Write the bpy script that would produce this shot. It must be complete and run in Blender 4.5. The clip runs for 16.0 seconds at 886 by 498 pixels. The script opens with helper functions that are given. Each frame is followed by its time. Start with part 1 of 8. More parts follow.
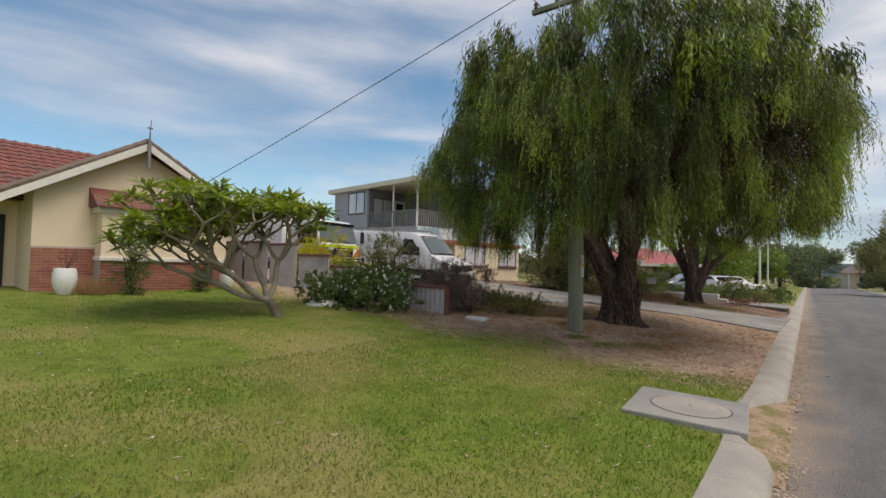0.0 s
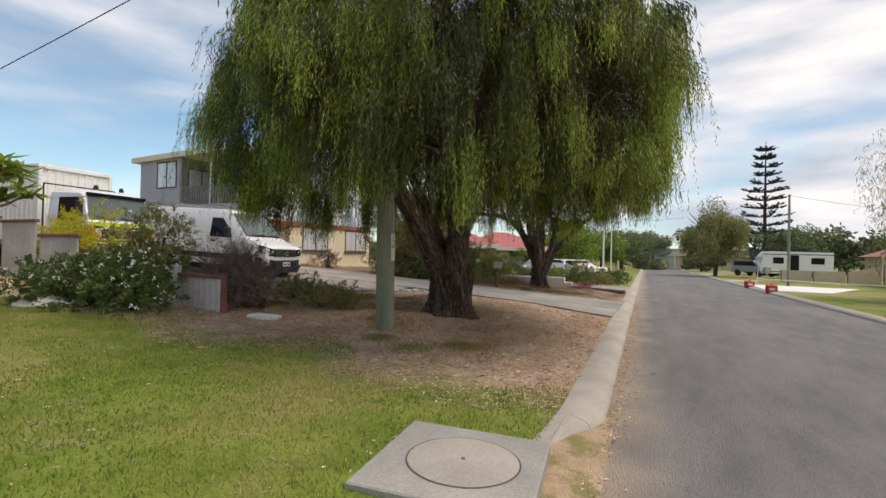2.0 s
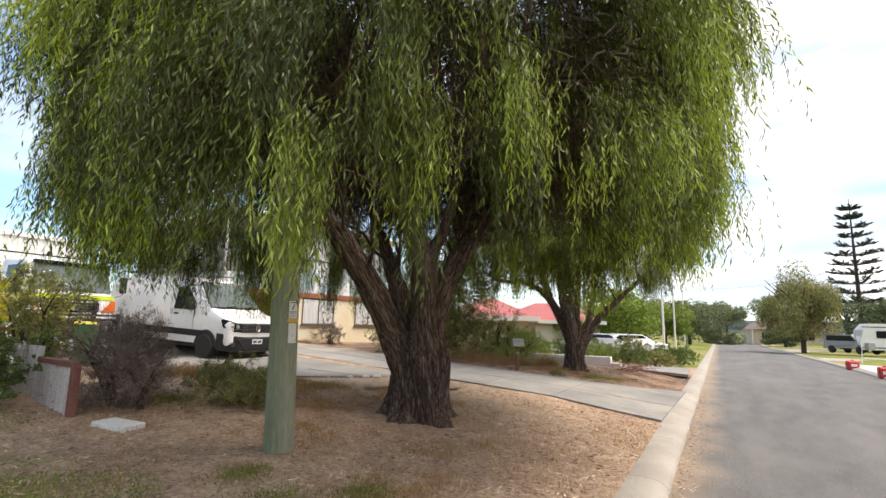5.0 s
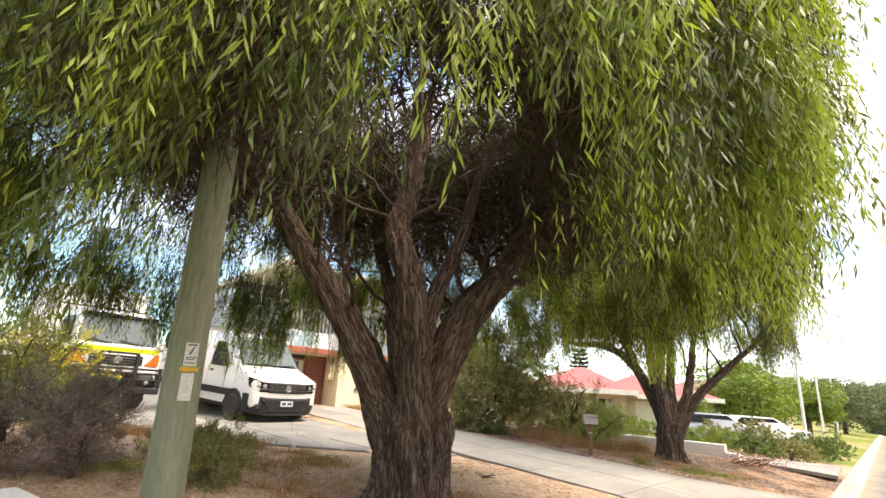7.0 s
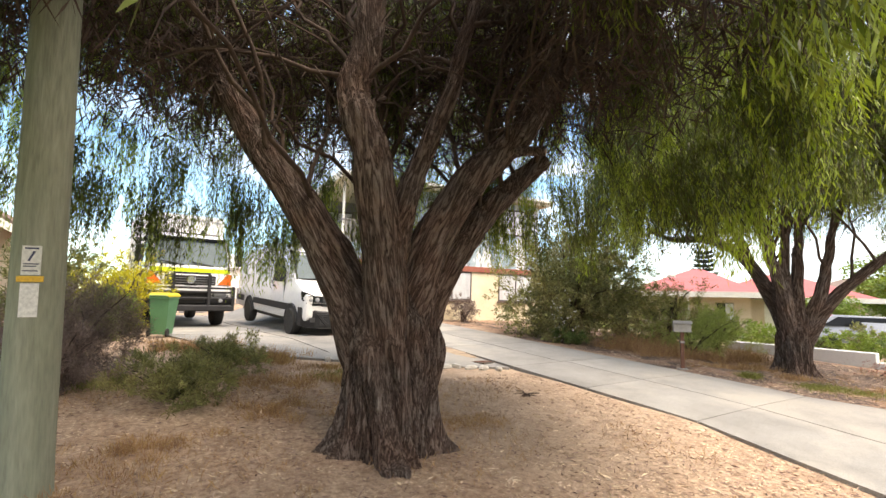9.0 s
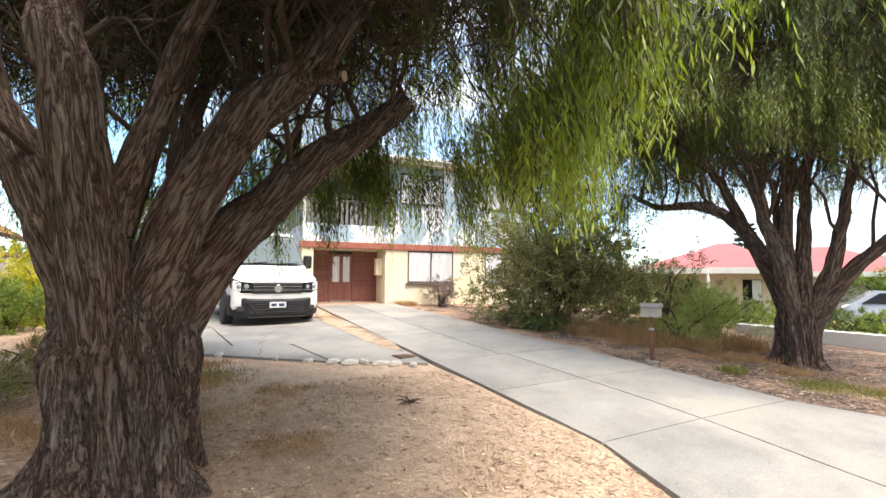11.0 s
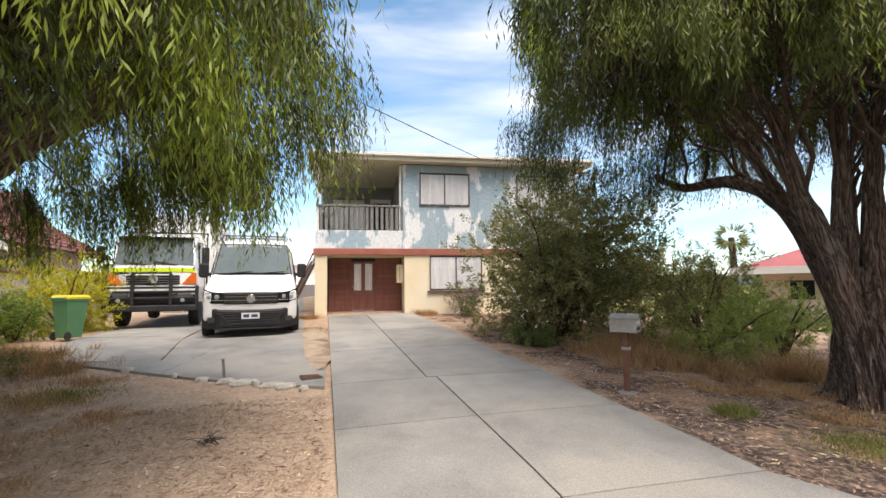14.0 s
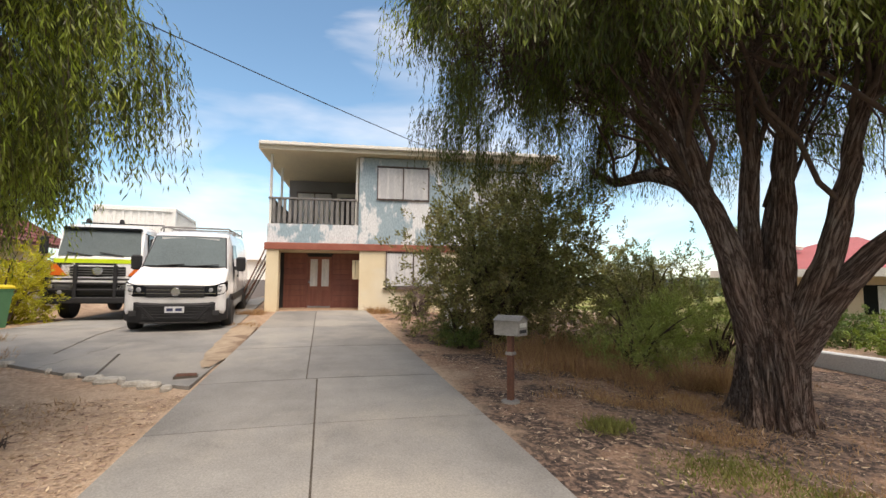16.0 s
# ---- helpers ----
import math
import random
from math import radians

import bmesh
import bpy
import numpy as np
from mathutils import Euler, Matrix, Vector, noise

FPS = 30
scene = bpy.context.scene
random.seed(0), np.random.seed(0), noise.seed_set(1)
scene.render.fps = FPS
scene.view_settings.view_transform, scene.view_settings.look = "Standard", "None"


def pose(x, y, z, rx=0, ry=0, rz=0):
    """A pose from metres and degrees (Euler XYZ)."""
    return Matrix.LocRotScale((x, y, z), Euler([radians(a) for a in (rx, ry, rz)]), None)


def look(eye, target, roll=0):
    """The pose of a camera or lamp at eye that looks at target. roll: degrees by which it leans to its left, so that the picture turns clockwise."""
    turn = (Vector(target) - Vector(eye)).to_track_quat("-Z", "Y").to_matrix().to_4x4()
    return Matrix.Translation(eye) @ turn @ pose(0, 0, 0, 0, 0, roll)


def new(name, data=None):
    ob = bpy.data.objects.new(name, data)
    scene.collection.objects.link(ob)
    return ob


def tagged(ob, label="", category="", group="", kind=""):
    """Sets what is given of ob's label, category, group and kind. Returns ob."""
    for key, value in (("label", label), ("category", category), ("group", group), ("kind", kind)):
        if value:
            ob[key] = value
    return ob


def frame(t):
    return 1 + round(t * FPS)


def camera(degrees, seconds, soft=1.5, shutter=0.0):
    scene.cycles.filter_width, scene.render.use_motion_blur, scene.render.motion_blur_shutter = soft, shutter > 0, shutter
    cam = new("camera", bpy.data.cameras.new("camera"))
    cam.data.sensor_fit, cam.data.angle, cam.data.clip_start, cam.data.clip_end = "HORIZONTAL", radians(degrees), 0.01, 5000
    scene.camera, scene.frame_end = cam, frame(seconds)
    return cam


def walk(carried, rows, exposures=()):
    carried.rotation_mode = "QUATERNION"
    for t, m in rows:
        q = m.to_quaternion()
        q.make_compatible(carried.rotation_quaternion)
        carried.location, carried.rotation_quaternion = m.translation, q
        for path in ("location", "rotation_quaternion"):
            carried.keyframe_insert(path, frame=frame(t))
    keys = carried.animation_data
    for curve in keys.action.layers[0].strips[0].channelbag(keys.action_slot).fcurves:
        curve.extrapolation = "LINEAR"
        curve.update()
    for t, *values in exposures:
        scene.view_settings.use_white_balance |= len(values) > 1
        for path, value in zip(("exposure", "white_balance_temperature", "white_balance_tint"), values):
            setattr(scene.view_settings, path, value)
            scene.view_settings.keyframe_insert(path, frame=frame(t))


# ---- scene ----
cam = camera(84.8, 16.0)
PATH = [
    (0, (0.077, -0.277, 1.747), (-1.166, 1.29, 1.811), 1.6),
    (0.5, (0.093, 0.689, 1.672), (-0.902, 2.424, 1.693), 1.3),
    (1, (0.124, 1.426, 1.664), (-0.687, 3.254, 1.667), 1.0),
    (1.5, (0.138, 2.111, 1.678), (-0.619, 3.962, 1.689), 1.0),
    (2, (0.133, 2.735, 1.708), (-0.681, 4.562, 1.727), 1.3),
    (2.5, (0.158, 3.362, 1.728), (-0.738, 5.15, 1.755), 1.4),
    (3, (0.219, 4.015, 1.749), (-0.733, 5.773, 1.777), 1.2),
    (3.5, (0.153, 4.688, 1.759), (-0.818, 6.436, 1.788), 1.1),
    (4, (0.233, 5.309, 1.746), (-0.74, 7.055, 1.801), 1.1),
    (4.5, (0.248, 5.863, 1.807), (-0.734, 7.598, 1.959), 1.3),
    (4.7, (0.259, 6.051, 1.81), (-0.73, 7.776, 2.025), 1.2),
    (6.8, (0.437, 8.543, 1.759), (-0.832, 9.955, 2.387), 3.6),
    (7, (0.393, 8.803, 1.762), (-0.922, 10.2, 2.326), 3.5),
    (7.5, (0.292, 9.438, 1.765), (-1.144, 10.768, 2.174), 3.3),
    (8, (0.192, 10.031, 1.767), (-1.351, 11.271, 2.058), 3.0),
    (8.2, (0.157, 10.218, 1.767), (-1.41, 11.432, 2.032), 2.7),
    (10.3, (0.101, 13.026, 1.771), (-1.628, 14.021, 1.912), 0.6),
    (10.5, (0.053, 13.329, 1.787), (-1.678, 14.321, 1.922), 0.6),
    (11, (0.029, 13.86, 1.821), (-1.714, 14.833, 1.947), 0.4),
    (11.5, (0.007, 14.459, 1.817), (-1.769, 15.37, 1.943), 0.1),
    (12, (0.028, 15.083, 1.838), (-1.789, 15.909, 1.966), -0.4),
    (12.5, (0.027, 15.67, 1.825), (-1.828, 16.405, 1.965), -0.8),
    (13, (-0.019, 16.283, 1.817), (-1.903, 16.937, 1.963), -0.9),
    (13.5, (-0.03, 16.837, 1.838), (-1.937, 17.421, 1.986), -0.8),
    (14, (-0.136, 17.369, 1.798), (-2.061, 17.89, 1.955), -0.6),
    (14.5, (-0.141, 17.857, 1.788), (-2.083, 18.309, 1.953), -0.3),
    (15, (-0.237, 18.306, 1.753), (-2.192, 18.69, 1.93), -0.0),
    (15.5, (-0.314, 18.757, 1.734), (-2.276, 19.101, 1.921), 0.2),
    (16, (-0.197, 19.176, 1.773), (-2.135, 19.649, 1.924), 0.5),
]
walk(cam, [(t, look(eye, target, roll)) for t, eye, target, roll in PATH],
     exposures=[(0, 0.17, 7150, 15), (2, 0.43, 7350, 15), (4.7, 1.0, 7400, 15), (6.8, 1.82, 8100, 15), (8.2, 1.70, 8000, 16), (10.3, 1.8, 7300, 14), (12.5, 1.6, 6900, 14), (14.0, 1.14, 7250, 16), (16, 0.88, 7650, 17)])

# ---- light ----
SUN_ELEV, SUN_AZ = 62.0, 75.0
world = bpy.data.worlds.new("sky")
scene.world = world
world.use_nodes = True
wt = world.node_tree
wt.nodes.clear()


def wnode(kind, **kw):
    n = wt.nodes.new(kind)
    for k, v in kw.items():
        n.inputs[k].default_value = v
    return n


sky = wt.nodes.new("ShaderNodeTexSky")
sky.sky_type = "NISHITA"
sky.sun_disc = False
sky.sun_elevation = radians(SUN_ELEV)
sky.sun_rotation = radians(SUN_AZ)
sky.air_density, sky.dust_density, sky.ozone_density = 1.0, 0.05, 3.0
bg_sky = wnode("ShaderNodeBackground", Strength=0.12)
tint = wt.nodes.new("ShaderNodeMix")
tint.data_type, tint.blend_type = "RGBA", "MULTIPLY"
tint.inputs[0].default_value = 1.0
tint.inputs[7].default_value = (0.80, 1.02, 1.02, 1)
wt.links.new(sky.outputs[0], tint.inputs[6])
wt.links.new(tint.outputs[2], bg_sky.inputs[0])
tc = wt.nodes.new("ShaderNodeTexCoord")
mp = wt.nodes.new("ShaderNodeMapping")
mp.inputs["Scale"].default_value = (1.3, 1.3, 5.5)
mp.inputs["Rotation"].default_value = (0.12, 0.05, 0.6)
wt.links.new(tc.outputs["Generated"], mp.inputs[0])
cn = wnode("ShaderNodeTexNoise", Scale=1.5, Detail=5.0, Roughness=0.5, Distortion=0.4)
wt.links.new(mp.outputs[0], cn.inputs["Vector"])
cr = wt.nodes.new("ShaderNodeValToRGB")
cr.color_ramp.elements[0].position, cr.color_ramp.elements[1].position = 0.26, 0.66
# the overcast thickens towards the north-east
dot = wt.nodes.new("ShaderNodeVectorMath")
dot.operation = "DOT_PRODUCT"
dot.inputs[1].default_value = (0.25, 0.03, 0.02)
wt.links.new(tc.outputs["Generated"], dot.inputs[0])
cover = wt.nodes.new("ShaderNodeMath")
cover.operation = "ADD"
wt.links.new(cn.outputs[0], cover.inputs[0])
wt.links.new(dot.outputs["Value"], cover.inputs[1])
wt.links.new(cover.outputs[0], cr.inputs[0])
cn2 = wnode("ShaderNodeTexNoise", Scale=3.1, Detail=5.0, Roughness=0.5)
wt.links.new(mp.outputs[0], cn2.inputs["Vector"])
ccol = wt.nodes.new("ShaderNodeValToRGB")
ccol.color_ramp.elements[0].color = (0.46, 0.56, 0.70, 1)
ccol.color_ramp.elements[1].color = (0.86, 0.90, 0.97, 1)
ccol.color_ramp.elements[0].position, ccol.color_ramp.elements[1].position = 0.35, 0.65
wt.links.new(cn2.outputs[0], ccol.inputs[0])
bg_cloud = wnode("ShaderNodeBackground", Strength=0.84)
wt.links.new(ccol.outputs[0], bg_cloud.inputs[0])
wmix = wt.nodes.new("ShaderNodeMixShader")
wt.links.new(cr.outputs[0], wmix.inputs[0])
wt.links.new(bg_sky.outputs[0], wmix.inputs[1])
wt.links.new(bg_cloud.outputs[0], wmix.inputs[2])
wout = wt.nodes.new("ShaderNodeOutputWorld")
wt.links.new(wmix.outputs[0], wout.inputs[0])

sun = new("sun", bpy.data.lights.new("sun", "SUN"))
sun.data.energy, sun.data.angle, sun.data.color = 2.2, radians(40), (1.0, 0.96, 0.9)
_e, _a = radians(SUN_ELEV), radians(SUN_AZ)
sun.matrix_world = look((0, 0, 30), Vector((0, 0, 30)) - Vector((math.sin(_a) * math.cos(_e), math.cos(_a) * math.cos(_e), math.sin(_e))))


# ---- materials ----
def mat(name, a, b=None, scale=3.0, rough=0.7, bump=0.0, fine=40.0, metal=0.0, c=None, coarse=None, isl=0.0, obj=0.0,
        trans=0.0, stretch=(1, 1, 1), spec=0.5, lo=0.35, hi=0.65, coat=0.0, edge=(0.48, 0.62), deep=0.02):
    """Base colour a to b over noise at size scale, speckled by fine noise; c at large patches."""
    m = bpy.data.materials.new(name)
    m.use_nodes = True
    t = m.node_tree
    n, l = t.nodes, t.links
    p = n["Principled BSDF"]
    p.inputs["Roughness"].default_value = rough
    p.inputs["Metallic"].default_value = metal
    p.inputs["Specular IOR Level"].default_value = spec
    p.inputs["Coat Weight"].default_value = coat
    b = b or tuple(x * 0.8 for x in a)
    co = n.new("ShaderNodeTexCoord")
    mpn = n.new("ShaderNodeMapping")
    mpn.inputs["Scale"].default_value = stretch
    l.new(co.outputs["Object"], mpn.inputs[0])

    def noise_of(sc, det=5.0):
        q = n.new("ShaderNodeTexNoise")
        q.inputs["Scale"].default_value = sc
        q.inputs["Detail"].default_value = det
        q.inputs["Roughness"].default_value = 0.6
        l.new(mpn.outputs[0], q.inputs["Vector"])
        return q

    def ramp(src, p0, p1):
        r = n.new("ShaderNodeMapRange")
        r.inputs["From Min"].default_value, r.inputs["From Max"].default_value = p0, p1
        l.new(src, r.inputs["Value"])
        return r.outputs[0]

    def mixc(f, x, y, kind="MIX"):
        q = n.new("ShaderNodeMix")
        q.data_type, q.blend_type = "RGBA", kind
        for sock, val in ((q.inputs[0], f), (q.inputs[6], x), (q.inputs[7], y)):
            if isinstance(val, tuple):
                sock.default_value = (*val, 1)
            elif isinstance(val, (int, float)):
                sock.default_value = val
            else:
                l.new(val, sock)
        return q.outputs[2]

    n1 = noise_of(scale)
    col = mixc(ramp(n1.outputs[0], lo, hi), a, b)
    if c:
        n2 = noise_of(coarse or scale * 0.2)
        col = mixc(ramp(n2.outputs[0], *edge), col, c)
    n3 = noise_of(fine, 3.0)
    sp = ramp(n3.outputs[0], 0.3, 0.7)
    g = mixc(sp, (0.78, 0.78, 0.78), (1.15, 1.15, 1.15))
    col = mixc(1.0, col, g, "MULTIPLY")
    if isl or obj:
        if isl:
            ge = n.new("ShaderNodeNewGeometry")
            rnd = ge.outputs["Random Per Island"]
        else:
            ge = n.new("ShaderNodeObjectInfo")
            rnd = ge.outputs["Random"]
        k = isl or obj
        v = n.new("ShaderNodeMapRange")
        v.inputs["To Min"].default_value, v.inputs["To Max"].default_value = 1 - k, 1 + k
        l.new(rnd, v.inputs["Value"])
        hs = n.new("ShaderNodeHueSaturation")
        l.new(v.outputs[0], hs.inputs["Value"])
        hv = n.new("ShaderNodeMapRange")
        hv.inputs["To Min"].default_value, hv.inputs["To Max"].default_value = 0.5 - 0.05 * k, 0.5 + 0.04 * k
        l.new(rnd, hv.inputs["Value"])
        l.new(hv.outputs[0], hs.inputs["Hue"])
        l.new(col, hs.inputs["Color"])
        col = hs.outputs[0]
    l.new(col, p.inputs["Base Color"])
    if bump:
        bn = n.new("ShaderNodeBump")
        bn.inputs["Strength"].default_value = bump
        bn.inputs["Distance"].default_value = deep
        ad = n.new("ShaderNodeMath")
        ad.operation = "ADD"
        l.new(n3.outputs[0], ad.inputs[0])
        l.new(n1.outputs[0], ad.inputs[1])
        l.new(ad.outputs[0], bn.inputs["Height"])
        l.new(bn.outputs[0], p.inputs["Normal"])
    if trans:
        tr = n.new("ShaderNodeBsdfTranslucent")
        l.new(mixc(1.0, col, (1.25, 1.35, 0.6), "MULTIPLY"), tr.inputs[0])
        ms = n.new("ShaderNodeMixShader")
        ms.inputs[0].default_value = trans
        l.new(p.outputs[0], ms.inputs[1])
        l.new(tr.outputs[0], ms.inputs[2])
        l.new(ms.outputs[0], n["Material Output"].inputs[0])
    return m


def glass_mat(name, tint=(0.35, 0.4, 0.42), rough=0.05):
    return mat(name, tint, tuple(x * 0.85 for x in tint), 0.8, rough, spec=0.2)


M = {}
M["asphalt"] = mat("asphalt", (0.125, 0.122, 0.122), (0.17, 0.165, 0.16), 0.5, 0.9, 0.5, 90, c=(0.21, 0.198, 0.185), coarse=0.16)
M["concrete"] = mat("concrete", (0.29, 0.28, 0.26), (0.20, 0.193, 0.18), 0.9, 0.88, 0.35, 60, c=(0.33, 0.308, 0.272), coarse=0.5, obj=0.08)
M["kerb"] = mat("kerb_concrete", (0.40, 0.365, 0.315), (0.32, 0.29, 0.25), 1.4, 0.9, 0.25, 70, obj=0.06)
M["gutter_sand"] = mat("gutter_sand", (0.40, 0.29, 0.19), (0.30, 0.21, 0.13), 5, 0.95, 0.6, 50, c=(0.20, 0.17, 0.06), coarse=2.5)
M["crack"] = mat("joint_dirt", (0.07, 0.06, 0.05), (0.12, 0.10, 0.08), 5, 0.95)
M["spilled_sand"] = mat("spilled_sand", (0.43, 0.335, 0.235), (0.33, 0.245, 0.17), 4, 0.95, 0.5, 45, c=(0.20, 0.13, 0.085), coarse=1.6)
M["rubble"] = mat("broken_concrete", (0.56, 0.53, 0.47), (0.40, 0.37, 0.32), 9, 0.95, 0.5, 40)
M["white_conc"] = mat("new_concrete", (0.72, 0.72, 0.70), (0.64, 0.64, 0.62), 0.6, 0.85)


def bark_mat():
    """Deep stringy furrows that wind along the local z axis; grey ridges over red-brown hollows, darkened with depth so
    the furrows' shade is in the colour.
    """
    m = bpy.data.materials.new("peppermint_bark")
    m.use_nodes = True
    n, l = m.node_tree.nodes, m.node_tree.links
    p = n["Principled BSDF"]
    p.inputs["Roughness"].default_value = 0.95
    p.inputs["Specular IOR Level"].default_value = 0.2
    co = n.new("ShaderNodeTexCoord")

    def fibres(scale, along, warp, det):
        q = n.new("ShaderNodeMapping")
        q.inputs["Scale"].default_value = (1, 1, along)
        l.new(co.outputs["Object"], q.inputs[0])
        w = n.new("ShaderNodeTexNoise")
        for k, v in (("Scale", scale), ("Detail", det), ("Roughness", 0.55), ("Distortion", warp)):
            w.inputs[k].default_value = v
        l.new(q.outputs[0], w.inputs["Vector"])
        s = n.new("ShaderNodeMath")
        s.operation = "SUBTRACT"
        s.inputs[1].default_value = 0.5
        l.new(w.outputs[0], s.inputs[0])
        a = n.new("ShaderNodeMath")
        a.operation = "ABSOLUTE"
        l.new(s.outputs[0], a.inputs[0])
        r = n.new("ShaderNodeMapRange")
        r.inputs["From Max"].default_value = 0.14
        l.new(a.outputs[0], r.inputs["Value"])
        return r.outputs[0]

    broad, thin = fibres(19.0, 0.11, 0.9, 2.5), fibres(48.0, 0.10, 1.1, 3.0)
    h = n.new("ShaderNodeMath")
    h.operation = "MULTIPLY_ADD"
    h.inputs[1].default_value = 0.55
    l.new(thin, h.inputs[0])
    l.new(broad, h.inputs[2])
    # low heights take the dark end: furrow shade put into the colour
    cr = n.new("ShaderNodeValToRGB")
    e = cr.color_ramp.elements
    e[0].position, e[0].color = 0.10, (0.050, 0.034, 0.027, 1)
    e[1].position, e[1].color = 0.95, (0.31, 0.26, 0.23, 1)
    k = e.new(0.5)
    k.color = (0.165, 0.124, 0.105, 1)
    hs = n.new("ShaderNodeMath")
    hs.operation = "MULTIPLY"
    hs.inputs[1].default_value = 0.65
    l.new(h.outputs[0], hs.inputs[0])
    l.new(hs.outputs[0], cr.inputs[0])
    pt = n.new("ShaderNodeTexNoise")
    pt.inputs["Scale"].default_value = 2.3
    pt.inputs["Detail"].default_value = 4.0
    l.new(co.outputs["Object"], pt.inputs["Vector"])
    pr = n.new("ShaderNodeMapRange")
    pr.inputs["From Min"].default_value, pr.inputs["From Max"].default_value = 0.4, 0.65
    l.new(pt.outputs[0], pr.inputs["Value"])
    mx = n.new("ShaderNodeMix")
    mx.data_type, mx.blend_type = "RGBA", "MULTIPLY"
    mx.inputs[7].default_value = (1.0, 0.84, 0.76, 1)
    l.new(pr.outputs[0], mx.inputs[0])
    l.new(cr.outputs[0], mx.inputs[6])
    l.new(mx.outputs[2], p.inputs["Base Color"])
    b = n.new("ShaderNodeBump")
    b.inputs["Strength"].default_value, b.inputs["Distance"].default_value = 0.9, 0.035
    l.new(h.outputs[0], b.inputs["Height"])
    l.new(b.outputs[0], p.inputs["Normal"])
    return m


M["bark"] = bark_mat()
M["cut_wood"] = mat("sawn_wood", (0.42, 0.30, 0.17), (0.50, 0.37, 0.22), 9, 0.85, 0.2, 30)
M["twig"] = mat("twig_bark", (0.05, 0.033, 0.024), (0.088, 0.059, 0.043), 6, 0.95, 0.4, 30)
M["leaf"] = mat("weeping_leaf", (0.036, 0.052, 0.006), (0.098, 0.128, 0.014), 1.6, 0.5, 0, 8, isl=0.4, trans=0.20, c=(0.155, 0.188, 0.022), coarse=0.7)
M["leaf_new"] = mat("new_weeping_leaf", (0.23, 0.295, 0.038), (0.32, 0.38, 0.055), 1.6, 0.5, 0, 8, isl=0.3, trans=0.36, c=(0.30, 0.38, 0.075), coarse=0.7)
M["leaf_dead"] = mat("dead_twiglet", (0.05, 0.031, 0.022), (0.088, 0.055, 0.038), 3, 0.8, isl=0.3)
M["frangi_leaf"] = mat("frangipani_leaf", (0.16, 0.235, 0.03), (0.30, 0.36, 0.055), 2, 0.4, 0, 10, isl=0.25, trans=0.3)
M["frangi_bark"] = mat("frangipani_bark", (0.24, 0.20, 0.16), (0.33, 0.29, 0.24), 6, 0.9, 0.5, 30)
M["white_petal"] = mat("white_petal", (0.80, 0.78, 0.74), (0.72, 0.70, 0.70), 5, 0.6, isl=0.1)
M["shrub_leaf"] = mat("shrub_leaf", (0.075, 0.12, 0.03), (0.125, 0.175, 0.05), 2, 0.55, 0, 9, isl=0.35, trans=0.25)
M["olive_leaf"] = mat("olive_leaf", (0.15, 0.152, 0.062), (0.25, 0.245, 0.105), 1.5, 0.6, 0, 9, isl=0.4, trans=0.3, c=(0.28, 0.24, 0.11), coarse=0.8)
M["purple_twig"] = mat("dry_purple_twig", (0.15, 0.105, 0.095), (0.26, 0.20, 0.185), 2, 0.85, isl=0.3, trans=0.1)
M["yellow_leaf"] = mat("yellow_leaf", (0.52, 0.44, 0.02), (0.36, 0.36, 0.03), 1.2, 0.6, 0, 9, isl=0.25, trans=0.3)
M["soft_lime_leaf"] = mat("soft_lime_leaf", (0.25, 0.31, 0.08), (0.36, 0.40, 0.13), 1.5, 0.6, 0, 9, isl=0.35, trans=0.25)
M["lime_leaf"] = mat("lime_leaf", (0.20, 0.27, 0.045), (0.13, 0.19, 0.04), 1.2, 0.6, 0, 9, isl=0.25, trans=0.3)
M["dry_grass"] = mat("dry_grass", (0.45, 0.28, 0.15), (0.31, 0.18, 0.095), 2, 0.85, isl=0.3, trans=0.2)
M["grass_blade"] = mat("grass_blade", (0.115, 0.19, 0.018), (0.175, 0.25, 0.03), 1.1, 0.6, isl=0.16, trans=0.3, c=(0.30, 0.28, 0.09), coarse=0.45)
M["weed"] = mat("olive_weed", (0.16, 0.17, 0.045), (0.24, 0.235, 0.07), 4, 0.7, isl=0.3, trans=0.25)
M["litter"] = mat("leaf_litter", (0.25, 0.16, 0.108), (0.60, 0.45, 0.33), 4, 0.9, isl=0.5)
# far foliage: pale haze put into the leaf colour itself
M["far_leaf"] = mat("hazed_leaf", (0.095, 0.125, 0.062), (0.165, 0.19, 0.105), 0.3, 0.7, isl=0.3, trans=0.2)
M["pine_leaf"] = mat("pine_needle", (0.022, 0.035, 0.022), (0.04, 0.055, 0.03), 0.8, 0.7, isl=0.3)
M["pole"] = mat("treated_pole", (0.22, 0.235, 0.165), (0.30, 0.31, 0.235), 3, 0.9, 0.5, 40, stretch=(1, 1, 0.12), c=(0.17, 0.19, 0.13), coarse=1.2)
M["cream"] = mat("cream_render", (0.78, 0.68, 0.48), (0.72, 0.61, 0.42), 1.2, 0.85, 0.1, 50, c=(0.74, 0.68, 0.54), coarse=0.7)
M["blue_paint"] = mat("peeling_blue_paint", (0.29, 0.40, 0.46), (0.36, 0.46, 0.51), 1.1, 0.7, 0.2, 30, c=(0.74, 0.76, 0.77), coarse=1.9, stretch=(1, 1, 0.45), edge=(0.52, 0.57))
M["white_peel"] = mat("peeling_white_paint", (0.74, 0.75, 0.76), (0.66, 0.68, 0.70), 1.5, 0.7, 0.2, 30, c=(0.30, 0.41, 0.47), coarse=1.8, stretch=(1, 1, 0.45), edge=(0.50, 0.55))
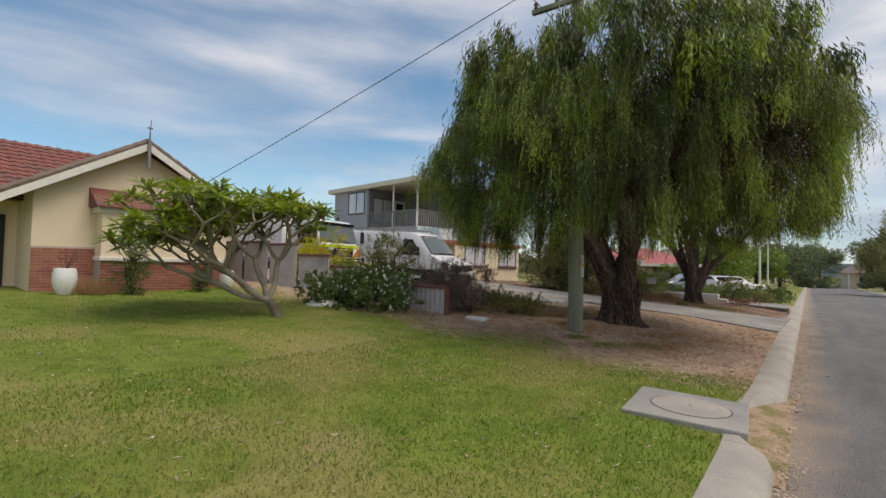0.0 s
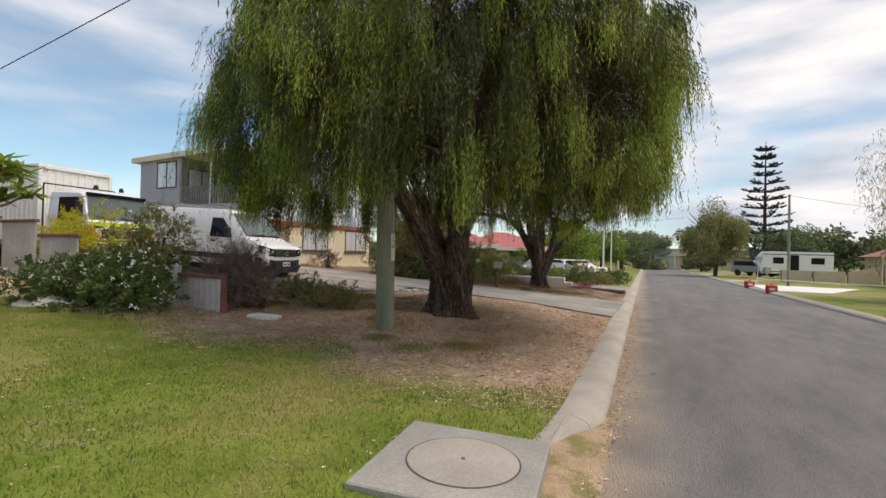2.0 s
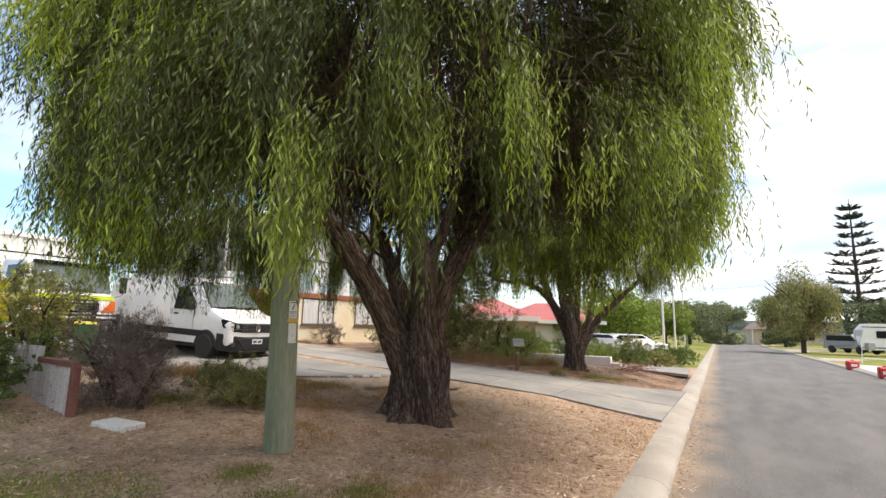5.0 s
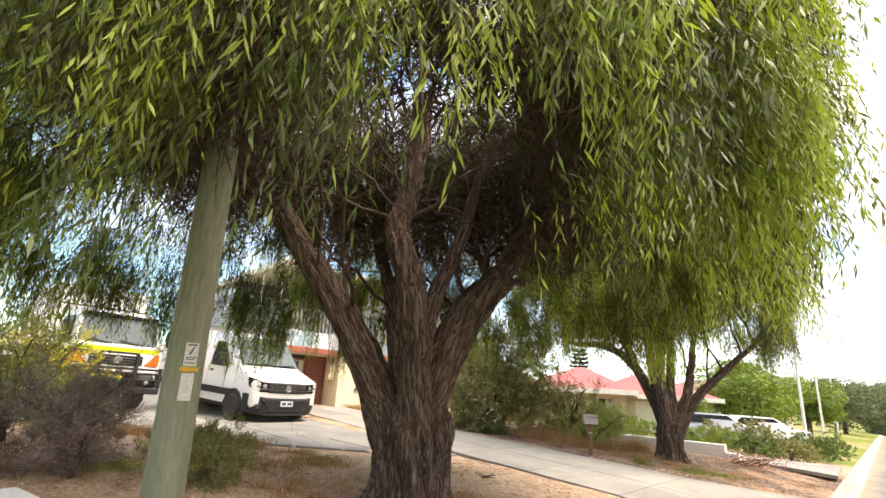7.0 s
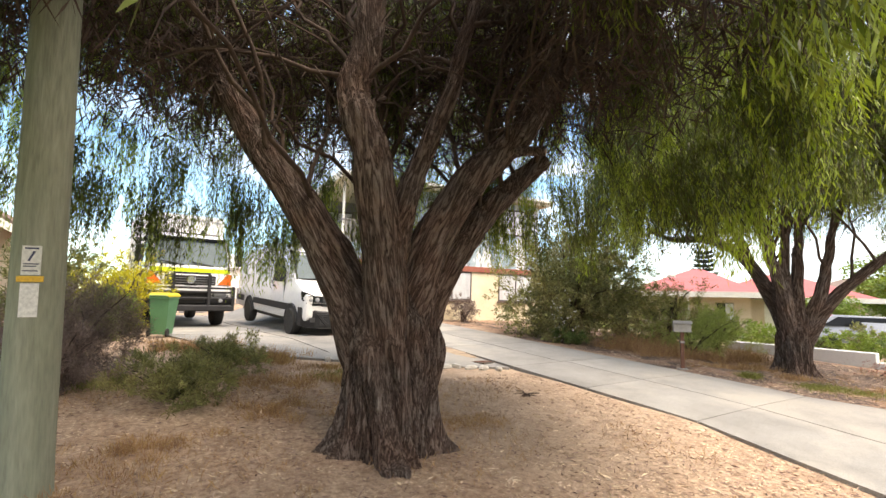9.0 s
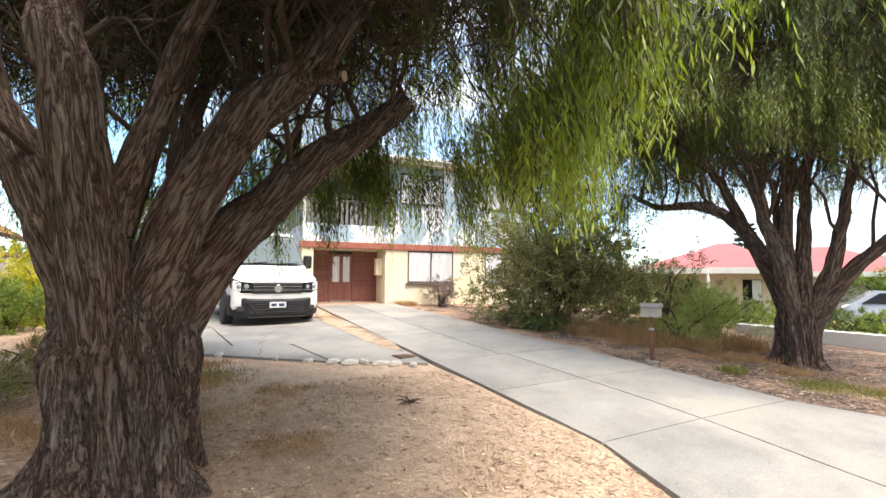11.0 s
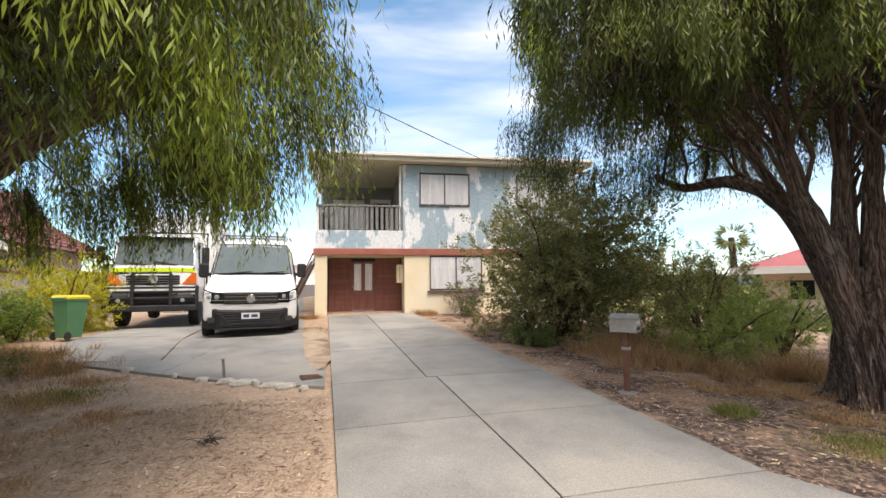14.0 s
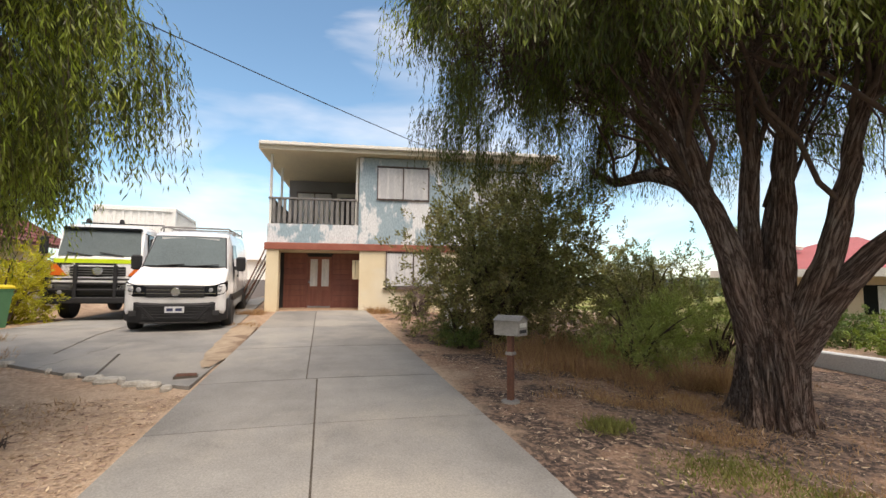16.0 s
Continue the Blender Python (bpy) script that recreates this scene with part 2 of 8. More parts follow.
M["grey_clad"] = mat("grey_cladding", (0.36, 0.36, 0.385), (0.41, 0.41, 0.43), 1.0, 0.75, 0.1)
M["dark_clad"] = mat("dark_cladding", (0.19, 0.185, 0.19), (0.23, 0.22, 0.22), 1.0, 0.75, 0.1)
M["brown_wood"] = mat("brown_stained_boards", (0.19, 0.068, 0.05), (0.25, 0.095, 0.068), 2, 0.55, 0.3, 30, stretch=(1, 6, 0.5), obj=0.1)
M["red_band"] = mat("red_oxide_beam", (0.30, 0.09, 0.06), (0.36, 0.12, 0.08), 2, 0.7)
M["fascia"] = mat("cream_fascia", (0.66, 0.60, 0.47), (0.60, 0.54, 0.42), 2, 0.6)
M["soffit"] = mat("soffit", (0.62, 0.54, 0.36), (0.55, 0.48, 0.33), 1, 0.8)
M["window_grey"] = mat("curtained_pane", (0.62, 0.63, 0.64), (0.54, 0.55, 0.57), 2.5, 0.12, c=(0.70, 0.70, 0.70), coarse=2.0, stretch=(1, 3, 0.3), spec=0.6, coat=0.5)
M["frame_brown"] = mat("brown_window_trim", (0.09, 0.06, 0.05), (0.12, 0.08, 0.07), 4, 0.6)
M["rail_grey"] = mat("weathered_rail", (0.17, 0.165, 0.16), (0.24, 0.23, 0.22), 4, 0.8, 0.2)
M["dark"] = mat("dark_interior", (0.02, 0.02, 0.022), (0.03, 0.03, 0.032), 3, 0.7)
M["white_metal"] = mat("white_vehicle_paint", (0.80, 0.80, 0.80), (0.76, 0.76, 0.765), 0.7, 0.25, 0, 60, coat=0.7)
M["white_box"] = mat("white_container_paint", (0.88, 0.88, 0.85), (0.82, 0.82, 0.78), 0.9, 0.45, 0.05, 25)
M["black_plastic"] = mat("black_plastic", (0.018, 0.018, 0.020), (0.027, 0.027, 0.029), 4, 0.6, 0.05, 80, spec=0.3)
M["rubber"] = mat("tyre_rubber", (0.018, 0.018, 0.018), (0.03, 0.028, 0.026), 8, 0.85, 0.2)
M["steel"] = mat("steel_wheel", (0.32, 0.32, 0.33), (0.24, 0.24, 0.25), 5, 0.4, metal=0.7)
M["chrome"] = mat("chrome", (0.62, 0.62, 0.64), (0.55, 0.55, 0.57), 5, 0.15, metal=1.0)
M["auto_glass"] = glass_mat("vehicle_glass", (0.13, 0.16, 0.165))
M["auto_glass_dark"] = glass_mat("tinted_glass", (0.015, 0.017, 0.02))
M["lamp_glass"] = glass_mat("headlamp_glass", (0.30, 0.31, 0.33))
M["hivis"] = mat("yellow_green_stripe", (0.62, 0.80, 0.03), (0.56, 0.72, 0.03), 3, 0.4)
M["orange"] = mat("orange_lens", (0.75, 0.16, 0.03), (0.62, 0.12, 0.02), 5, 0.25)
M["plate"] = mat("white_plate", (0.66, 0.67, 0.70), (0.60, 0.61, 0.64), 5, 0.4)
M["ink"] = mat("blue_black_ink", (0.04, 0.05, 0.12), None, 5, 0.5)
M["sign_white"] = mat("white_sign", (0.72, 0.72, 0.68), (0.64, 0.64, 0.60), 6, 0.5)
M["sign_yellow"] = mat("yellow_tag", (0.75, 0.45, 0.04), (0.66, 0.40, 0.04), 6, 0.5)
M["green_bin"] = mat("green_bin_plastic", (0.075, 0.20, 0.095), (0.09, 0.23, 0.11), 3, 0.45, 0.05, 60)
M["yellow_lid"] = mat("yellow_lid_plastic", (0.72, 0.56, 0.03), (0.64, 0.50, 0.03), 3, 0.45)
M["zinc"] = mat("galvanised_letterbox", (0.34, 0.325, 0.30), (0.26, 0.245, 0.22), 5, 0.6, 0.1)
M["rust_post"] = mat("brown_post", (0.12, 0.052, 0.032), (0.17, 0.075, 0.047), 6, 0.8, 0.3)
M["fence_grey"] = mat("fibre_cement_fence", (0.50, 0.47, 0.47), (0.42, 0.39, 0.39), 1.5, 0.85, 0.15, c=(0.56, 0.53, 0.52), coarse=1)
M["fence_cap"] = mat("brown_fence_cap", (0.17, 0.065, 0.055), (0.23, 0.09, 0.075), 3, 0.6)
M["brick"] = mat("red_brick", (0.27, 0.095, 0.065), (0.37, 0.145, 0.10), 6, 0.9, 0.3, 40, obj=0.22)
M["mortar"] = mat("mortar", (0.46, 0.40, 0.35), (0.52, 0.47, 0.42), 8, 0.95)
M["render_h1"] = mat("cream_wall_render", (0.72, 0.60, 0.42), (0.78, 0.66, 0.48), 0.8, 0.85, 0.1, 60)
M["tile_roof"] = mat("terracotta_tile", (0.23, 0.075, 0.058), (0.17, 0.055, 0.045), 3, 0.7, 0.3, 30, obj=0.2, c=(0.15, 0.07, 0.06), coarse=1.5)
M["white_trim"] = mat("white_trim", (0.74, 0.72, 0.66), (0.68, 0.66, 0.60), 3, 0.6)
M["white_pot"] = mat("white_glazed_pot", (0.80, 0.80, 0.79), (0.74, 0.74, 0.73), 3, 0.4)
M["red_roof"] = mat("red_sheet_roof", (0.42, 0.115, 0.11), (0.36, 0.095, 0.09), 1, 0.6, 0.05, 20)
M["brown_roof"] = mat("brown_tile_roof", (0.17, 0.12, 0.10), (0.22, 0.16, 0.13), 2, 0.8, 0.2)
M["beige_wall"] = mat("beige_brick", (0.60, 0.50, 0.38), (0.54, 0.44, 0.33), 2, 0.85, 0.1)
M["red_plastic"] = mat("red_barrier_plastic", (0.55, 0.02, 0.03), (0.46, 0.02, 0.03), 3, 0.45)
M["red_paver"] = mat("red_paving", (0.42, 0.16, 0.11), (0.48, 0.20, 0.14), 5, 0.9, 0.3)
M["silver_paint"] = mat("silver_car_paint", (0.34, 0.36, 0.39), (0.30, 0.32, 0.35), 1, 0.25, metal=0.4, coat=0.7)
M["wire"] = mat("black_cable", (0.02, 0.02, 0.022), None, 5, 0.6)
M["hill"] = mat("hazy_hill", (0.20, 0.25, 0.30), (0.23, 0.28, 0.32), 0.02, 0.9)


def ground_mat():
    """Lawn, dry verge, litter and bare sand, told apart by where they lie, with ragged edges."""
    m = bpy.data.materials.new("ground")
    m.use_nodes = True
    t = m.node_tree
    n, l = t.nodes, t.links
    p = n["Principled BSDF"]
    p.inputs["Roughness"].default_value = 0.95
    p.inputs["Specular IOR Level"].default_value = 0.2
    ge = n.new("ShaderNodeNewGeometry")
    sep = n.new("ShaderNodeSeparateXYZ")
    l.new(ge.outputs["Position"], sep.inputs[0])

    def nz(sc, det=6.0, rg=0.62):
        q = n.new("ShaderNodeTexNoise")
        q.inputs["Scale"].default_value, q.inputs["Detail"].default_value, q.inputs["Roughness"].default_value = sc, det, rg
        l.new(ge.outputs["Position"], q.inputs["Vector"])
        return q.outputs[0]

    def ma(op, x, y):
        q = n.new("ShaderNodeMath")
        q.operation = op
        for s, v in ((q.inputs[0], x), (q.inputs[1], y)):
            if isinstance(v, (int, float)):
                s.default_value = v
            else:
                l.new(v, s)
        return q.outputs[0]

    def mr(v, a, b, c=0.0, d=1.0):
        q = n.new("ShaderNodeMapRange")
        q.interpolation_type = "SMOOTHSTEP"
        for k, val in (("From Min", a), ("From Max", b), ("To Min", c), ("To Max", d)):
            q.inputs[k].default_value = val
        l.new(v, q.inputs["Value"])
        return q.outputs[0]

    def mix(f, x, y, kind="MIX"):
        q = n.new("ShaderNodeMix")
        q.data_type, q.blend_type = "RGBA", kind
        for s, v in ((q.inputs[0], f), (q.inputs[6], x), (q.inputs[7], y)):
            if isinstance(v, tuple):
                s.default_value = (*v, 1)
            elif isinstance(v, (int, float)):
                s.default_value = v
            else:
                l.new(v, s)
        return q.outputs[2]

    X, Y = sep.outputs[0], sep.outputs[1]
    wob = ma("MULTIPLY", ma("SUBTRACT", nz(0.9), 0.5), 3.2)
    big, mid, fine = nz(0.35), nz(2.2), nz(38, 4)
    speck = mr(fine, 0.3, 0.7, 0.7, 1.25)
    lawn = mix(mr(mid, 0.35, 0.65), (0.125, 0.175, 0.024), (0.185, 0.235, 0.04))
    lawn = mix(mr(big, 0.46, 0.62), lawn, (0.26, 0.24, 0.075))
    lawn = mix(mr(nz(1.3), 0.58, 0.70, 0, 0.55), lawn, (0.30, 0.24, 0.12))
    dry = mix(mr(mid, 0.35, 0.65), (0.50, 0.345, 0.24), (0.63, 0.465, 0.33))
    dry = mix(mr(nz(19, 6, 0.7), 0.42, 0.60, 0, 0.75), dry, (0.25, 0.16, 0.108))
    dry = mix(mr(nz(2.6, 7, 0.7), 0.50, 0.66, 0, 0.75), dry, (0.33, 0.225, 0.155))
    dry = mix(mr(nz(6, 6, 0.7), 0.52, 0.68, 0, 0.7), dry, (0.54, 0.41, 0.30))
    sand = mix(mr(mid, 0.4, 0.6), (0.56, 0.42, 0.305), (0.47, 0.345, 0.245))
    sand = mix(mr(nz(7, 6, 0.7), 0.53, 0.66, 0, 0.6), sand, (0.27, 0.175, 0.115))
    mulch = mix(mr(nz(14, 5), 0.4, 0.66), (0.055, 0.043, 0.039), (0.29, 0.195, 0.145))
    mulch = mix(mr(nz(1.1, 5), 0.47, 0.56, 0, 0.85), mulch, mix(mr(nz(23, 5), 0.4, 0.62), (0.46, 0.30, 0.205), (0.27, 0.165, 0.11)))
    yw = ma("ADD", Y, wob)
    # lawn gives way to the dry verge north of a slanting line
    f_dry = mr(yw, 7.7, 9.2)
    col = mix(f_dry, lawn, dry)
    # bare sand beside the drive
    sx = ma("ABSOLUTE", ma("ADD", X, 5.3), 0.0)
    f_sand = ma("MULTIPLY", mr(ma("ADD", sx, wob), 3.0, 1.6), mr(yw, 13.6, 15.2))
    col = mix(ma("MULTIPLY", f_sand, 0.85), col, sand)
    # dark mulch round the second tree
    f_mul = ma("MULTIPLY", mr(yw, 20.4, 21.2), mr(yw, 31.0, 29.0))
    col = mix(ma("MULTIPLY", f_mul, mr(nz(0.8), 0.36, 0.55, 0.85, 1.0)), col, mulch)
    # grass again far off and over the road
    f_far = ma("MAXIMUM", mr(yw, 33.0, 36.0), mr(X, 6.0, 6.3))
    lawn2 = mix(mr(nz(0.12), 0.45, 0.6, 0, 0.8), lawn, (0.34, 0.27, 0.15))
    col = mix(f_far, col, lawn2)
    col = mix(1.0, col, mix(speck, (0.0, 0.0, 0.0), (1.0, 1.0, 1.0)), "MULTIPLY")
    l.new(col, p.inputs["Base Color"])
    bn = n.new("ShaderNodeBump")
    bn.inputs["Strength"].default_value, bn.inputs["Distance"].default_value = 0.7, 0.03
    l.new(ma("ADD", fine, nz(12, 4)), bn.inputs["Height"])
    l.new(bn.outputs[0], p.inputs["Normal"])
    return m


M["ground"] = ground_mat()


# ---- mesh helpers ----
class Geo:
    """Collects vertices and faces of one mesh."""

    def __init__(self):
        self.v, self.f = [], []

    def add(self, vs, fs, m=None):
        k = len(self.v)
        self.v += [tuple(m @ Vector(p)) for p in vs] if m else [tuple(p) for p in vs]
        self.f += [tuple(i + k for i in q) for q in fs]
        return self

    def box(self, x0, x1, y0, y1, z0, z1, b=0.0, m=None):
        if b <= 0:
            vs = [(x, y, z) for z in (z0, z1) for y in (y0, y1) for x in (x0, x1)]
            return self.add(vs, [(0, 2, 3, 1), (4, 5, 7, 6), (0, 1, 5, 4), (2, 6, 7, 3), (0, 4, 6, 2), (1, 3, 7, 5)], m)
        b = min(b, 0.45 * min(x1 - x0, y1 - y0, z1 - z0))
        bm = bmesh.new()
        bmesh.ops.create_cube(bm, size=1.0)
        for w in bm.verts:
            w.co = Vector(((x0 + x1) / 2 + w.co.x * (x1 - x0), (y0 + y1) / 2 + w.co.y * (y1 - y0), (z0 + z1) / 2 + w.co.z * (z1 - z0)))
        bmesh.ops.bevel(bm, geom=bm.edges[:], offset=b, segments=1, affect="EDGES", profile=0.5)
        bm.verts.index_update()
        self.add([w.co.copy() for w in bm.verts], [tuple(w.index for w in q.verts) for q in bm.faces], m)
        bm.free()
        return self

    def prism(self, pts, a, b, axis="y", m=None):
        """pts: a polygon in the other two axes, extruded from a to b along axis."""
        put = {"x": lambda p, h: (h, p[0], p[1]), "y": lambda p, h: (p[0], h, p[1]), "z": lambda p, h: (p[0], p[1], h)}[axis]
        k = len(pts)
        vs = [put(p, a) for p in pts] + [put(p, b) for p in pts]
        fs = [tuple(range(k)), tuple(range(2 * k - 1, k - 1, -1))] + [(i, i + k, (i + 1) % k + k, (i + 1) % k) for i in range(k)]
        return self.add(vs, fs, m)

    def tube(self, pts, rads, n=8, cap=True, ridge=0.0, seed=0, m=None):
        pts = [Vector(p) for p in pts]
        if not hasattr(rads, "__len__"):
            rads = [rads] * len(pts)
        rnd = random.Random(seed)
        ph = [rnd.uniform(0, 6.28) for _ in range(4)]
        k0, vs, fs, up = 0, [], [], None
        for i, p in enumerate(pts):
            d = (pts[min(i + 1, len(pts) - 1)] - pts[max(i - 1, 0)]).normalized()
            if up is None:
                up = d.orthogonal().normalized()
            up = (up - d * up.dot(d)).normalized()
            sd = d.cross(up)
            for j in range(n):
                a = 2 * math.pi * j / n
                r = rads[i]
                if ridge:
                    r *= 1 + 2.2 * ridge * noise.noise((math.cos(a) * 3.4, math.sin(a) * 3.4, i * 0.3 + seed))
                    r *= 1 + ridge * (math.sin(5 * a + ph[0] + 0.25 * i) * 0.6 + math.sin(9 * a + ph[1] - 0.2 * i) * 0.5 + math.sin(17 * a + ph[2] + 0.3 * i) * 0.35)
                vs.append(p + (up * math.cos(a) + sd * math.sin(a)) * r)
        for i in range(len(pts) - 1):
            for j in range(n):
                a, b = i * n + j, i * n + (j + 1) % n
                fs.append((a, b, b + n, a + n))
        if cap:
            fs.append(tuple(range(n - 1, -1, -1)))
            fs.append(tuple(range((len(pts) - 1) * n, len(pts) * n)))
        return self.add(vs, fs, m)

    def lathe(self, prof, n=20, m=None):
        """prof: (radius, height) rows, turned about z."""
        vs = [(r * math.cos(2 * math.pi * j / n), r * math.sin(2 * math.pi * j / n), z) for r, z in prof for j in range(n)]
        fs = [(i * n + j, i * n + (j + 1) % n, (i + 1) * n + (j + 1) % n, (i + 1) * n + j) for i in range(len(prof) - 1) for j in range(n)]
        fs += [tuple(range(n - 1, -1, -1)), tuple(range((len(prof) - 1) * n, len(prof) * n))]
        return self.add(vs, fs, m)


def link(name, geo, material, parent=None, label="", smooth=None):
    me = bpy.data.meshes.new(name)
    me.from_pydata(geo.v, [], geo.f)
    me.materials.append(material)
    if smooth:
        me.shade_smooth()
        me.set_sharp_from_angle(angle=radians(smooth))
    ob = new(name, me)
    if parent:
        ob.parent = parent
    if label:
        ob["label"] = label
    return ob


def part(name, geo, material, parent, label="", smooth=None):
    return link(name, geo, material, parent, label, smooth)


def thing(name, label, category, m=None, group=""):
    ob = new(name)
    ob.empty_display_size = 0.1
    if m:
        ob.matrix_basis = m
    return tagged(ob, label, category, group)


def cloud(name, base, way, side, length, width, material, parent=None, label=""):
    """Many leaves, each a slim four-cornered blade: base points, directions, side directions, sizes."""
    base, way, side = np.asarray(base), np.asarray(way), np.asarray(side)
    length, width = np.broadcast_to(length, len(base))[:, None], np.broadcast_to(width, len(base))[:, None]
    mid = base + way * length * 0.45
    co = np.stack([base, mid - side * width * 0.5, base + way * length, mid + side * width * 0.5], 1).reshape(-1, 3)
    k = len(base)
    me = bpy.data.meshes.new(name)
    me.vertices.add(4 * k)
    me.vertices.foreach_set("co", co.astype(np.float32).ravel())
    me.loops.add(4 * k)
    me.loops.foreach_set("vertex_index", np.arange(4 * k, dtype=np.int32))
    me.polygons.add(k)
    me.polygons.foreach_set("loop_start", np.arange(0, 4 * k, 4, dtype=np.int32))
    me.update(calc_edges=True)
    me.materials.append(material)
    ob = new(name, me)
    if parent:
        ob.parent = parent
    if label:
        ob["label"] = label
    return ob


def unit(v):
    return v / np.maximum(np.linalg.norm(v, axis=-1, keepdims=True), 1e-9)


# ---- ground, road, drive ----
def sst(a, b, v):
    u = min(1.0, max(0.0, (v - a) / (b - a)))
    return u * u * (3 - 2 * u)


def road_z(y):
    return -0.08 - 0.006 * max(0.0, min(y, 120) - 15)


def kerb_out(y):
    return -0.17 - 0.024 * min(y, 140)


def kerb_in(y):
    return kerb_out(y) - 0.43


def far_kerb(y):
    return 6.85 - 0.024 * min(y, 140)


def gz(x, y):
    """Height of the ground west of the kerb."""
    d = kerb_in(y) - x
    r = road_z(y) + 0.12
    if d <= 0:
        return r
    s = (0.042 + 0.018 * sst(6, 11, y)) * (1 - 0.75 * sst(25, 33, y))
    cap_d = 22 - 11.3 * sst(8.5, 10.5, y) * (1 - sst(14.8, 17.4, y))
    return r + s * min(d, cap_d) + 0.10 * sst(15, 20, y) * sst(0, 3, d)


def steps(parts):
    out = []
    for a, b, k in parts:
        out += list(np.linspace(a, b, k, endpoint=False))
    return out + [parts[-1][1]]


ys = steps([(-700, -60, 8), (-60, -8, 14), (-8, 36, 110), (36, 90, 40), (90, 200, 14), (200, 900, 8)])
us = steps([(-700, -60, 8), (-60, -26, 10), (-26, 0, 70)])
g = Geo()
cols = []
for y in ys:
    row = []
    for u in us:
        x = kerb_in(y) + u
        row.append((x, y, gz(x, y) + 0.03 * noise.noise((x * 0.7, y * 0.7, 0)) * min(1, -u)))
    row += [(kerb_in(y) + 0.02, y, road_z(y) - 0.14), (far_kerb(y) + 0.2, y, road_z(y) - 0.14)]
    for w in (0.34, 2, 5, 9, 14, 22, 40, 90, 250, 700):
        row.append((far_kerb(y) + w, y, road_z(y) + 0.12 + 0.012 * min(w, 40)))
    cols.append(row)
k = len(cols[0])
g.v = [p for r in cols for p in r]
g.f = [(i * k + j, i * k + j + 1, (i + 1) * k + j + 1, (i + 1) * k + j) for i in range(len(cols) - 1) for j in range(k - 1)]
tagged(link("ground", g, M["ground"], smooth=60), "lawn, dry verge and bare sand sloping up from the road", "ground", kind="structure")



def road_mat():
    """Asphalt with drifts of sand in the gutter."""
    m = mat("road_asphalt", (0.118, 0.115, 0.115), (0.165, 0.16, 0.155), 2.2, 0.9, 1.0, 75, c=(0.178, 0.171, 0.163), coarse=0.6, stretch=(1, 0.3, 1))
    n, l = m.node_tree.nodes, m.node_tree.links
    p = n["Principled BSDF"]
    old = p.inputs["Base Color"].links[0].from_socket
    ge, sp = n.new("ShaderNodeNewGeometry"), n.new("ShaderNodeSeparateXYZ")
    l.new(ge.outputs["Position"], sp.inputs[0])
    q = n.new("ShaderNodeTexNoise")
    q.inputs["Scale"].default_value, q.inputs["Detail"].default_value = 1.1, 6
    l.new(ge.outputs["Position"], q.inputs["Vector"])
    skew = n.new("ShaderNodeMath")
    skew.operation = "MULTIPLY_ADD"
    skew.inputs[1].default_value = 0.024
    l.new(sp.outputs[1], skew.inputs[0])
    l.new(sp.outputs[0], skew.inputs[2])
    wob = n.new("ShaderNodeMath")
    wob.operation = "MULTIPLY_ADD"
    wob.inputs[1].default_value = -0.9
    l.new(q.outputs[0], wob.inputs[0])
    l.new(skew.outputs[0], wob.inputs[2])
    r = n.new("ShaderNodeMapRange")
    for k_, v_ in (("From Min", 0.0), ("From Max", -0.68), ("To Min", 0.0), ("To Max", 0.8)):
        r.inputs[k_].default_value = v_
    l.new(wob.outputs[0], r.inputs["Value"])
    mx = n.new("ShaderNodeMix")
    mx.data_type = "RGBA"
    l.new(r.outputs[0], mx.inputs[0])
    l.new(old, mx.inputs[6])
    mx.inputs[7].default_value = (0.40, 0.30, 0.21, 1)
    l.new(mx.outputs[2], p.inputs["Base Color"])
    return m


g = Geo()
ry = steps([(-60, 30, 60), (30, 140, 30)])
for y in ry:
    z = road_z(y)
    for w in (0.0, 0.07, 0.5, 0.93, 1.0):
        x = kerb_out(y) - 0.06 + w * (far_kerb(y) - kerb_out(y) + 0.12)
        g.v.append((x, y, z + 0.05 * math.sin(math.pi * w) + 0.004))
g.f = [(i * 5 + j, i * 5 + j + 1, i * 5 + j + 6, i * 5 + j + 5) for i in range(len(ry) - 1) for j in range(4)]
tagged(link("road", g, road_mat(), smooth=60), "worn grey asphalt road with pale patches", "road", kind="structure")


def gully(y):
    """The kerb draws back where the drain slab lies."""
    return 0.40 * sst(5.2, 6.0, y) * (1 - sst(7.1, 8.3, y))


def kerb_run(y0, y1, side, parent):
    kk = max(2, int((y1 - y0) / 0.3))
    g = Geo()
    rows = np.linspace(y0 + 0.004, y1 - 0.004, kk + 1)
    for y in rows:
        z = road_z(y)
        if side < 0:
            xo, xi = kerb_out(y) - gully(y), kerb_in(y) - 0.5 * gully(y) * 0.3
            low = 0.06 * sst(17.0, 17.6, y) * (1 - sst(21.8, 22.8, y))
            prof = [(xi - 0.02, z - 0.15), (xi - 0.02, z + 0.135), (xi + 0.1, z + 0.145), (xo - 0.14, z + 0.135 - low), (xo - 0.04, z + 0.08 - low), (xo, z + 0.02), (xo, z - 0.15)]
        else:
            xo = far_kerb(y)
            prof = [(xo, z - 0.15), (xo, z + 0.02), (xo + 0.05, z + 0.09), (xo + 0.15, z + 0.135), (xo + 0.36, z + 0.14), (xo + 0.36, z - 0.15)]
        g.v += [(x, y, h) for x, h in prof]
    q = len(prof)
    g.f = [(i * q + j, i * q + j + 1, (i + 1) * q + j + 1, (i + 1) * q + j) for i in range(kk) for j in range(q - 1)]
    g.f += [tuple(range(q)), tuple(range((kk + 1) * q - 1, kk * q - 1, -1))]
    return part("kerb_length", g, M["kerb"], parent, smooth=40)


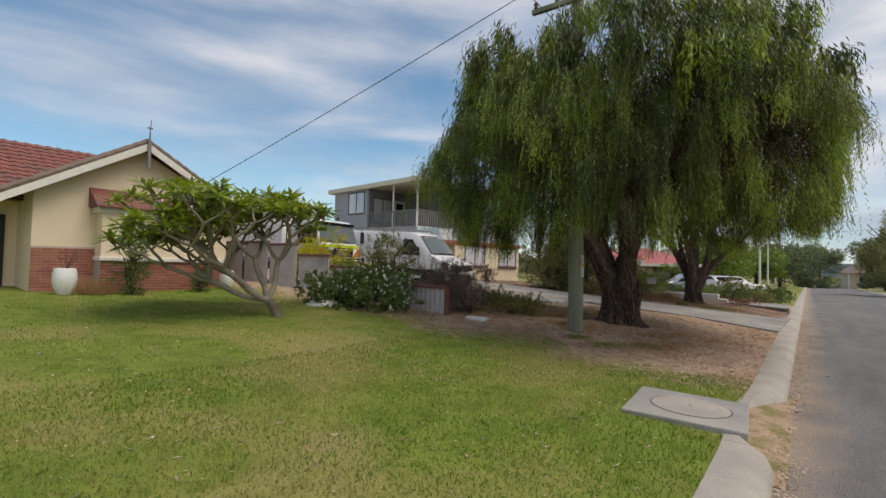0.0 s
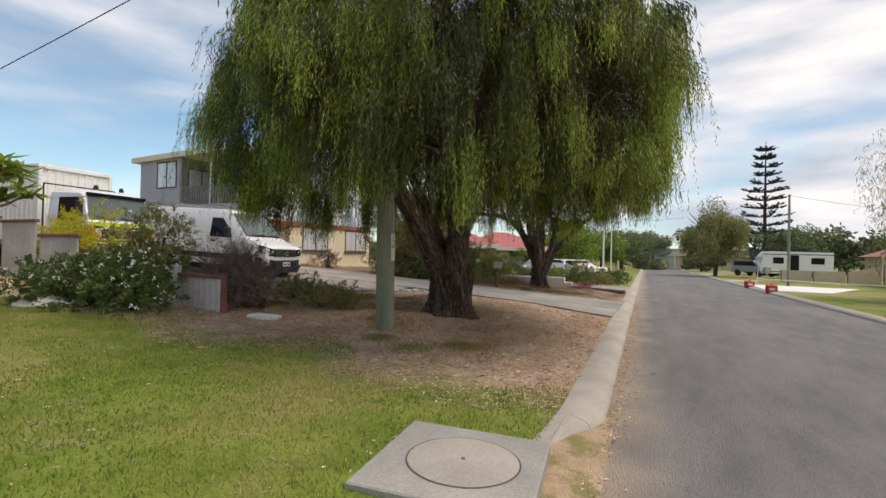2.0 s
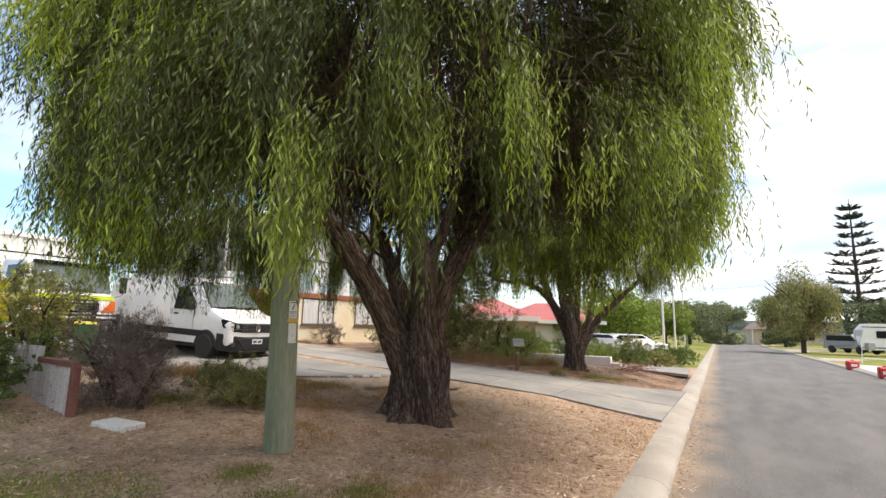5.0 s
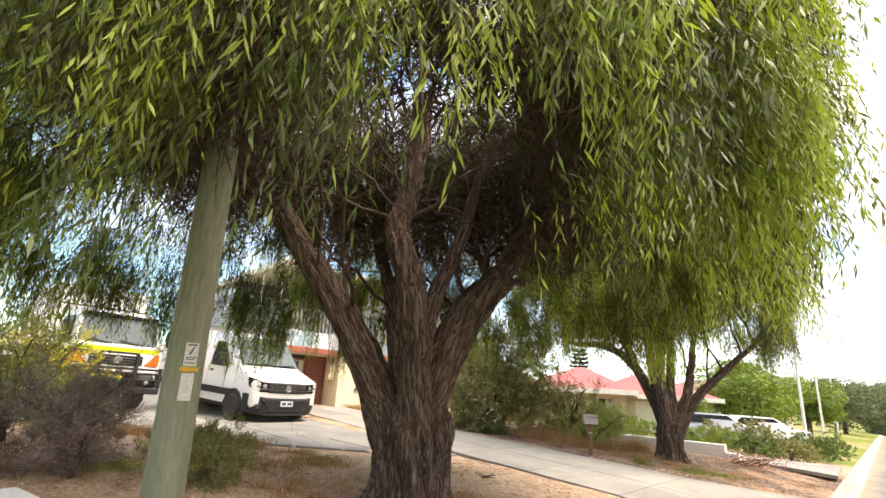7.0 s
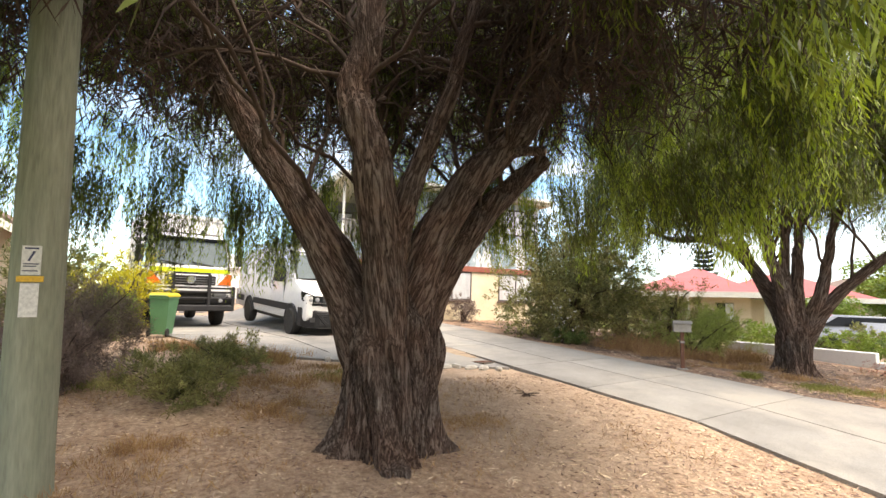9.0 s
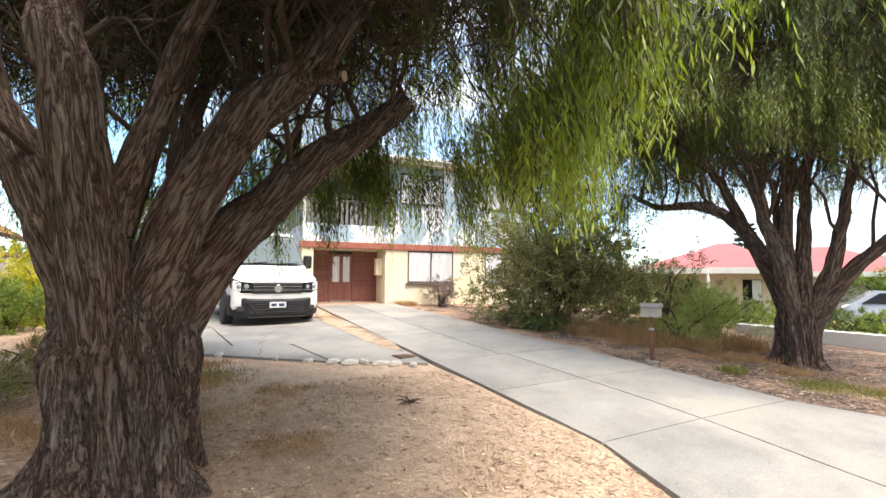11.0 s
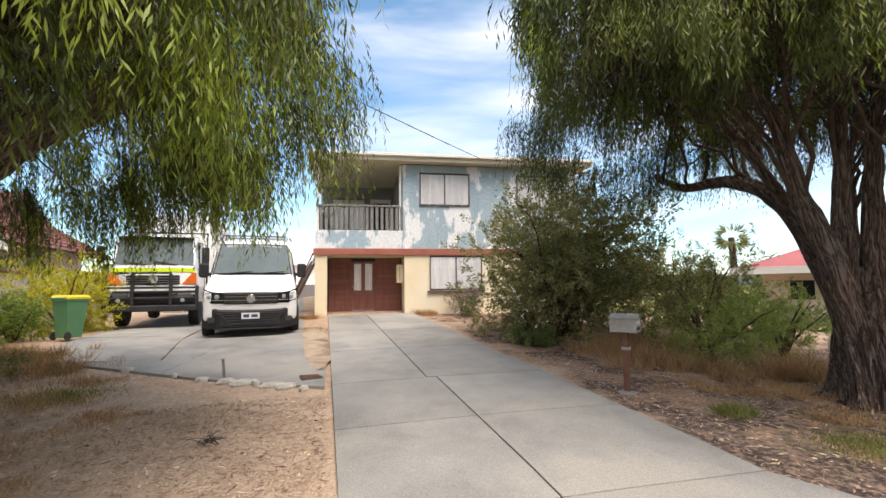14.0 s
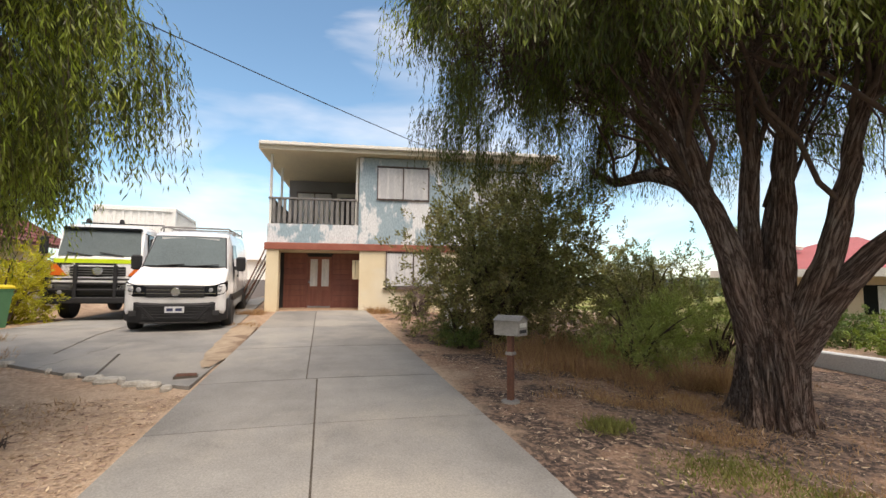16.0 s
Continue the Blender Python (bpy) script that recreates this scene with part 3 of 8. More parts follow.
kerb = tagged(new("kerb"), "pale concrete kerb along the road edge", "kerb", kind="structure")
edges = [-8, -5, -2, 0.6, 3.1, 5.4, 7.9, 10.4, 12.9, 15.4, 17.6, 19.9, 22.6, 25, 28, 31, 34, 38, 42, 46, 52, 60, 70, 85, 110, 138]
for a, b in zip(edges, edges[1:]):
    kerb_run(a, b, -1, kerb)
kerb_far = tagged(new("kerb"), "pale concrete kerb across the road", "kerb", kind="structure")
for a, b in zip(range(-8, 110, 6), range(-2, 116, 6)):
    kerb_run(a, b, 1, kerb_far)


def pad(poly, lift, thick, material, name, parent, res=0.6, grow=0.0):
    """A slab that follows the ground: poly is four corners in plan (a, b, c, d)."""
    a, b, c, d = [Vector(p) for p in poly]
    nu, nv = max(1, int((b - a).length / res)), max(1, int((d - a).length / res))
    g = Geo()
    for top in (1, 0):
        for i in range(nu + 1):
            for j in range(nv + 1):
                u, v = i / nu, j / nv
                p = (a * (1 - u) + b * u) * (1 - v) + (d * (1 - u) + c * u) * v
                g.v.append((p.x, p.y, gz(p.x, p.y) + lift - (0 if top else thick)))
    q, o = nv + 1, (nu + 1) * (nv + 1)
    for i in range(nu):
        for j in range(nv):
            s = i * q + j
            g.f.append((s, s + q, s + q + 1, s + 1))
    ring = [i * q for i in range(nu + 1)] + [nu * q + j for j in range(1, nv + 1)] + [i * q + nv for i in range(nu - 1, -1, -1)] + [j for j in range(nv - 1, 0, -1)]
    for s, e in zip(ring, ring[1:] + ring[:1]):
        g.f.append((s, s + o, e + o, e))
    return part(name, g, material, parent)


drive = tagged(new("driveway"), "weathered concrete driveway of large slabs with dark joints", "driveway", kind="structure")
J = 0.009
xs_d = [-1.03, -3.4, -5.25, -7.05, -9.4, -11.9, -15.2]


def drive_l(x):
    return 17.55 + 0.025 * (-x - 3) - (0.55 * sst(-2.6, -1.0, x))


def drive_r(x):
    return 20.98 - 0.045 * (-x - 3) + (1.5 * sst(-3.4, -1.0, x))


for a, b in zip(xs_d, xs_d[1:]):
    ym = 19.12 if a > -7 else 18.98
    pad([(a - J, drive_l(a)), (b + J, drive_l(b)), (b + J, ym - J), (a - J, ym - J)], 0.05, 0.16, M["concrete"], "slab", drive)
    pad([(a - J, ym + J), (b + J, ym + J), (b + J, drive_r(b)), (a - J, drive_r(a))], 0.052, 0.16, M["concrete"], "slab", drive)
g = Geo()
for i in range(40):
    x0, x1 = -1.2 - i * 0.35, -1.2 - (i + 1) * 0.35
    vs = [(x, f(x), gz(x, f(x)) + 0.036) for x, f in ((x0, drive_l), (x1, drive_l), (x1, drive_r), (x0, drive_r))]
    vs = [(x, y + (0.05 if i_ < 2 else -0.05), z) for i_, (x, y, z) in enumerate(vs)]
    mid = [(vs[0][0], 19.1, gz(vs[0][0], 19.1) + 0.036), (vs[1][0], 19.1, gz(vs[1][0], 19.1) + 0.036)]
    g.add([vs[0], vs[1], mid[1], mid[0]], [(0, 1, 2, 3)])
    g.add([mid[0], mid[1], vs[2], vs[3]], [(0, 1, 2, 3)])
part("joint_bed", g, M["crack"], drive)

gs = Geo()
for yy in np.linspace(4.8, 8.6, 20):
    gs.v += [(kerb_out(yy) - 0.48, yy, road_z(yy) + 0.05), (kerb_out(yy) - 0.2, yy, road_z(yy) + 0.045), (kerb_out(yy) + 0.12, yy, road_z(yy) + 0.003)]
gs.f = [(3 * i + j, 3 * i + j + 1, 3 * i + j + 4, 3 * i + j + 3) for i in range(19) for j in range(2)]
tagged(link("gutter_sand", gs, M["gutter_sand"]), "drift of pale sand where the kerb draws back", "sand", kind="structure")

# parking slab beside the drive, broken at its front edge
for poly in ([(-7.05, 17.55), (-9.3, 17.65), (-9.5, 15.9), (-7.75, 16.2)], [(-7.82, 16.15), (-9.5, 15.85), (-9.75, 13.2), (-9.35, 13.9)],
             [(-9.36, 17.3), (-12.6, 17.2), (-12.9, 14.6), (-9.55, 14.9)], [(-9.58, 14.86), (-12.9, 14.56), (-13.3, 12.2), (-9.9, 12.9)],
             [(-12.65, 17.2), (-17.2, 17.1), (-17.2, 14.4), (-12.95, 14.6)], [(-12.95, 14.55), (-17.2, 14.35), (-17.4, 12.2), (-13.35, 12.2)],
             [(-17.25, 17.1), (-24, 17.0), (-24, 14.4), (-17.25, 14.4)], [(-17.25, 14.35), (-24, 14.35), (-24, 11.6), (-17.45, 12.1)]):
    pad(poly, 0.035, 0.12, M["concrete"], "slab", drive)
pad([(-7.66, 16.3), (-9.56, 15.98), (-9.56, 15.76), (-7.88, 16.06)], 0.018, 0.06, M["crack"], "joint_bed", drive)
for i, (x0, y0, x1, y1) in enumerate(((-8.3, 15.1, -10.6, 15.6), (-10.6, 15.6, -12.4, 16.6), (-9.6, 13.6, -11.8, 13.2))):
    rnd = random.Random(i)
    cg = Geo()
    n_ = 16
    off = [rnd.gauss(0, 0.05) for _ in range(n_ + 1)]
    for q in range(n_ + 1):
        u = q / n_
        px_, py_ = x0 + (x1 - x0) * u + off[q], y0 + (y1 - y0) * u - off[q]
        w_ = 0.002 + 0.005 * rnd.random()
        zz = gz(px_, py_) + (0.0405 if y0 < 17.5 else 0.0565)
        cg.v += [(px_ - w_, py_ - w_, zz), (px_ + w_, py_ + w_, zz)]
    cg.f = [(2 * q, 2 * q + 1, 2 * q + 3, 2 * q + 2) for q in range(n_)]
    part("crack", cg, M["crack"], drive)
sp_g = Geo()
for i in range(25):
    u = i / 24
    x_ = -8.05 - 5.6 * u
    ya, yb = 17.30 - 0.18 * u + 0.10 * noise.noise((x_ * 2.2, 1, 0)), 17.72 + 0.06 * noise.noise((x_ * 2.5, 4, 0))
    mid_ = (ya + yb) / 2
    half = (yb - ya) / 2 * min(1.0, 5 * u + 0.25, 4 * (1 - u) + 0.1)
    sp_g.v += [(x_, mid_ - half, gz(x_, mid_) + 0.036), (x_, mid_, gz(x_, mid_) + 0.056), (x_, mid_ + half, gz(x_, mid_) + 0.05)]
sp_g.f = [(3 * i + j, 3 * i + 3 + j, 3 * i + 4 + j, 3 * i + 1 + j) for i in range(24) for j in range(2)]
tagged(link("sand_strip", sp_g, M["spilled_sand"], smooth=60), "brown sandy dirt lying between two concrete slabs", "dirt", kind="structure")
for i, (x_, y_, r_) in enumerate(((-7.05, 17.28, 0.07), (-7.22, 17.05, 0.11), (-7.36, 16.86, 0.13), (-7.52, 16.62, 0.09), (-7.62, 16.44, 0.14), (-7.78, 16.20, 0.10), (-8.0, 15.85, 0.08), (-8.35, 15.4, 0.07), (-8.9, 14.6, 0.09))):
    rnd = random.Random(300 + i)
    rub = Geo().lathe([(r_ * 0.9, -0.04), (r_ * (0.95 + 0.1 * rnd.random()), 0.02), (r_ * 0.7, 0.045 + 0.02 * rnd.random()), (0.001, 0.05)], 9, pose(0, 0, 0, rnd.uniform(-8, 8), rnd.uniform(-8, 8), rnd.uniform(0, 360)) @ Matrix.Diagonal((1.4, rnd.uniform(0.6, 1.0), 1, 1)))
    rub.v = [(a_ + 0.02 * noise.noise((9 * a_, 9 * b_, i)), b_ + 0.02 * noise.noise((9 * b_, 9 * a_, i + 5)), c_) for a_, b_, c_ in rub.v]
    ro_ = link("rubble", rub, M["rubble"])
    ro_.matrix_basis = pose(x_, y_, gz(x_, y_) + 0.012, 0, 0, rnd.uniform(20, 60))
    tagged(ro_, "pale broken piece of concrete at the slab edge", "rubble", "rubble along the slab edge")
drain = thing("drain_grate", "small rusty steel drain grate set in concrete", "drain", pose(-7.68, 17.36, gz(-7.68, 17.36) + 0.035, 0, -3.4, 10))
part("surround", Geo().box(-0.2, 0.2, -0.15, 0.15, -0.03, 0.006), M["crack"], drain)
for i in range(9):
    part("bar", Geo().box(-0.18 + i * 0.042, -0.163 + i * 0.042, -0.13, 0.13, 0.006, 0.016), M["rust_post"], drain)

# drain slab by the kerb with its round lid
cover = thing("manhole", "square concrete drain slab with a round lid", "manhole", pose(-1.22, 6.24, gz(-1.22, 6.24) + 0.02, 0, 1.5, 6))
part("slab", Geo().box(-0.66, 0.60, -0.66, 0.66, -0.1, 0.04, 0.012), M["concrete"], cover)
part("lid", Geo().lathe([(0.43, 0.03), (0.43, 0.046), (0.40, 0.052), (0.001, 0.054)], 40), M["kerb"], cover, "round concrete lid", 30)
ring = Geo()
for j in range(40):
    a0, a1 = 2 * math.pi * j / 40, 2 * math.pi * (j + 1) / 40
    ring.add([(r * math.cos(a), r * math.sin(a), 0.0425) for r, a in ((0.432, a0), (0.446, a0), (0.446, a1), (0.432, a1))], [(0, 1, 2, 3)])
part("seam", ring, M["crack"], cover)
part("lift_hole", Geo().lathe([(0.018, 0.05), (0.018, 0.0555)], 12), M["crack"], cover)
small = link("concrete_cover", Geo().box(-0.28, 0.28, -0.17, 0.17, -0.05, 0.05, 0.012), M["white_conc"])
small.matrix_basis = pose(-6.86, 9.97, gz(-6.86, 9.97), 0, 3, 14)
tagged(small, "pale rectangular concrete cover in the grass", "cover")
cap = link("septic_cover", Geo().lathe([(0.52, -0.05), (0.50, 0.02), (0.38, 0.09), (0.2, 0.13), (0.001, 0.14)], 24), M["white_conc"], smooth=40)
cap.matrix_basis = pose(-10.9, 8.3, gz(-10.9, 8.3))
tagged(cap, "low domed white concrete cap in the lawn", "cover")


# ---- weeping trees ----
def limb(start, end, r0, r1, bend, seed, k=9):
    rnd = random.Random(seed)
    s, e = Vector(start), Vector(end)
    side = (e - s).orthogonal().normalized()
    pts, rads = [], []
    for i in range(k):
        u = i / (k - 1)
        p = s.lerp(e, u) + Vector((0, 0, bend * math.sin(math.pi * u))) + side * 0.10 * math.sin(u * 7 + seed) * (e - s).length * 0.25
        pts.append(p)
        rads.append(r0 + (r1 - r0) * u ** 0.8)
    return pts, rads


def smooth_line(ctrl, k):
    """A smooth line through a few control points, k steps between each two."""
    c = [Vector(p) for p in ctrl]
    c = [c[0] * 2 - c[1]] + c + [c[-1] * 2 - c[-2]]
    out = []
    for i in range(1, len(c) - 2):
        p0, p1, p2, p3 = c[i - 1:i + 3]
        for q in range(k):
            u = q / k
            out.append(0.5 * (2 * p1 + (p2 - p0) * u + (2 * p0 - 5 * p1 + 4 * p2 - p3) * u * u + (3 * p1 - p0 - 3 * p2 + p3) * u ** 3))
    return out + [c[-2]]


def weeping_tree(label, base, crown_c, crown_r, fringe, limbs, trunk_r, fork, clusters, seed, leaf_w, inner, east, gap, young, strands, hollow, bulge, within, core):
    bx, by = base
    z0 = gz(bx, by)
    tree = thing("weeping_tree", label, "tree", pose(bx, by, z0))
    rnd, rg = random.Random(seed), np.random.default_rng(seed)
    # trunk: flared foot, fluted bark, widening to the fork
    t = Geo()
    n = 240
    hs = np.linspace(-0.15, fork + 0.5, 56)
    ph = [rnd.uniform(0, 6.3) for _ in range(6)]
    for h in hs:
        u = min(1.0, max(0, h) / fork)
        r = trunk_r * (1.0 + 0.40 * math.exp(-max(h, 0) / 0.2) + 0.10 * sst(0.3, 0.8, u) - 0.72 * sst(fork - 0.45, fork + 0.5, h))
        for j in range(n):
            a0 = 2 * math.pi * j / n
            a = a0 + 0.42 * h + 0.10 * math.sin(2.3 * h + seed)
            w = 1 + 0.06 * math.sin(3 * a + ph[0] + u) + 0.055 * math.sin(5 * a + ph[1] + 1.4 * u) + 0.045 * math.sin(9 * a + ph[2] + 2.5 * u) + 0.04 * math.sin(14 * a + ph[3] - 2 * u) + 0.03 * math.sin(22 * a + ph[4])
            w += 0.075 * abs(noise.noise((math.cos(a) * 4.5, math.sin(a) * 4.5, h * 0.7 + seed))) + 0.06 * noise.noise((math.cos(a) * 11, math.sin(a) * 11, h * 1.1 + seed))
            w -= 0.085 * max(0.0, 1 - abs(noise.noise((math.cos(a) * 8, math.sin(a) * 8, h * 0.55 + 2 * seed))) * 5.0)
            w += 0.16 * math.exp(-max(h, 0) / 0.18) * math.sin(5 * a + ph[5])
            t.v.append((r * w * math.cos(a0), r * w * math.sin(a0) + 0.06 * u, h))
    t.f = [(i * n + j, i * n + (j + 1) % n, (i + 1) * n + (j + 1) % n, (i + 1) * n + j) for i in range(len(hs) - 1) for j in range(n)]
    t.f.append(tuple(range((len(hs) - 1) * n, len(hs) * n)))
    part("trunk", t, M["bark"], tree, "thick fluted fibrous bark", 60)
    tips = []
    for i, (ctrl, r0, r1) in enumerate(limbs):
        pts = smooth_line(ctrl, 6)
        m = len(pts) - 1
        pts = [p + Vector((noise.noise((q * 0.35, i, seed)), noise.noise((q * 0.35, i, seed + 7)), 0)) * 0.10 * (q / m) for q, p in enumerate(pts)]
        rads = [(r0 + (r1 - r0) * (q / m) ** 1.05) * (1 + 0.10 * noise.noise((q * 0.6, 3 * i, seed))) for q in range(m + 1)]
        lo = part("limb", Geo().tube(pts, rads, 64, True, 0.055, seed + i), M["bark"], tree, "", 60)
        turn = (pts[m * 2 // 3] - pts[1]).to_track_quat("Z", "Y").to_matrix().to_4x4()
        lo.data.transform(turn.inverted())
        lo.matrix_basis = turn
        tips.append((pts, rads))
    # boughs and twigs
    cx, cy, cz = crown_c[0] - bx, crown_c[1] - by, crown_c[2] - z0
    rx, ry, rz = crown_r
    b = Geo()
    for pts, rads in tips:
        m = len(pts) - 1
        for q in range(8):
            i = rnd.randint(m // 2, m)
            p = pts[i]
            hd = math.atan2(p.y - cy, p.x - cx)
            a, el = rnd.gauss(hd, 0.9), rnd.uniform(0.0, 1.25)
            out = Vector((math.cos(a) * math.cos(el) * rx, math.sin(a) * math.cos(el) * ry, math.sin(el) * rz)) * rnd.uniform(0.7, 0.9) + Vector((cx, cy, cz))
            e = p.lerp(out, rnd.uniform(0.6, 1.0))
            sp, sr = limb(p, e, min(0.034, rads[i] * 0.4), 0.008, rnd.uniform(0.1, 0.5), rnd.randint(0, 999), 11)
            sp = [v + Vector((rnd.gauss(0, 0.05), rnd.gauss(0, 0.05), rnd.gauss(0, 0.04))) if 0 < k_ else v for k_, v in enumerate(sp)]
            b.tube(sp, sr, 7, False)
            for w in range(9):
                k = rnd.randint(2, 10)
                e2 = sp[k] + Vector((rnd.gauss(0, 0.7), rnd.gauss(0, 0.7), rnd.uniform(-0.7, 0.5)))
                tp, tr = limb(sp[k], e2, 0.014, 0.004, 0.1, rnd.randint(0, 999), 5)
                b.tube(tp, tr, 4, False)
    part("bough", b, M["twig"], tree, "", 60)
    # foliage: overlapping cascades of hanging strands over the crown's shell, with darker layers within
    k_out = int(clusters * (1 - within))
    num = np.arange(clusters)
    sin_el = np.where(num < k_out, -0.34 + 1.33 * ((num + 0.5) / k_out) ** 1.08, core + (0.98 - core) * rg.random(clusters))
    sin_el = np.clip(sin_el + rg.normal(0, 0.025, clusters), -0.36, 0.995)
    az = np.mod(num * 2.39996 + rg.normal(0, 0.06, clusters), 2 * np.pi)
    el = np.arcsin(sin_el)
    lump = 1 + 0.045 * np.sin(3 * az + seed) * np.cos(el) + 0.04 * np.sin(6 * az + 5 * el + seed) + 0.035 * np.sin(11 * az - 7 * el)
    rad = np.where(num < k_out, rg.uniform(0.93, 1.02, clusters), rg.uniform(0.50 + 0.8 * min(core, 0.0), 0.86, clusters)) * lump
    flat = np.maximum(np.cos(el), 0.0) ** 0.35
    grow = 1 + sum(k_ * np.maximum(0, np.cos(az - a_)) ** 3 for a_, k_ in bulge)
    cc = np.stack([np.cos(az) * flat * rx * rad * grow, np.sin(az) * flat * ry * rad * grow, np.sign(sin_el) * np.abs(sin_el) ** 0.9 * rz * rad], 1) + (cx, cy, cz)
    # the shell breaks into lumps: some stand proud, some sink in, some are missing low down
    field = np.array([noise.noise((p[0] * 0.85, p[1] * 0.85, p[2] * 0.85 + seed)) for p in cc])
    cc[:, :2] = (cc[:, :2] - (cx, cy)) * (1 + 0.13 * field[:, None]) + (cx, cy)
    cc[:, 2] += 0.35 * field
    tuck = 1 - 0.13 * np.clip((4.4 - z0 - cc[:, 2]) / 2.0, 0, 1)
    cc[:, :2] = (cc[:, :2] - (cx, cy)) * tuck[:, None] + (cx, cy)
    hole = np.array([noise.noise((p[0] * 1.3 + 9, p[1] * 1.3, p[2] * 0.9 + seed)) for p in cc]) > np.where((cc[:, 2] + z0 < 5.2) & (np.cos(az + 0.1) > 0.6), hollow, 0.7)
    outward = unit(np.stack([np.cos(az) * np.cos(el), np.sin(az) * np.cos(el), 0.15 + 0.2 * np.sin(el)], 1))
    across = unit(np.stack([-np.sin(az), np.cos(az), 0 * az], 1))
    size = rg.uniform(0.7, 1.3, clusters)
    S = strands
    rep = np.repeat(num, S)
    c2, o2, a2 = cc[rep], outward[rep], across[rep]
    K = len(rep)
    wide = rg.normal(0, 1, (K, 1)) * 0.14 * size[rep][:, None]
    top = c2 + a2 * wide + o2 * rg.normal(0, 0.12, (K, 1)) + rg.normal(0, 1, (K, 3)) * (0.03, 0.03, 0.10)
    length = rg.uniform(0.35, 0.95, K) * size[rep] * np.where(sin_el < 0.05, 1.1, 0.85)[rep]
    wisp = rg.random(K) < 0.02
    length = np.where(wisp, length * 1.5, length)
    low = fringe + 0.28 * np.sin(2.2 * az[rep] + seed) + 0.20 * np.sin(9 * az[rep] + 1) + rg.normal(0, 0.16, K) - z0
    low = low + east * np.clip((top[:, 0] + bx + 3.2) / 1.6, 0, 1) + 0.75 * np.clip((top[:, 0] + bx + 1.5) / 0.9, 0, 1)
    length = np.minimum(length, np.maximum(top[:, 2] - low, 0.0))
    keep = (length > 0.15) & ~(hole & (num < k_out))[rep]
    top, length, o2, a2, wide, wisp, rep = top[keep], length[keep], o2[keep], a2[keep], wide[keep], wisp[keep], rep[keep]
    K = len(top)
    swing = o2 * (1, 1, 0.25) * (rg.uniform(0.05, 0.32, (K, 1)) + 0.25 * wisp[:, None]) - a2 * wide * 0.7 + rg.normal(0, 0.05, (K, 3)) * (1, 1, 0)
    high = top[:, 2] + z0 > 5.6
    deep = num[rep] >= k_out
    per = np.maximum(4, (length / np.where(high, gap * 2.1, np.where(deep, gap * 1.4, gap))).astype(int))
    idx = np.repeat(np.arange(K), per)
    first = np.concatenate([[0], np.cumsum(per)[:-1]])
    u = (np.arange(len(idx)) - first[idx] + rg.random(len(idx))) / per[idx]

    def along(j, u_):
        """Where the strands j are at the share u_ of their length: out first, then down."""
        return top[j] + swing[j] * (length[j] * u_ * (1.7 - 0.8 * u_))[:, None] - np.array([0, 0, 1.0]) * (length[j] * u_ ** 1.5)[:, None]

    pos = along(idx, u)
    trail = unit(along(idx, np.minimum(u + 0.1, 1.1)) - pos)
    pos += rg.normal(0, 0.007, pos.shape)
    spread = unit(rg.normal(0, 1, pos.shape) * (1, 1, 0.4))
    way = unit(trail + spread * rg.uniform(0.30, 0.90, (len(idx), 1)) - np.array([0, 0, 0.25]))
    side = unit(np.cross(way, rg.normal(0, 1, pos.shape)))
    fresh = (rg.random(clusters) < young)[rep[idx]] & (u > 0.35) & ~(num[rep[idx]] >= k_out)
    big = np.where(high[idx], 2.05, np.where(deep[idx], 1.25, 1.0))
    ll, lw = rg.uniform(0.050, 0.098, len(idx)) * big * leaf_w / 0.011, rg.uniform(0.8, 1.25, len(idx)) * leaf_w * big
    ka = np.arange(0, K, 2)
    at = [along(ka, np.full(len(ka), q)) for q in (0.0, 0.4, 0.98)]
    stem0, stem1 = np.concatenate(at[:2]), np.concatenate(at[1:])
    stem_way = unit(stem1 - stem0)
    cloud("twiglet", stem0 - stem_way * 0.02, stem_way, unit(np.cross(stem_way, rg.normal(0, 1, stem0.shape))), np.linalg.norm(stem1 - stem0, axis=1) * 1.1, 0.005, M["twig"], tree, "thin hanging twigs")
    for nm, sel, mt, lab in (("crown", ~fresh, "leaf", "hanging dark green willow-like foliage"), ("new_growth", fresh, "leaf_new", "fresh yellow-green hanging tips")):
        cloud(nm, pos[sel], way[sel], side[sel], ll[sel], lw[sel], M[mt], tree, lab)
    # bare brown twiglets inside
    k = inner
    el, az, r = np.arcsin(rg.uniform(-0.1, 0.97, k)), rg.uniform(0, 6.283, k), rg.uniform(0.45, 0.92, k)
    pos = np.stack([np.cos(az) * np.cos(el) ** 0.6 * rx * r, np.sin(az) * np.cos(el) ** 0.6 * ry * r, np.sin(el) * rz * r], 1) + (cx, cy, cz)
    pos[:, 2] = np.maximum(pos[:, 2], fringe + 0.8 - z0 + rg.uniform(0, 0.8, k))
    way = unit(rg.normal(0, 1, (k, 3)) - (0, 0, 0.9))
    cloud("twig", pos, way, unit(np.cross(way, rg.normal(0, 1, (k, 3)))), rg.uniform(0.15, 0.45, k), 0.02, M["leaf_dead"], tree, "dry brown inner twigs")
    return tree


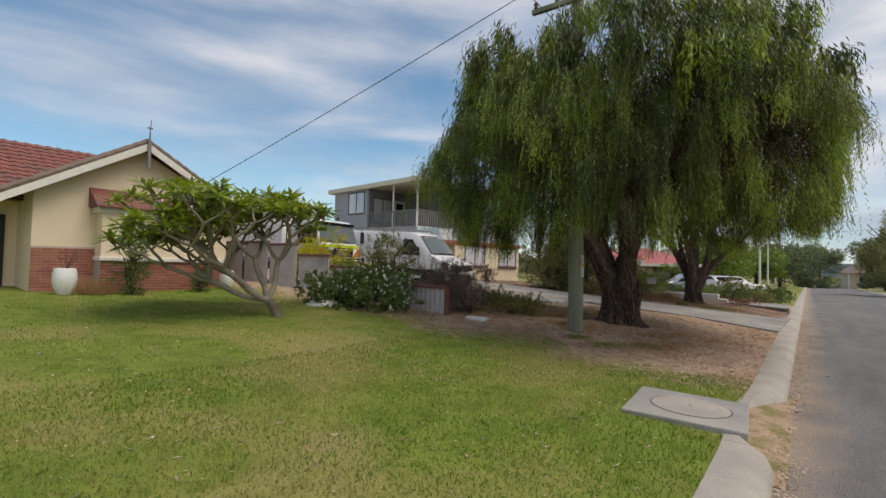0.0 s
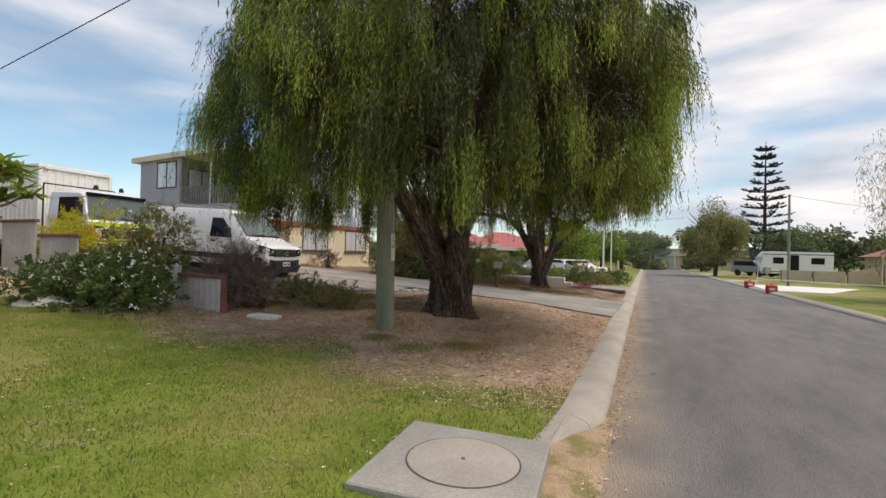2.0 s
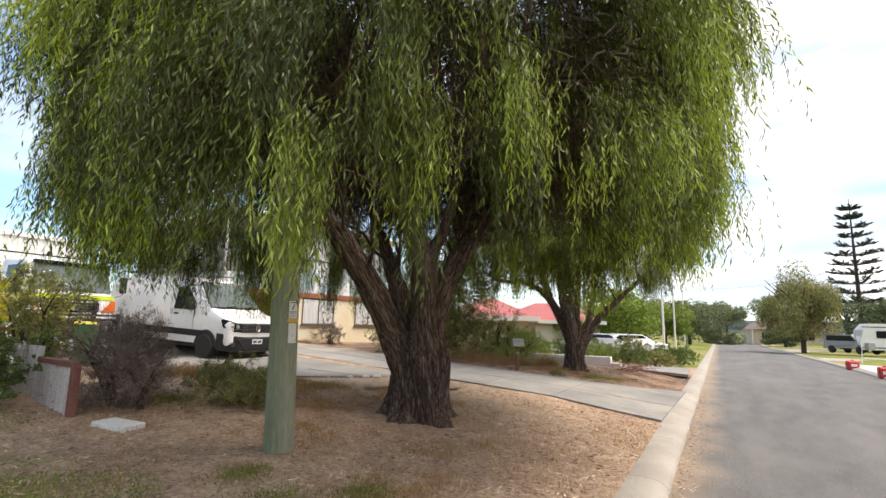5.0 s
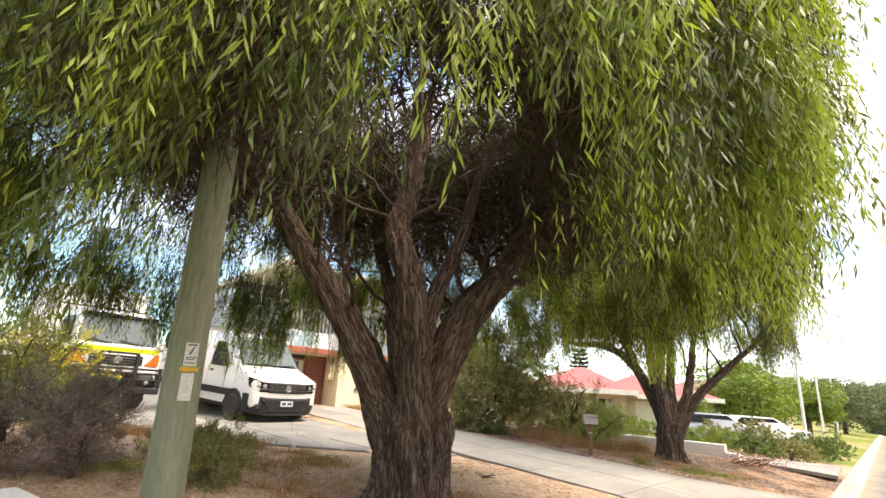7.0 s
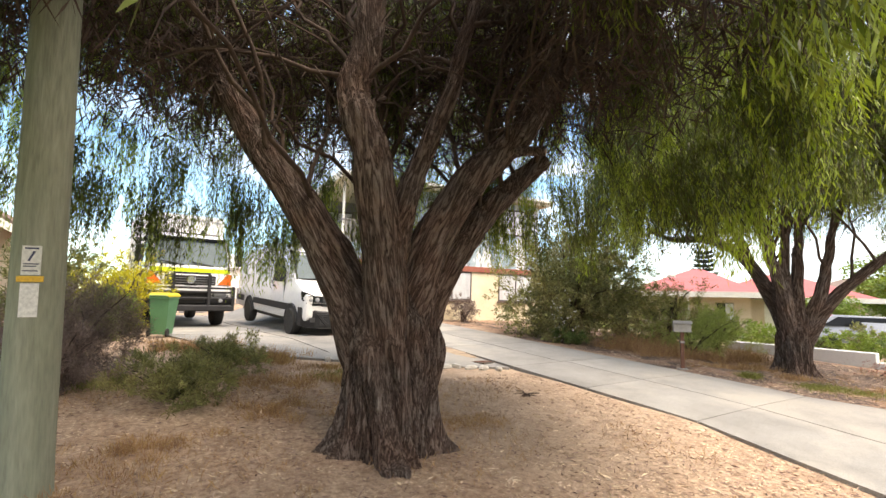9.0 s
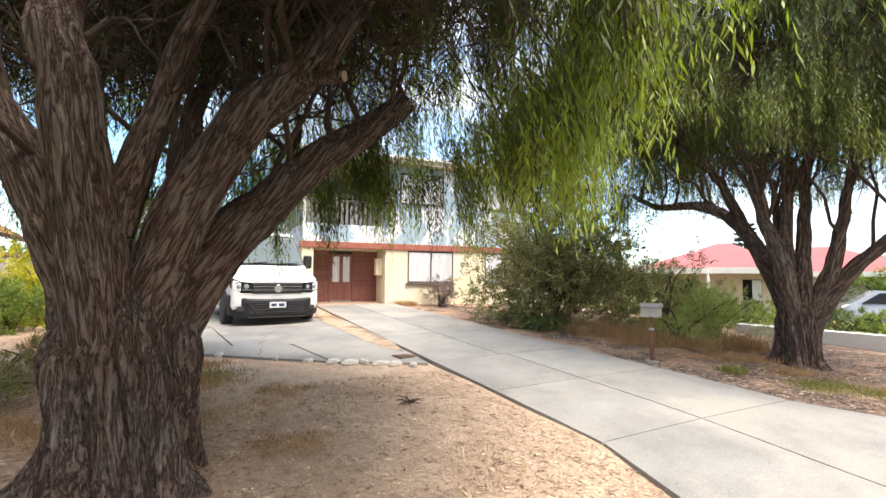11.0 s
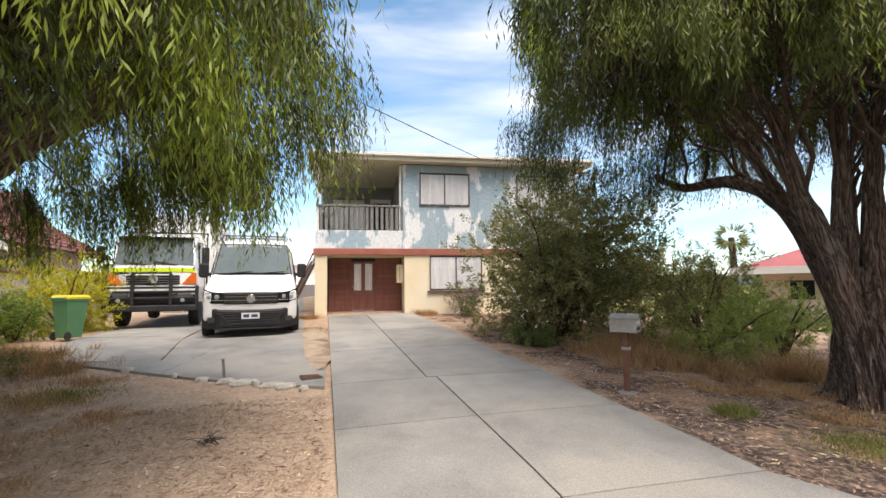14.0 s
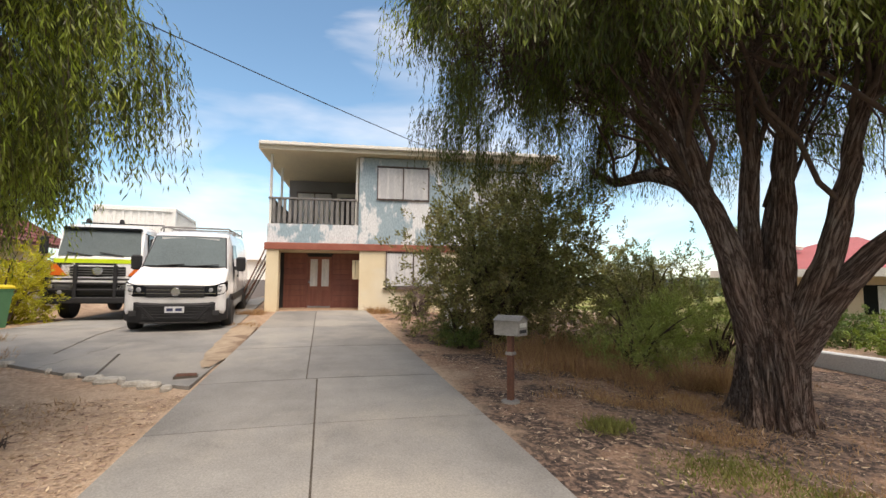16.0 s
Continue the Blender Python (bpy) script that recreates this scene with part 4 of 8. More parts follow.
big_tree = weeping_tree("large weeping peppermint tree with thick forked trunk on the verge", (-4.45, 13.55), (-3.85, 12.6, 4.1), (4.35, 4.4, 3.35), 2.25,
             [([(-0.1, -0.1, 0.7), (-0.42, -0.32, 1.55), (-0.72, -0.72, 2.4), (-1.2, -1.3, 3.4), (-1.9, -1.9, 4.8)], 0.30, 0.12),
              ([(0.14, -0.08, 0.8), (0.20, -0.22, 1.9), (0.16, -0.38, 2.9), (-0.02, -0.52, 3.6), (0.06, -0.40, 4.4), (0.25, -0.45, 5.7)], 0.23, 0.13),
              ([(0.16, -0.10, 1.9), (0.12, 0.12, 2.7), (0.30, 0.40, 3.6), (0.5, 0.7, 5.0)], 0.15, 0.06),
              ([(0.10, 0.10, 0.9), (0.10, 0.32, 1.9), (0.32, 0.75, 2.8), (0.5, 1.3, 3.4), (0.9, 1.9, 4.6)], 0.25, 0.11),
              ([(0.0, 0.15, 0.8), (-0.08, 0.50, 1.6), (-0.15, 1.0, 2.2), (-0.2, 1.5, 2.7), (-0.3, 2.5, 3.5)], 0.28, 0.12),
              ([(-0.2, 0.05, 0.9), (-0.7, 0.3, 2.2), (-1.7, 0.6, 3.9)], 0.26, 0.07)],
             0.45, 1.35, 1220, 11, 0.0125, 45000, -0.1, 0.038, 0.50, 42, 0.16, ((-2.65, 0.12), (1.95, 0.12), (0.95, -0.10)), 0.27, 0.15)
stub = part("cut_limb", Geo().tube([(0.42, 1.05, 3.15), (0.62, 1.28, 3.2), (0.80, 1.45, 3.18)], [0.08, 0.06, 0.05], 20, True, 0.04, 5), M["bark"], big_tree, "sawn-off limb stub", 60)
part("cut_face", Geo().lathe([(0.042, 0.0), (0.042, 0.008), (0.03, 0.011), (0.001, 0.011)], 16, Matrix.Translation((0.80, 1.45, 3.18)) @ Vector((0.18, 0.17, -0.02)).to_track_quat("Z", "Y").to_matrix().to_4x4()), M["cut_wood"], stub, "pale cut wood")
weeping_tree("weeping peppermint tree with several dark limbs beside the driveway", (-4.65, 24.0), (-5.2, 24.2, 4.95), (3.75, 3.95, 3.7), 3.75,
             [([(-0.05, 0.0, 0.6), (-0.5, 0.1, 1.75), (-1.1, 0.15, 2.7), (-1.9, 0.1, 3.2), (-2.9, 0.05, 3.3), (-3.7, 0.0, 3.7)], 0.18, 0.05),
              ([(-0.05, -0.1, 0.8), (-0.02, -0.40, 1.75), (-0.15, -0.62, 2.5), (-0.25, -0.9, 3.5), (-0.4, -1.5, 4.6)], 0.18, 0.05),
              ([(-0.08, -0.05, 1.0), (-0.12, -0.08, 2.3), (-0.10, 0.0, 3.3), (-0.2, 0.2, 5.2)], 0.14, 0.05),
              ([(0.02, 0.15, 1.0), (0.02, 0.28, 2.4), (0.06, 0.32, 3.3), (0.3, 0.6, 5.2)], 0.15, 0.05),
              ([(0.12, 0.15, 0.9), (0.34, 0.38, 1.6), (0.5, 0.5, 2.3), (0.6, 0.6, 3.1), (1.0, 0.9, 4.6)], 0.165, 0.05),
              ([(0.15, 0.15, 0.7), (0.5, 0.5, 1.55), (0.95, 0.85, 2.15), (1.8, 1.4, 3.1), (2.6, 1.8, 4.0)], 0.16, 0.05),
              ([(-1.0, 0.12, 2.6), (-1.25, -0.1, 3.4), (-1.6, -0.4, 4.2)], 0.09, 0.03),
              ([(-0.8, 0.12, 2.25), (-0.9, -0.3, 3.0), (-1.0, -0.9, 3.7), (-1.3, -1.6, 4.2)], 0.09, 0.03),
              ([(-0.15, 0.1, 0.8), (-0.7, 0.9, 2.3), (-1.2, 1.8, 3.8)], 0.15, 0.05)],
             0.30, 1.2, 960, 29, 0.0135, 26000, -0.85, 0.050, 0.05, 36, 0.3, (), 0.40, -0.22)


# ---- two-storey house at the end of the drive ----
HX, HY0, HY1, HB = -15.5, 17.45, 26.15, -22.6
HZ = 0.93
house = thing("house", "two-storey house, cream below and peeling blue paint above", "house", pose(-15.4, 20.2, 0, 0, 0, -5) @ pose(15.5, -20.2, 0))
ZB0, ZB1, ZP, ZT = 2.83, 3.04, 3.62, 5.78


def window(x, y0, y1, z0, z1, parent, panes=2, axis="x", trim=0.025, sill=True):
    """A framed window on the face at x (axis x) or at y = x (axis y), proud by a hand."""
    def bx(a0, a1, b0, b1, c0, c1, bev=0.0):
        return Geo().box(a0, a1, b0, b1, c0, c1, bev) if axis == "x" else Geo().box(b0, b1, a0, a1, c0, c1, bev)
    s = 1 if axis == "x" else -1
    def sp(d0, d1):
        return (x + min(s * d0, s * d1), x + max(s * d0, s * d1))
    w = part("window", bx(*sp(-0.05, 0.004), y0, y1, z0, z1), M["dark"], parent)
    step = (y1 - y0) / panes
    for i in range(panes):
        part("pane", bx(*sp(0.006, 0.014), y0 + i * step + 0.02, y0 + (i + 1) * step - 0.02, z0 + 0.03, z1 - 0.03), M["window_grey"], w, "pale curtained glass")
    part("frame_rail", bx(*sp(0.004, 0.05), y0 - trim, y1 + trim, z1, z1 + trim), M["frame_brown"], w)
    part("frame_rail", bx(*sp(0.004, 0.05), y0 - trim, y1 + trim, z0 - trim, z0), M["frame_brown"], w)
    for i in range(panes + 1):
        yy = y0 + i * step
        part("frame_stile", bx(*sp(0.005, 0.045), yy - 0.014, yy + 0.014, z0, z1), M["frame_brown"], w)
    if sill:
        part("sill", bx(*sp(0.003, 0.10), y0 - 0.1, y1 + 0.1, z0 - trim - 0.05, z0 - trim - 0.002, 0.01), M["frame_brown"], w)
    return w


W = lambda *a: part("wall", Geo().box(*a[:-1]), M[a[-1]], house)
# ground floor
W(HX - 0.35, HX, HY0, HY0 + 0.36, 0.3, ZB0, "cream")
W(HX - 0.25, HX, 20.22, HY1, 0.3, ZB0, "cream")
W(HB, HX - 0.35, HY0, HY0 + 0.2, 0.3, ZB0, "cream")
W(HB, HX - 0.25, HY1 - 0.2, HY1, 0.3, ZB0, "cream")
W(HB, HB + 0.2, HY0 + 0.2, HY1 - 0.2, 0.3, ZB0, "cream")
W(HX - 1.2, HX - 0.25, 20.22, 20.42, 0.3, ZB0, "cream")
# porch: boarded wall with a door
PX = HX - 1.05
boards = part("porch_wall", Geo().box(PX - 0.12, PX - 0.01, HY0 + 0.2, 20.22, 0.3, ZB0), M["dark"], house)
for (a, b) in ((HY0 + 0.36, 18.52), (19.35, 20.21)):
    zz = HZ - 0.02
    while zz < ZB0 - 0.02:
        part("board", Geo().box(PX - 0.008, PX + 0.014, a, b, zz, min(zz + 0.165, ZB0)), M["brown_wood"], boards)
        zz += 0.172
part("porch_floor", Geo().box(PX, HX + 0.05, HY0 + 0.36, 20.22, 0.5, HZ + 0.03), M["concrete"], house)
part("porch_ceiling", Geo().box(PX, HX - 0.01, HY0 + 0.2, 20.22, ZB0 - 0.03, ZB0), M["soffit"], house)
door = part("front_door", Geo().box(PX - 0.008, PX + 0.03, 18.56, 19.31, HZ + 0.05, 2.68, 0.006), M["brown_wood"], house, "brown panelled door with two tall panes")
for a, b in ((18.64, 18.87), (19.0, 19.23)):
    part("pane", Geo().box(PX + 0.03, PX + 0.036, a, b, 1.72, 2.6), M["window_grey"], door, "frosted pane")
    part("panel", Geo().box(PX + 0.03, PX + 0.042, a, b, 1.08, 1.6, 0.01), M["brown_wood"], door)
part("kick_plate", Geo().box(PX + 0.03, PX + 0.038, 18.58, 19.29, HZ + 0.06, HZ + 0.16), M["steel"], door)
part("knob", Geo().lathe([(0.012, 0), (0.012, 0.04), (0.032, 0.05), (0.03, 0.08), (0.001, 0.085)], 12, pose(PX + 0.03, 18.62, 1.85, 0, 90, 0)), M["chrome"], door)
for a, b in ((18.50, 18.555), (19.315, 19.37)):
    part("jamb", Geo().box(PX - 0.005, PX + 0.05, a, b, HZ, 2.74), M["brown_wood"], house)
box1 = part("meter_box", Geo().box(HX - 0.62, HX - 0.34, 20.0, 20.215, 1.95, 2.55, 0.015), M["cream"], house, "cream metal meter box")
part("door_seam", Geo().box(HX - 0.338, HX - 0.332, 20.09, 20.1, 1.98, 2.52), M["dark"], box1)
part("beam", Geo().box(HX - 0.3, HX + 0.06, HY0 - 0.06, HY1 + 0.06, ZB0, ZB1, 0.01), M["red_band"], house, "red-brown painted beam")
# first floor
part("floor_slab", Geo().box(HB, HX - 0.3, HY0, HY1, ZB0, ZB1), M["grey_clad"], house)
upper = part("upper_wall", Geo().box(HX - 0.2, HX, 20.17, HY1, ZB1, ZT), M["blue_paint"], house, "peeling pale blue weatherboard wall")
for i in range(22):
    yy = 20.19 + i * 0.275
    part("cover_strip", Geo().box(HX, HX + 0.010, yy, yy + 0.02, ZB1, ZT), M["blue_paint"], upper)
W(HX - 4.0, HX - 0.2, 20.17, 20.33, ZB1, ZT, "dark_clad")
W(HX - 4.0, HX - 3.85, HY0, 20.17, ZB1, ZT, "dark_clad")
side = part("side_wall", Geo().box(HB, HX - 4.0, HY0, HY0 + 0.16, ZB1, ZT), M["grey_clad"], house, "grey clad side wall")
W(HB, HB + 0.16, HY0 + 0.16, HY1, ZB1, ZT, "grey_clad")
W(HB, HX - 0.2, HY1 - 0.16, HY1, ZB1, ZT, "grey_clad")
part("balcony_front", Geo().box(HX - 0.12, HX + 0.005, HY0, 20.168, ZB1, ZP), M["white_peel"], house, "solid balcony front with peeling white paint")
part("balcony_side", Geo().box(HX - 4.0, HX - 0.12, HY0, HY0 + 0.12, ZB1, ZP), M["grey_clad"], house)
part("balcony_floor", Geo().box(HX - 4.0, HX - 0.12, HY0 + 0.12, 20.17, ZB1, ZB1 + 0.12), M["concrete"], house)
rail = part("balustrade", Geo().box(HX - 0.11, HX - 0.02, HY0, 20.1, 4.38, 4.44, 0.01).box(HX - 3.98, HX - 0.11, HY0 + 0.02, HY0 + 0.11, 4.38, 4.44, 0.01), M["rail_grey"], house, "weathered grey timber balustrade")
for i in range(17):
    yy = HY0 + 0.12 + i * 0.158
    part("slat", Geo().box(HX - 0.09, HX - 0.05, yy, yy + 0.09, ZP + 0.03, 4.38), M["rail_grey"], rail)
for i in range(23):
    xx = HX - 3.9 + i * 0.166
    part("slat", Geo().box(xx, xx + 0.09, HY0 + 0.04, HY0 + 0.08, ZP + 0.03, 4.38), M["rail_grey"], rail)
for xx, yy in ((HX - 0.1, HY0 + 0.06), (HX - 1.9, HY0 + 0.06), (HX - 0.1, 20.1)):
    part("post", Geo().box(xx - 0.035, xx + 0.035, yy - 0.035, yy + 0.035, ZP, ZT), M["white_trim"], house)
wb = HX - 3.85
window(wb, 17.75, 19.05, 4.0, 5.3, house, 2, sill=False)
bd = part("balcony_door", Geo().box(wb, wb + 0.04, 19.25, 20.05, ZB1 + 0.12, 5.3), M["white_trim"], house, "cream timber door")
part("pane", Geo().box(wb + 0.04, wb + 0.046, 19.37, 19.93, 3.9, 5.15), M["dark"], bd)
window(HX, 20.74, 22.36, 4.46, 5.50, house, 2, sill=False)
window(HX, 24.02, 25.62, 4.46, 5.50, house, 2, sill=False)
window(HX, 21.05, 22.75, 1.72, 2.80, house, 2)
window(HX, 24.1, 25.8, 1.72, 2.80, house, 2)
window(HY0, -21.2, -19.75, 4.45, 5.62, house, 2, axis="y", sill=False)
# low-pitched roof with fascia and gutter
roof = Geo()
rx0, rx1, ry0, ry1 = HB - 0.4, HX + 0.45, HY0 - 0.2, HY1 + 0.4
zr = lambda x: 5.82 + 0.012 * (x - HB)
for i in range(72):
    y0, y1 = ry0 + (ry1 - ry0) * i / 72, ry0 + (ry1 - ry0) * (i + 1) / 72
    h = 0.03 * (i % 2)
    roof.add([(rx0, y0, zr(rx0) + 0.11 + h), (rx1, y0, zr(rx1) + 0.11 + h), (rx1, y1, zr(rx1) + 0.11 + h), (rx0, y1, zr(rx0) + 0.11 + h)], [(0, 1, 2, 3)])
rf = part("roof", roof, M["fascia"], house, "pale ribbed sheet roof")
part("ceiling_lining", Geo().prism([(rx0, zr(rx0) - 0.10), (rx1 - 0.05, zr(rx1) - 0.10), (rx1 - 0.05, zr(rx1) + 0.09), (rx0, zr(rx0) + 0.09)], ry0 + 0.03, ry1 - 0.03), M["soffit"], rf)
part("fascia_board", Geo().box(rx1 - 0.05, rx1, ry0, ry1, zr(rx1) - 0.12, zr(rx1) + 0.10), M["fascia"], rf)
part("gutter", Geo().box(rx1, rx1 + 0.11, ry0, ry1, zr(rx1) + 0.0, zr(rx1) + 0.10, 0.015), M["white_trim"], rf)
part("barge_board", Geo().prism([(rx0, zr(rx0) - 0.11), (rx1, zr(rx1) - 0.11), (rx1, zr(rx1) + 0.13), (rx0, zr(rx0) + 0.13)], ry0 - 0.03, ry0 + 0.03), M["fascia"], rf)
# stacked poles leaning at the corner
for i in range(9):
    p = link("timber_batten", Geo().tube([(0, 0, 0), (0, 0, 2.1 - 0.06 * i)], 0.022, 6), M["rail_grey"] if i % 2 else M["rust_post"])
    p.matrix_basis = pose(-16.3 - 0.1 * i, 16.55 + 0.05 * (i % 4), gz(-16.5, 16.7) + 0.03, -24 - 1.5 * (i % 3), 6 - i, 0)
    tagged(p, "grey pole leaning against the house corner", "pole", "poles leaning on the house")


# ---- white van ----
def wheel(parent, m, r, w, hub):
    t = part("wheel", Geo().lathe([(r * 0.62, -w / 2), (r * 0.93, -w / 2), (r, -w * 0.33), (r, w * 0.33), (r * 0.93, w / 2), (r * 0.62, w / 2)], 32, m), M["rubber"], parent, "black tyre", 35)
    part("rim", Geo().lathe([(r * 0.62, -w * 0.4), (r * 0.63, w * 0.47), (r * 0.57, w * 0.45), (r * 0.50, w * 0.36), (r * 0.24, w * 0.41), (r * 0.2, w * 0.48), (0.001, w * 0.5)], 32, m), M[hub], t, "steel rim", 35)
    dots = Geo()
    for j in range(10):
        a = 2 * math.pi * j / 10
        dots.lathe([(r * 0.055, 0), (r * 0.055, 0.012)], 8, m @ pose(r * 0.4 * math.cos(a), r * 0.4 * math.sin(a), w * 0.375))
    part("vent_holes", dots, M["dark"], t)
    return t


def loft(rows):
    """rows: closed rings of equal length."""
    g = Geo()
    k = len(rows[0])
    g.v = [p for r in rows for p in r]
    g.f = [(i * k + j, i * k + (j + 1) % k, (i + 1) * k + (j + 1) % k, (i + 1) * k + j) for i in range(len(rows) - 1) for j in range(k)]
    g.f += [tuple(range(k - 1, -1, -1)), tuple(range((len(rows) - 1) * k, len(rows) * k))]
    return g


def section(s, hw, zb, zt, rtop, tumble, crown=0.03):
    """A van's cross-section at s behind the nose: x is forward (negative s)."""
    h = zt - zb
    left = [(hw * 0.97, zb), (hw, zb + 0.12 * h), (hw, zb + 0.4 * h), (hw - tumble * 0.5, zb + 0.75 * h), (hw - tumble, zt - rtop), (hw - tumble - rtop * 0.3, zt - rtop * 0.3), (hw - tumble - rtop, zt)]
    mid = [((hw - tumble - rtop) * q, zt + crown * (1 - q * q)) for q in (0.6, 0.2)]
    half = left + mid
    ring = [(-s, y, z) for y, z in half] + [(-s, -y, z) for y, z in reversed(half)]
    return ring


van = thing("van", "white panel van with black lower bumper, parked on concrete", "van", pose(-11.9, 16.05, gz(-11.9, 15.9) - 0.03, 0, 2.6, 4.0))
spec_rows = [(0.00, 0.84, 0.52, 1.02, 0.03, 0.0), (0.02, 0.93, 0.48, 1.07, 0.04, 0.0), (0.07, 0.98, 0.44, 1.12, 0.05, 0.01), (0.20, 1.00, 0.42, 1.17, 0.06, 0.02),
             (0.55, 1.005, 0.42, 1.29, 0.07, 0.03), (0.90, 1.01, 0.42, 1.41, 0.08, 0.05), (1.02, 1.012, 0.42, 1.52, 0.09, 0.08), (1.35, 1.015, 0.42, 1.88, 0.10, 0.13), (1.66, 1.018, 0.42, 2.20, 0.11, 0.16),
             (1.92, 1.02, 0.42, 2.31, 0.12, 0.16), (2.3, 1.02, 0.42, 2.34, 0.13, 0.15), (3.8, 1.02, 0.42, 2.35, 0.13, 0.14), (5.3, 1.02, 0.42, 2.34, 0.13, 0.14), (5.88, 1.01, 0.44, 2.32, 0.13, 0.14), (5.97, 0.98, 0.50, 2.27, 0.13, 0.14)]
part("body", loft([section(*r) for r in spec_rows]), M["white_metal"], van, "white painted body", 38)


def plate_on(pts, t, material, parent, name, label=""):
    """A slightly thick panel through four or more corners, raised along its normal."""
    p = [Vector(q) for q in pts]
    nrm = (p[1] - p[0]).cross(p[2] - p[0]).normalized()
    k = len(p)
    vs = [q + nrm * t for q in p] + [q - nrm * 0.02 for q in p]
    fs = [tuple(range(k)), tuple(range(2 * k - 1, k - 1, -1))] + [(i, i + k, (i + 1) % k + k, (i + 1) % k) for i in range(k)]
    return part(name, Geo().add(vs, fs), material, parent, label)




def screen(x0, z0, w0, x1, z1, w1, bow, k=10, rows=4):
    """A windscreen pane that bows forward in the middle; w0 and w1 are its half widths below and above."""
    g = Geo()
    for j in range(rows + 1):
        v = j / rows
        for i in range(k + 1):
            u = 2 * i / k - 1
            g.v.append((x0 + (x1 - x0) * v + bow * (1 - u * u), (w0 + (w1 - w0) * v) * u, z0 + (z1 - z0) * v + 0.3 * bow * (1 - u * u)))
    g.f = [(j * (k + 1) + i, j * (k + 1) + i + 1, (j + 1) * (k + 1) + i + 1, (j + 1) * (k + 1) + i) for j in range(rows) for i in range(k)]
    return g


part("screen_seal", screen(-0.925, 1.425, 0.91, -1.655, 2.205, 0.80, 0.035), M["black_plastic"], van, "black screen surround", 40)
ws = part("windscreen", screen(-0.945, 1.475, 0.87, -1.615, 2.185, 0.77, 0.05), M["auto_glass"], van, "grey tinted windscreen", 40)
for yy in (-0.16, 0.16):
    part("sun_shade", Geo().box(-1.56, -1.53, yy * 2.4 - 0.26, yy * 2.4 + 0.26, 2.10, 2.165), M["window_grey"], ws, "pale folded sun visor")
for ya, yb in ((0.08, 0.72), (-0.62, -0.02)):
    part("wiper", Geo().tube([(-0.885, ya, 1.47), (-0.91, yb, 1.52)], 0.011, 5), M["black_plastic"], ws)
for sgn in (1, -1):
    y1, y2 = 1.015 * sgn, 0.90 * sgn
    sw = [(-1.52, y1 * 0.995, 1.36), (-2.42, y1, 1.36), (-2.42, y2 + 0.02 * sgn, 2.02), (-1.98, y2, 2.02), (-1.62, 0.955 * sgn, 1.66)]
    if sgn > 0:
        sw = sw[::-1]
    plate_on(sw, 0.022, M["auto_glass_dark"], van, "side_window", "dark cab side window")
    mir = part("mirror", Geo().box(-1.60, -1.44, min(1.05 * sgn, 1.27 * sgn), max(1.05 * sgn, 1.27 * sgn), 1.36, 1.72, 0.04), M["black_plastic"], van, "black door mirror")
    part("mirror_arm", Geo().box(-1.58, -1.48, min(0.98 * sgn, 1.07 * sgn), max(0.98 * sgn, 1.07 * sgn), 1.40, 1.48, 0.01), M["black_plastic"], mir)
    hl = [(0.018, 0.57 * sgn, 0.84), (0.012, 0.80 * sgn, 0.83), (-0.045, 0.955 * sgn, 0.87), (-0.22, 1.012 * sgn, 0.98), (-0.30, 1.008 * sgn, 1.15), (-0.06, 0.965 * sgn, 1.12), (0.004, 0.80 * sgn, 1.06), (0.018, 0.57 * sgn, 1.03)]
    if sgn < 0:
        hl = hl[::-1]
    hh = plate_on(hl, 0.03, M["auto_glass_dark"], van, "headlamp", "dark wrap-around headlamp")
    for yy, rr in ((0.70, 0.05), (0.86, 0.042)):
        part("reflector", Geo().lathe([(rr, 0), (rr * 1.1, 0.03), (rr * 0.7, 0.04), (0.001, 0.045)], 14, pose(0.0 if yy < 0.8 else -0.02, yy * sgn, 0.965, 0, 90, 12 * sgn)), M["lamp_glass"], hh)
    part("light_strip", Geo().box(0.028, 0.05, min(0.58 * sgn, 0.80 * sgn), max(0.58 * sgn, 0.80 * sgn), 0.885, 0.90), M["chrome"], hh)
    cl = [(-1.05, 1.012 * sgn, 0.62), (-4.1, 1.018 * sgn, 0.62), (-4.1, 1.018 * sgn, 0.80), (-1.05, 1.012 * sgn, 0.80)]
    cl2 = [(-5.1, 1.018 * sgn, 0.62), (-5.9, 1.01 * sgn, 0.62), (-5.9, 1.01 * sgn, 0.80), (-5.1, 1.018 * sgn, 0.80)]
    for q in (cl, cl2):
        plate_on(q if sgn < 0 else q[::-1], 0.02, M["black_plastic"], van, "side_cladding", "black side rubbing strip")
    for xx in (-1.5, -2.5, -3.85):
        part("door_gap", Geo().box(xx - 0.006, xx + 0.006, 1.0 * sgn - 0.02, 1.0 * sgn + 0.024, 0.82, 1.36), M["dark"], van)
    part("door_handle", Geo().box(-2.4, -2.2, 1.02 * sgn - 0.015, 1.02 * sgn + 0.03, 1.20, 1.25, 0.01), M["black_plastic"], van)
    for xx in (-0.88, -4.52):
        arch = Geo()
        pts = [(xx + 0.44 * math.cos(a), 0.36 + 0.44 * math.sin(a)) for a in np.linspace(0.1, math.pi - 0.1, 14)]
        arch.tube([(p, 1.008 * sgn, h) for p, h in pts], 0.035, 6)
        part("wheel_arch", arch, M["black_plastic"], van)
        part("arch_shadow", Geo().prism([(p, h) for p, h in pts] + [(xx - 0.43, 0.36), (xx + 0.43, 0.36)], 1.012 * sgn - 0.01, 1.012 * sgn + 0.008), M["dark"], van)
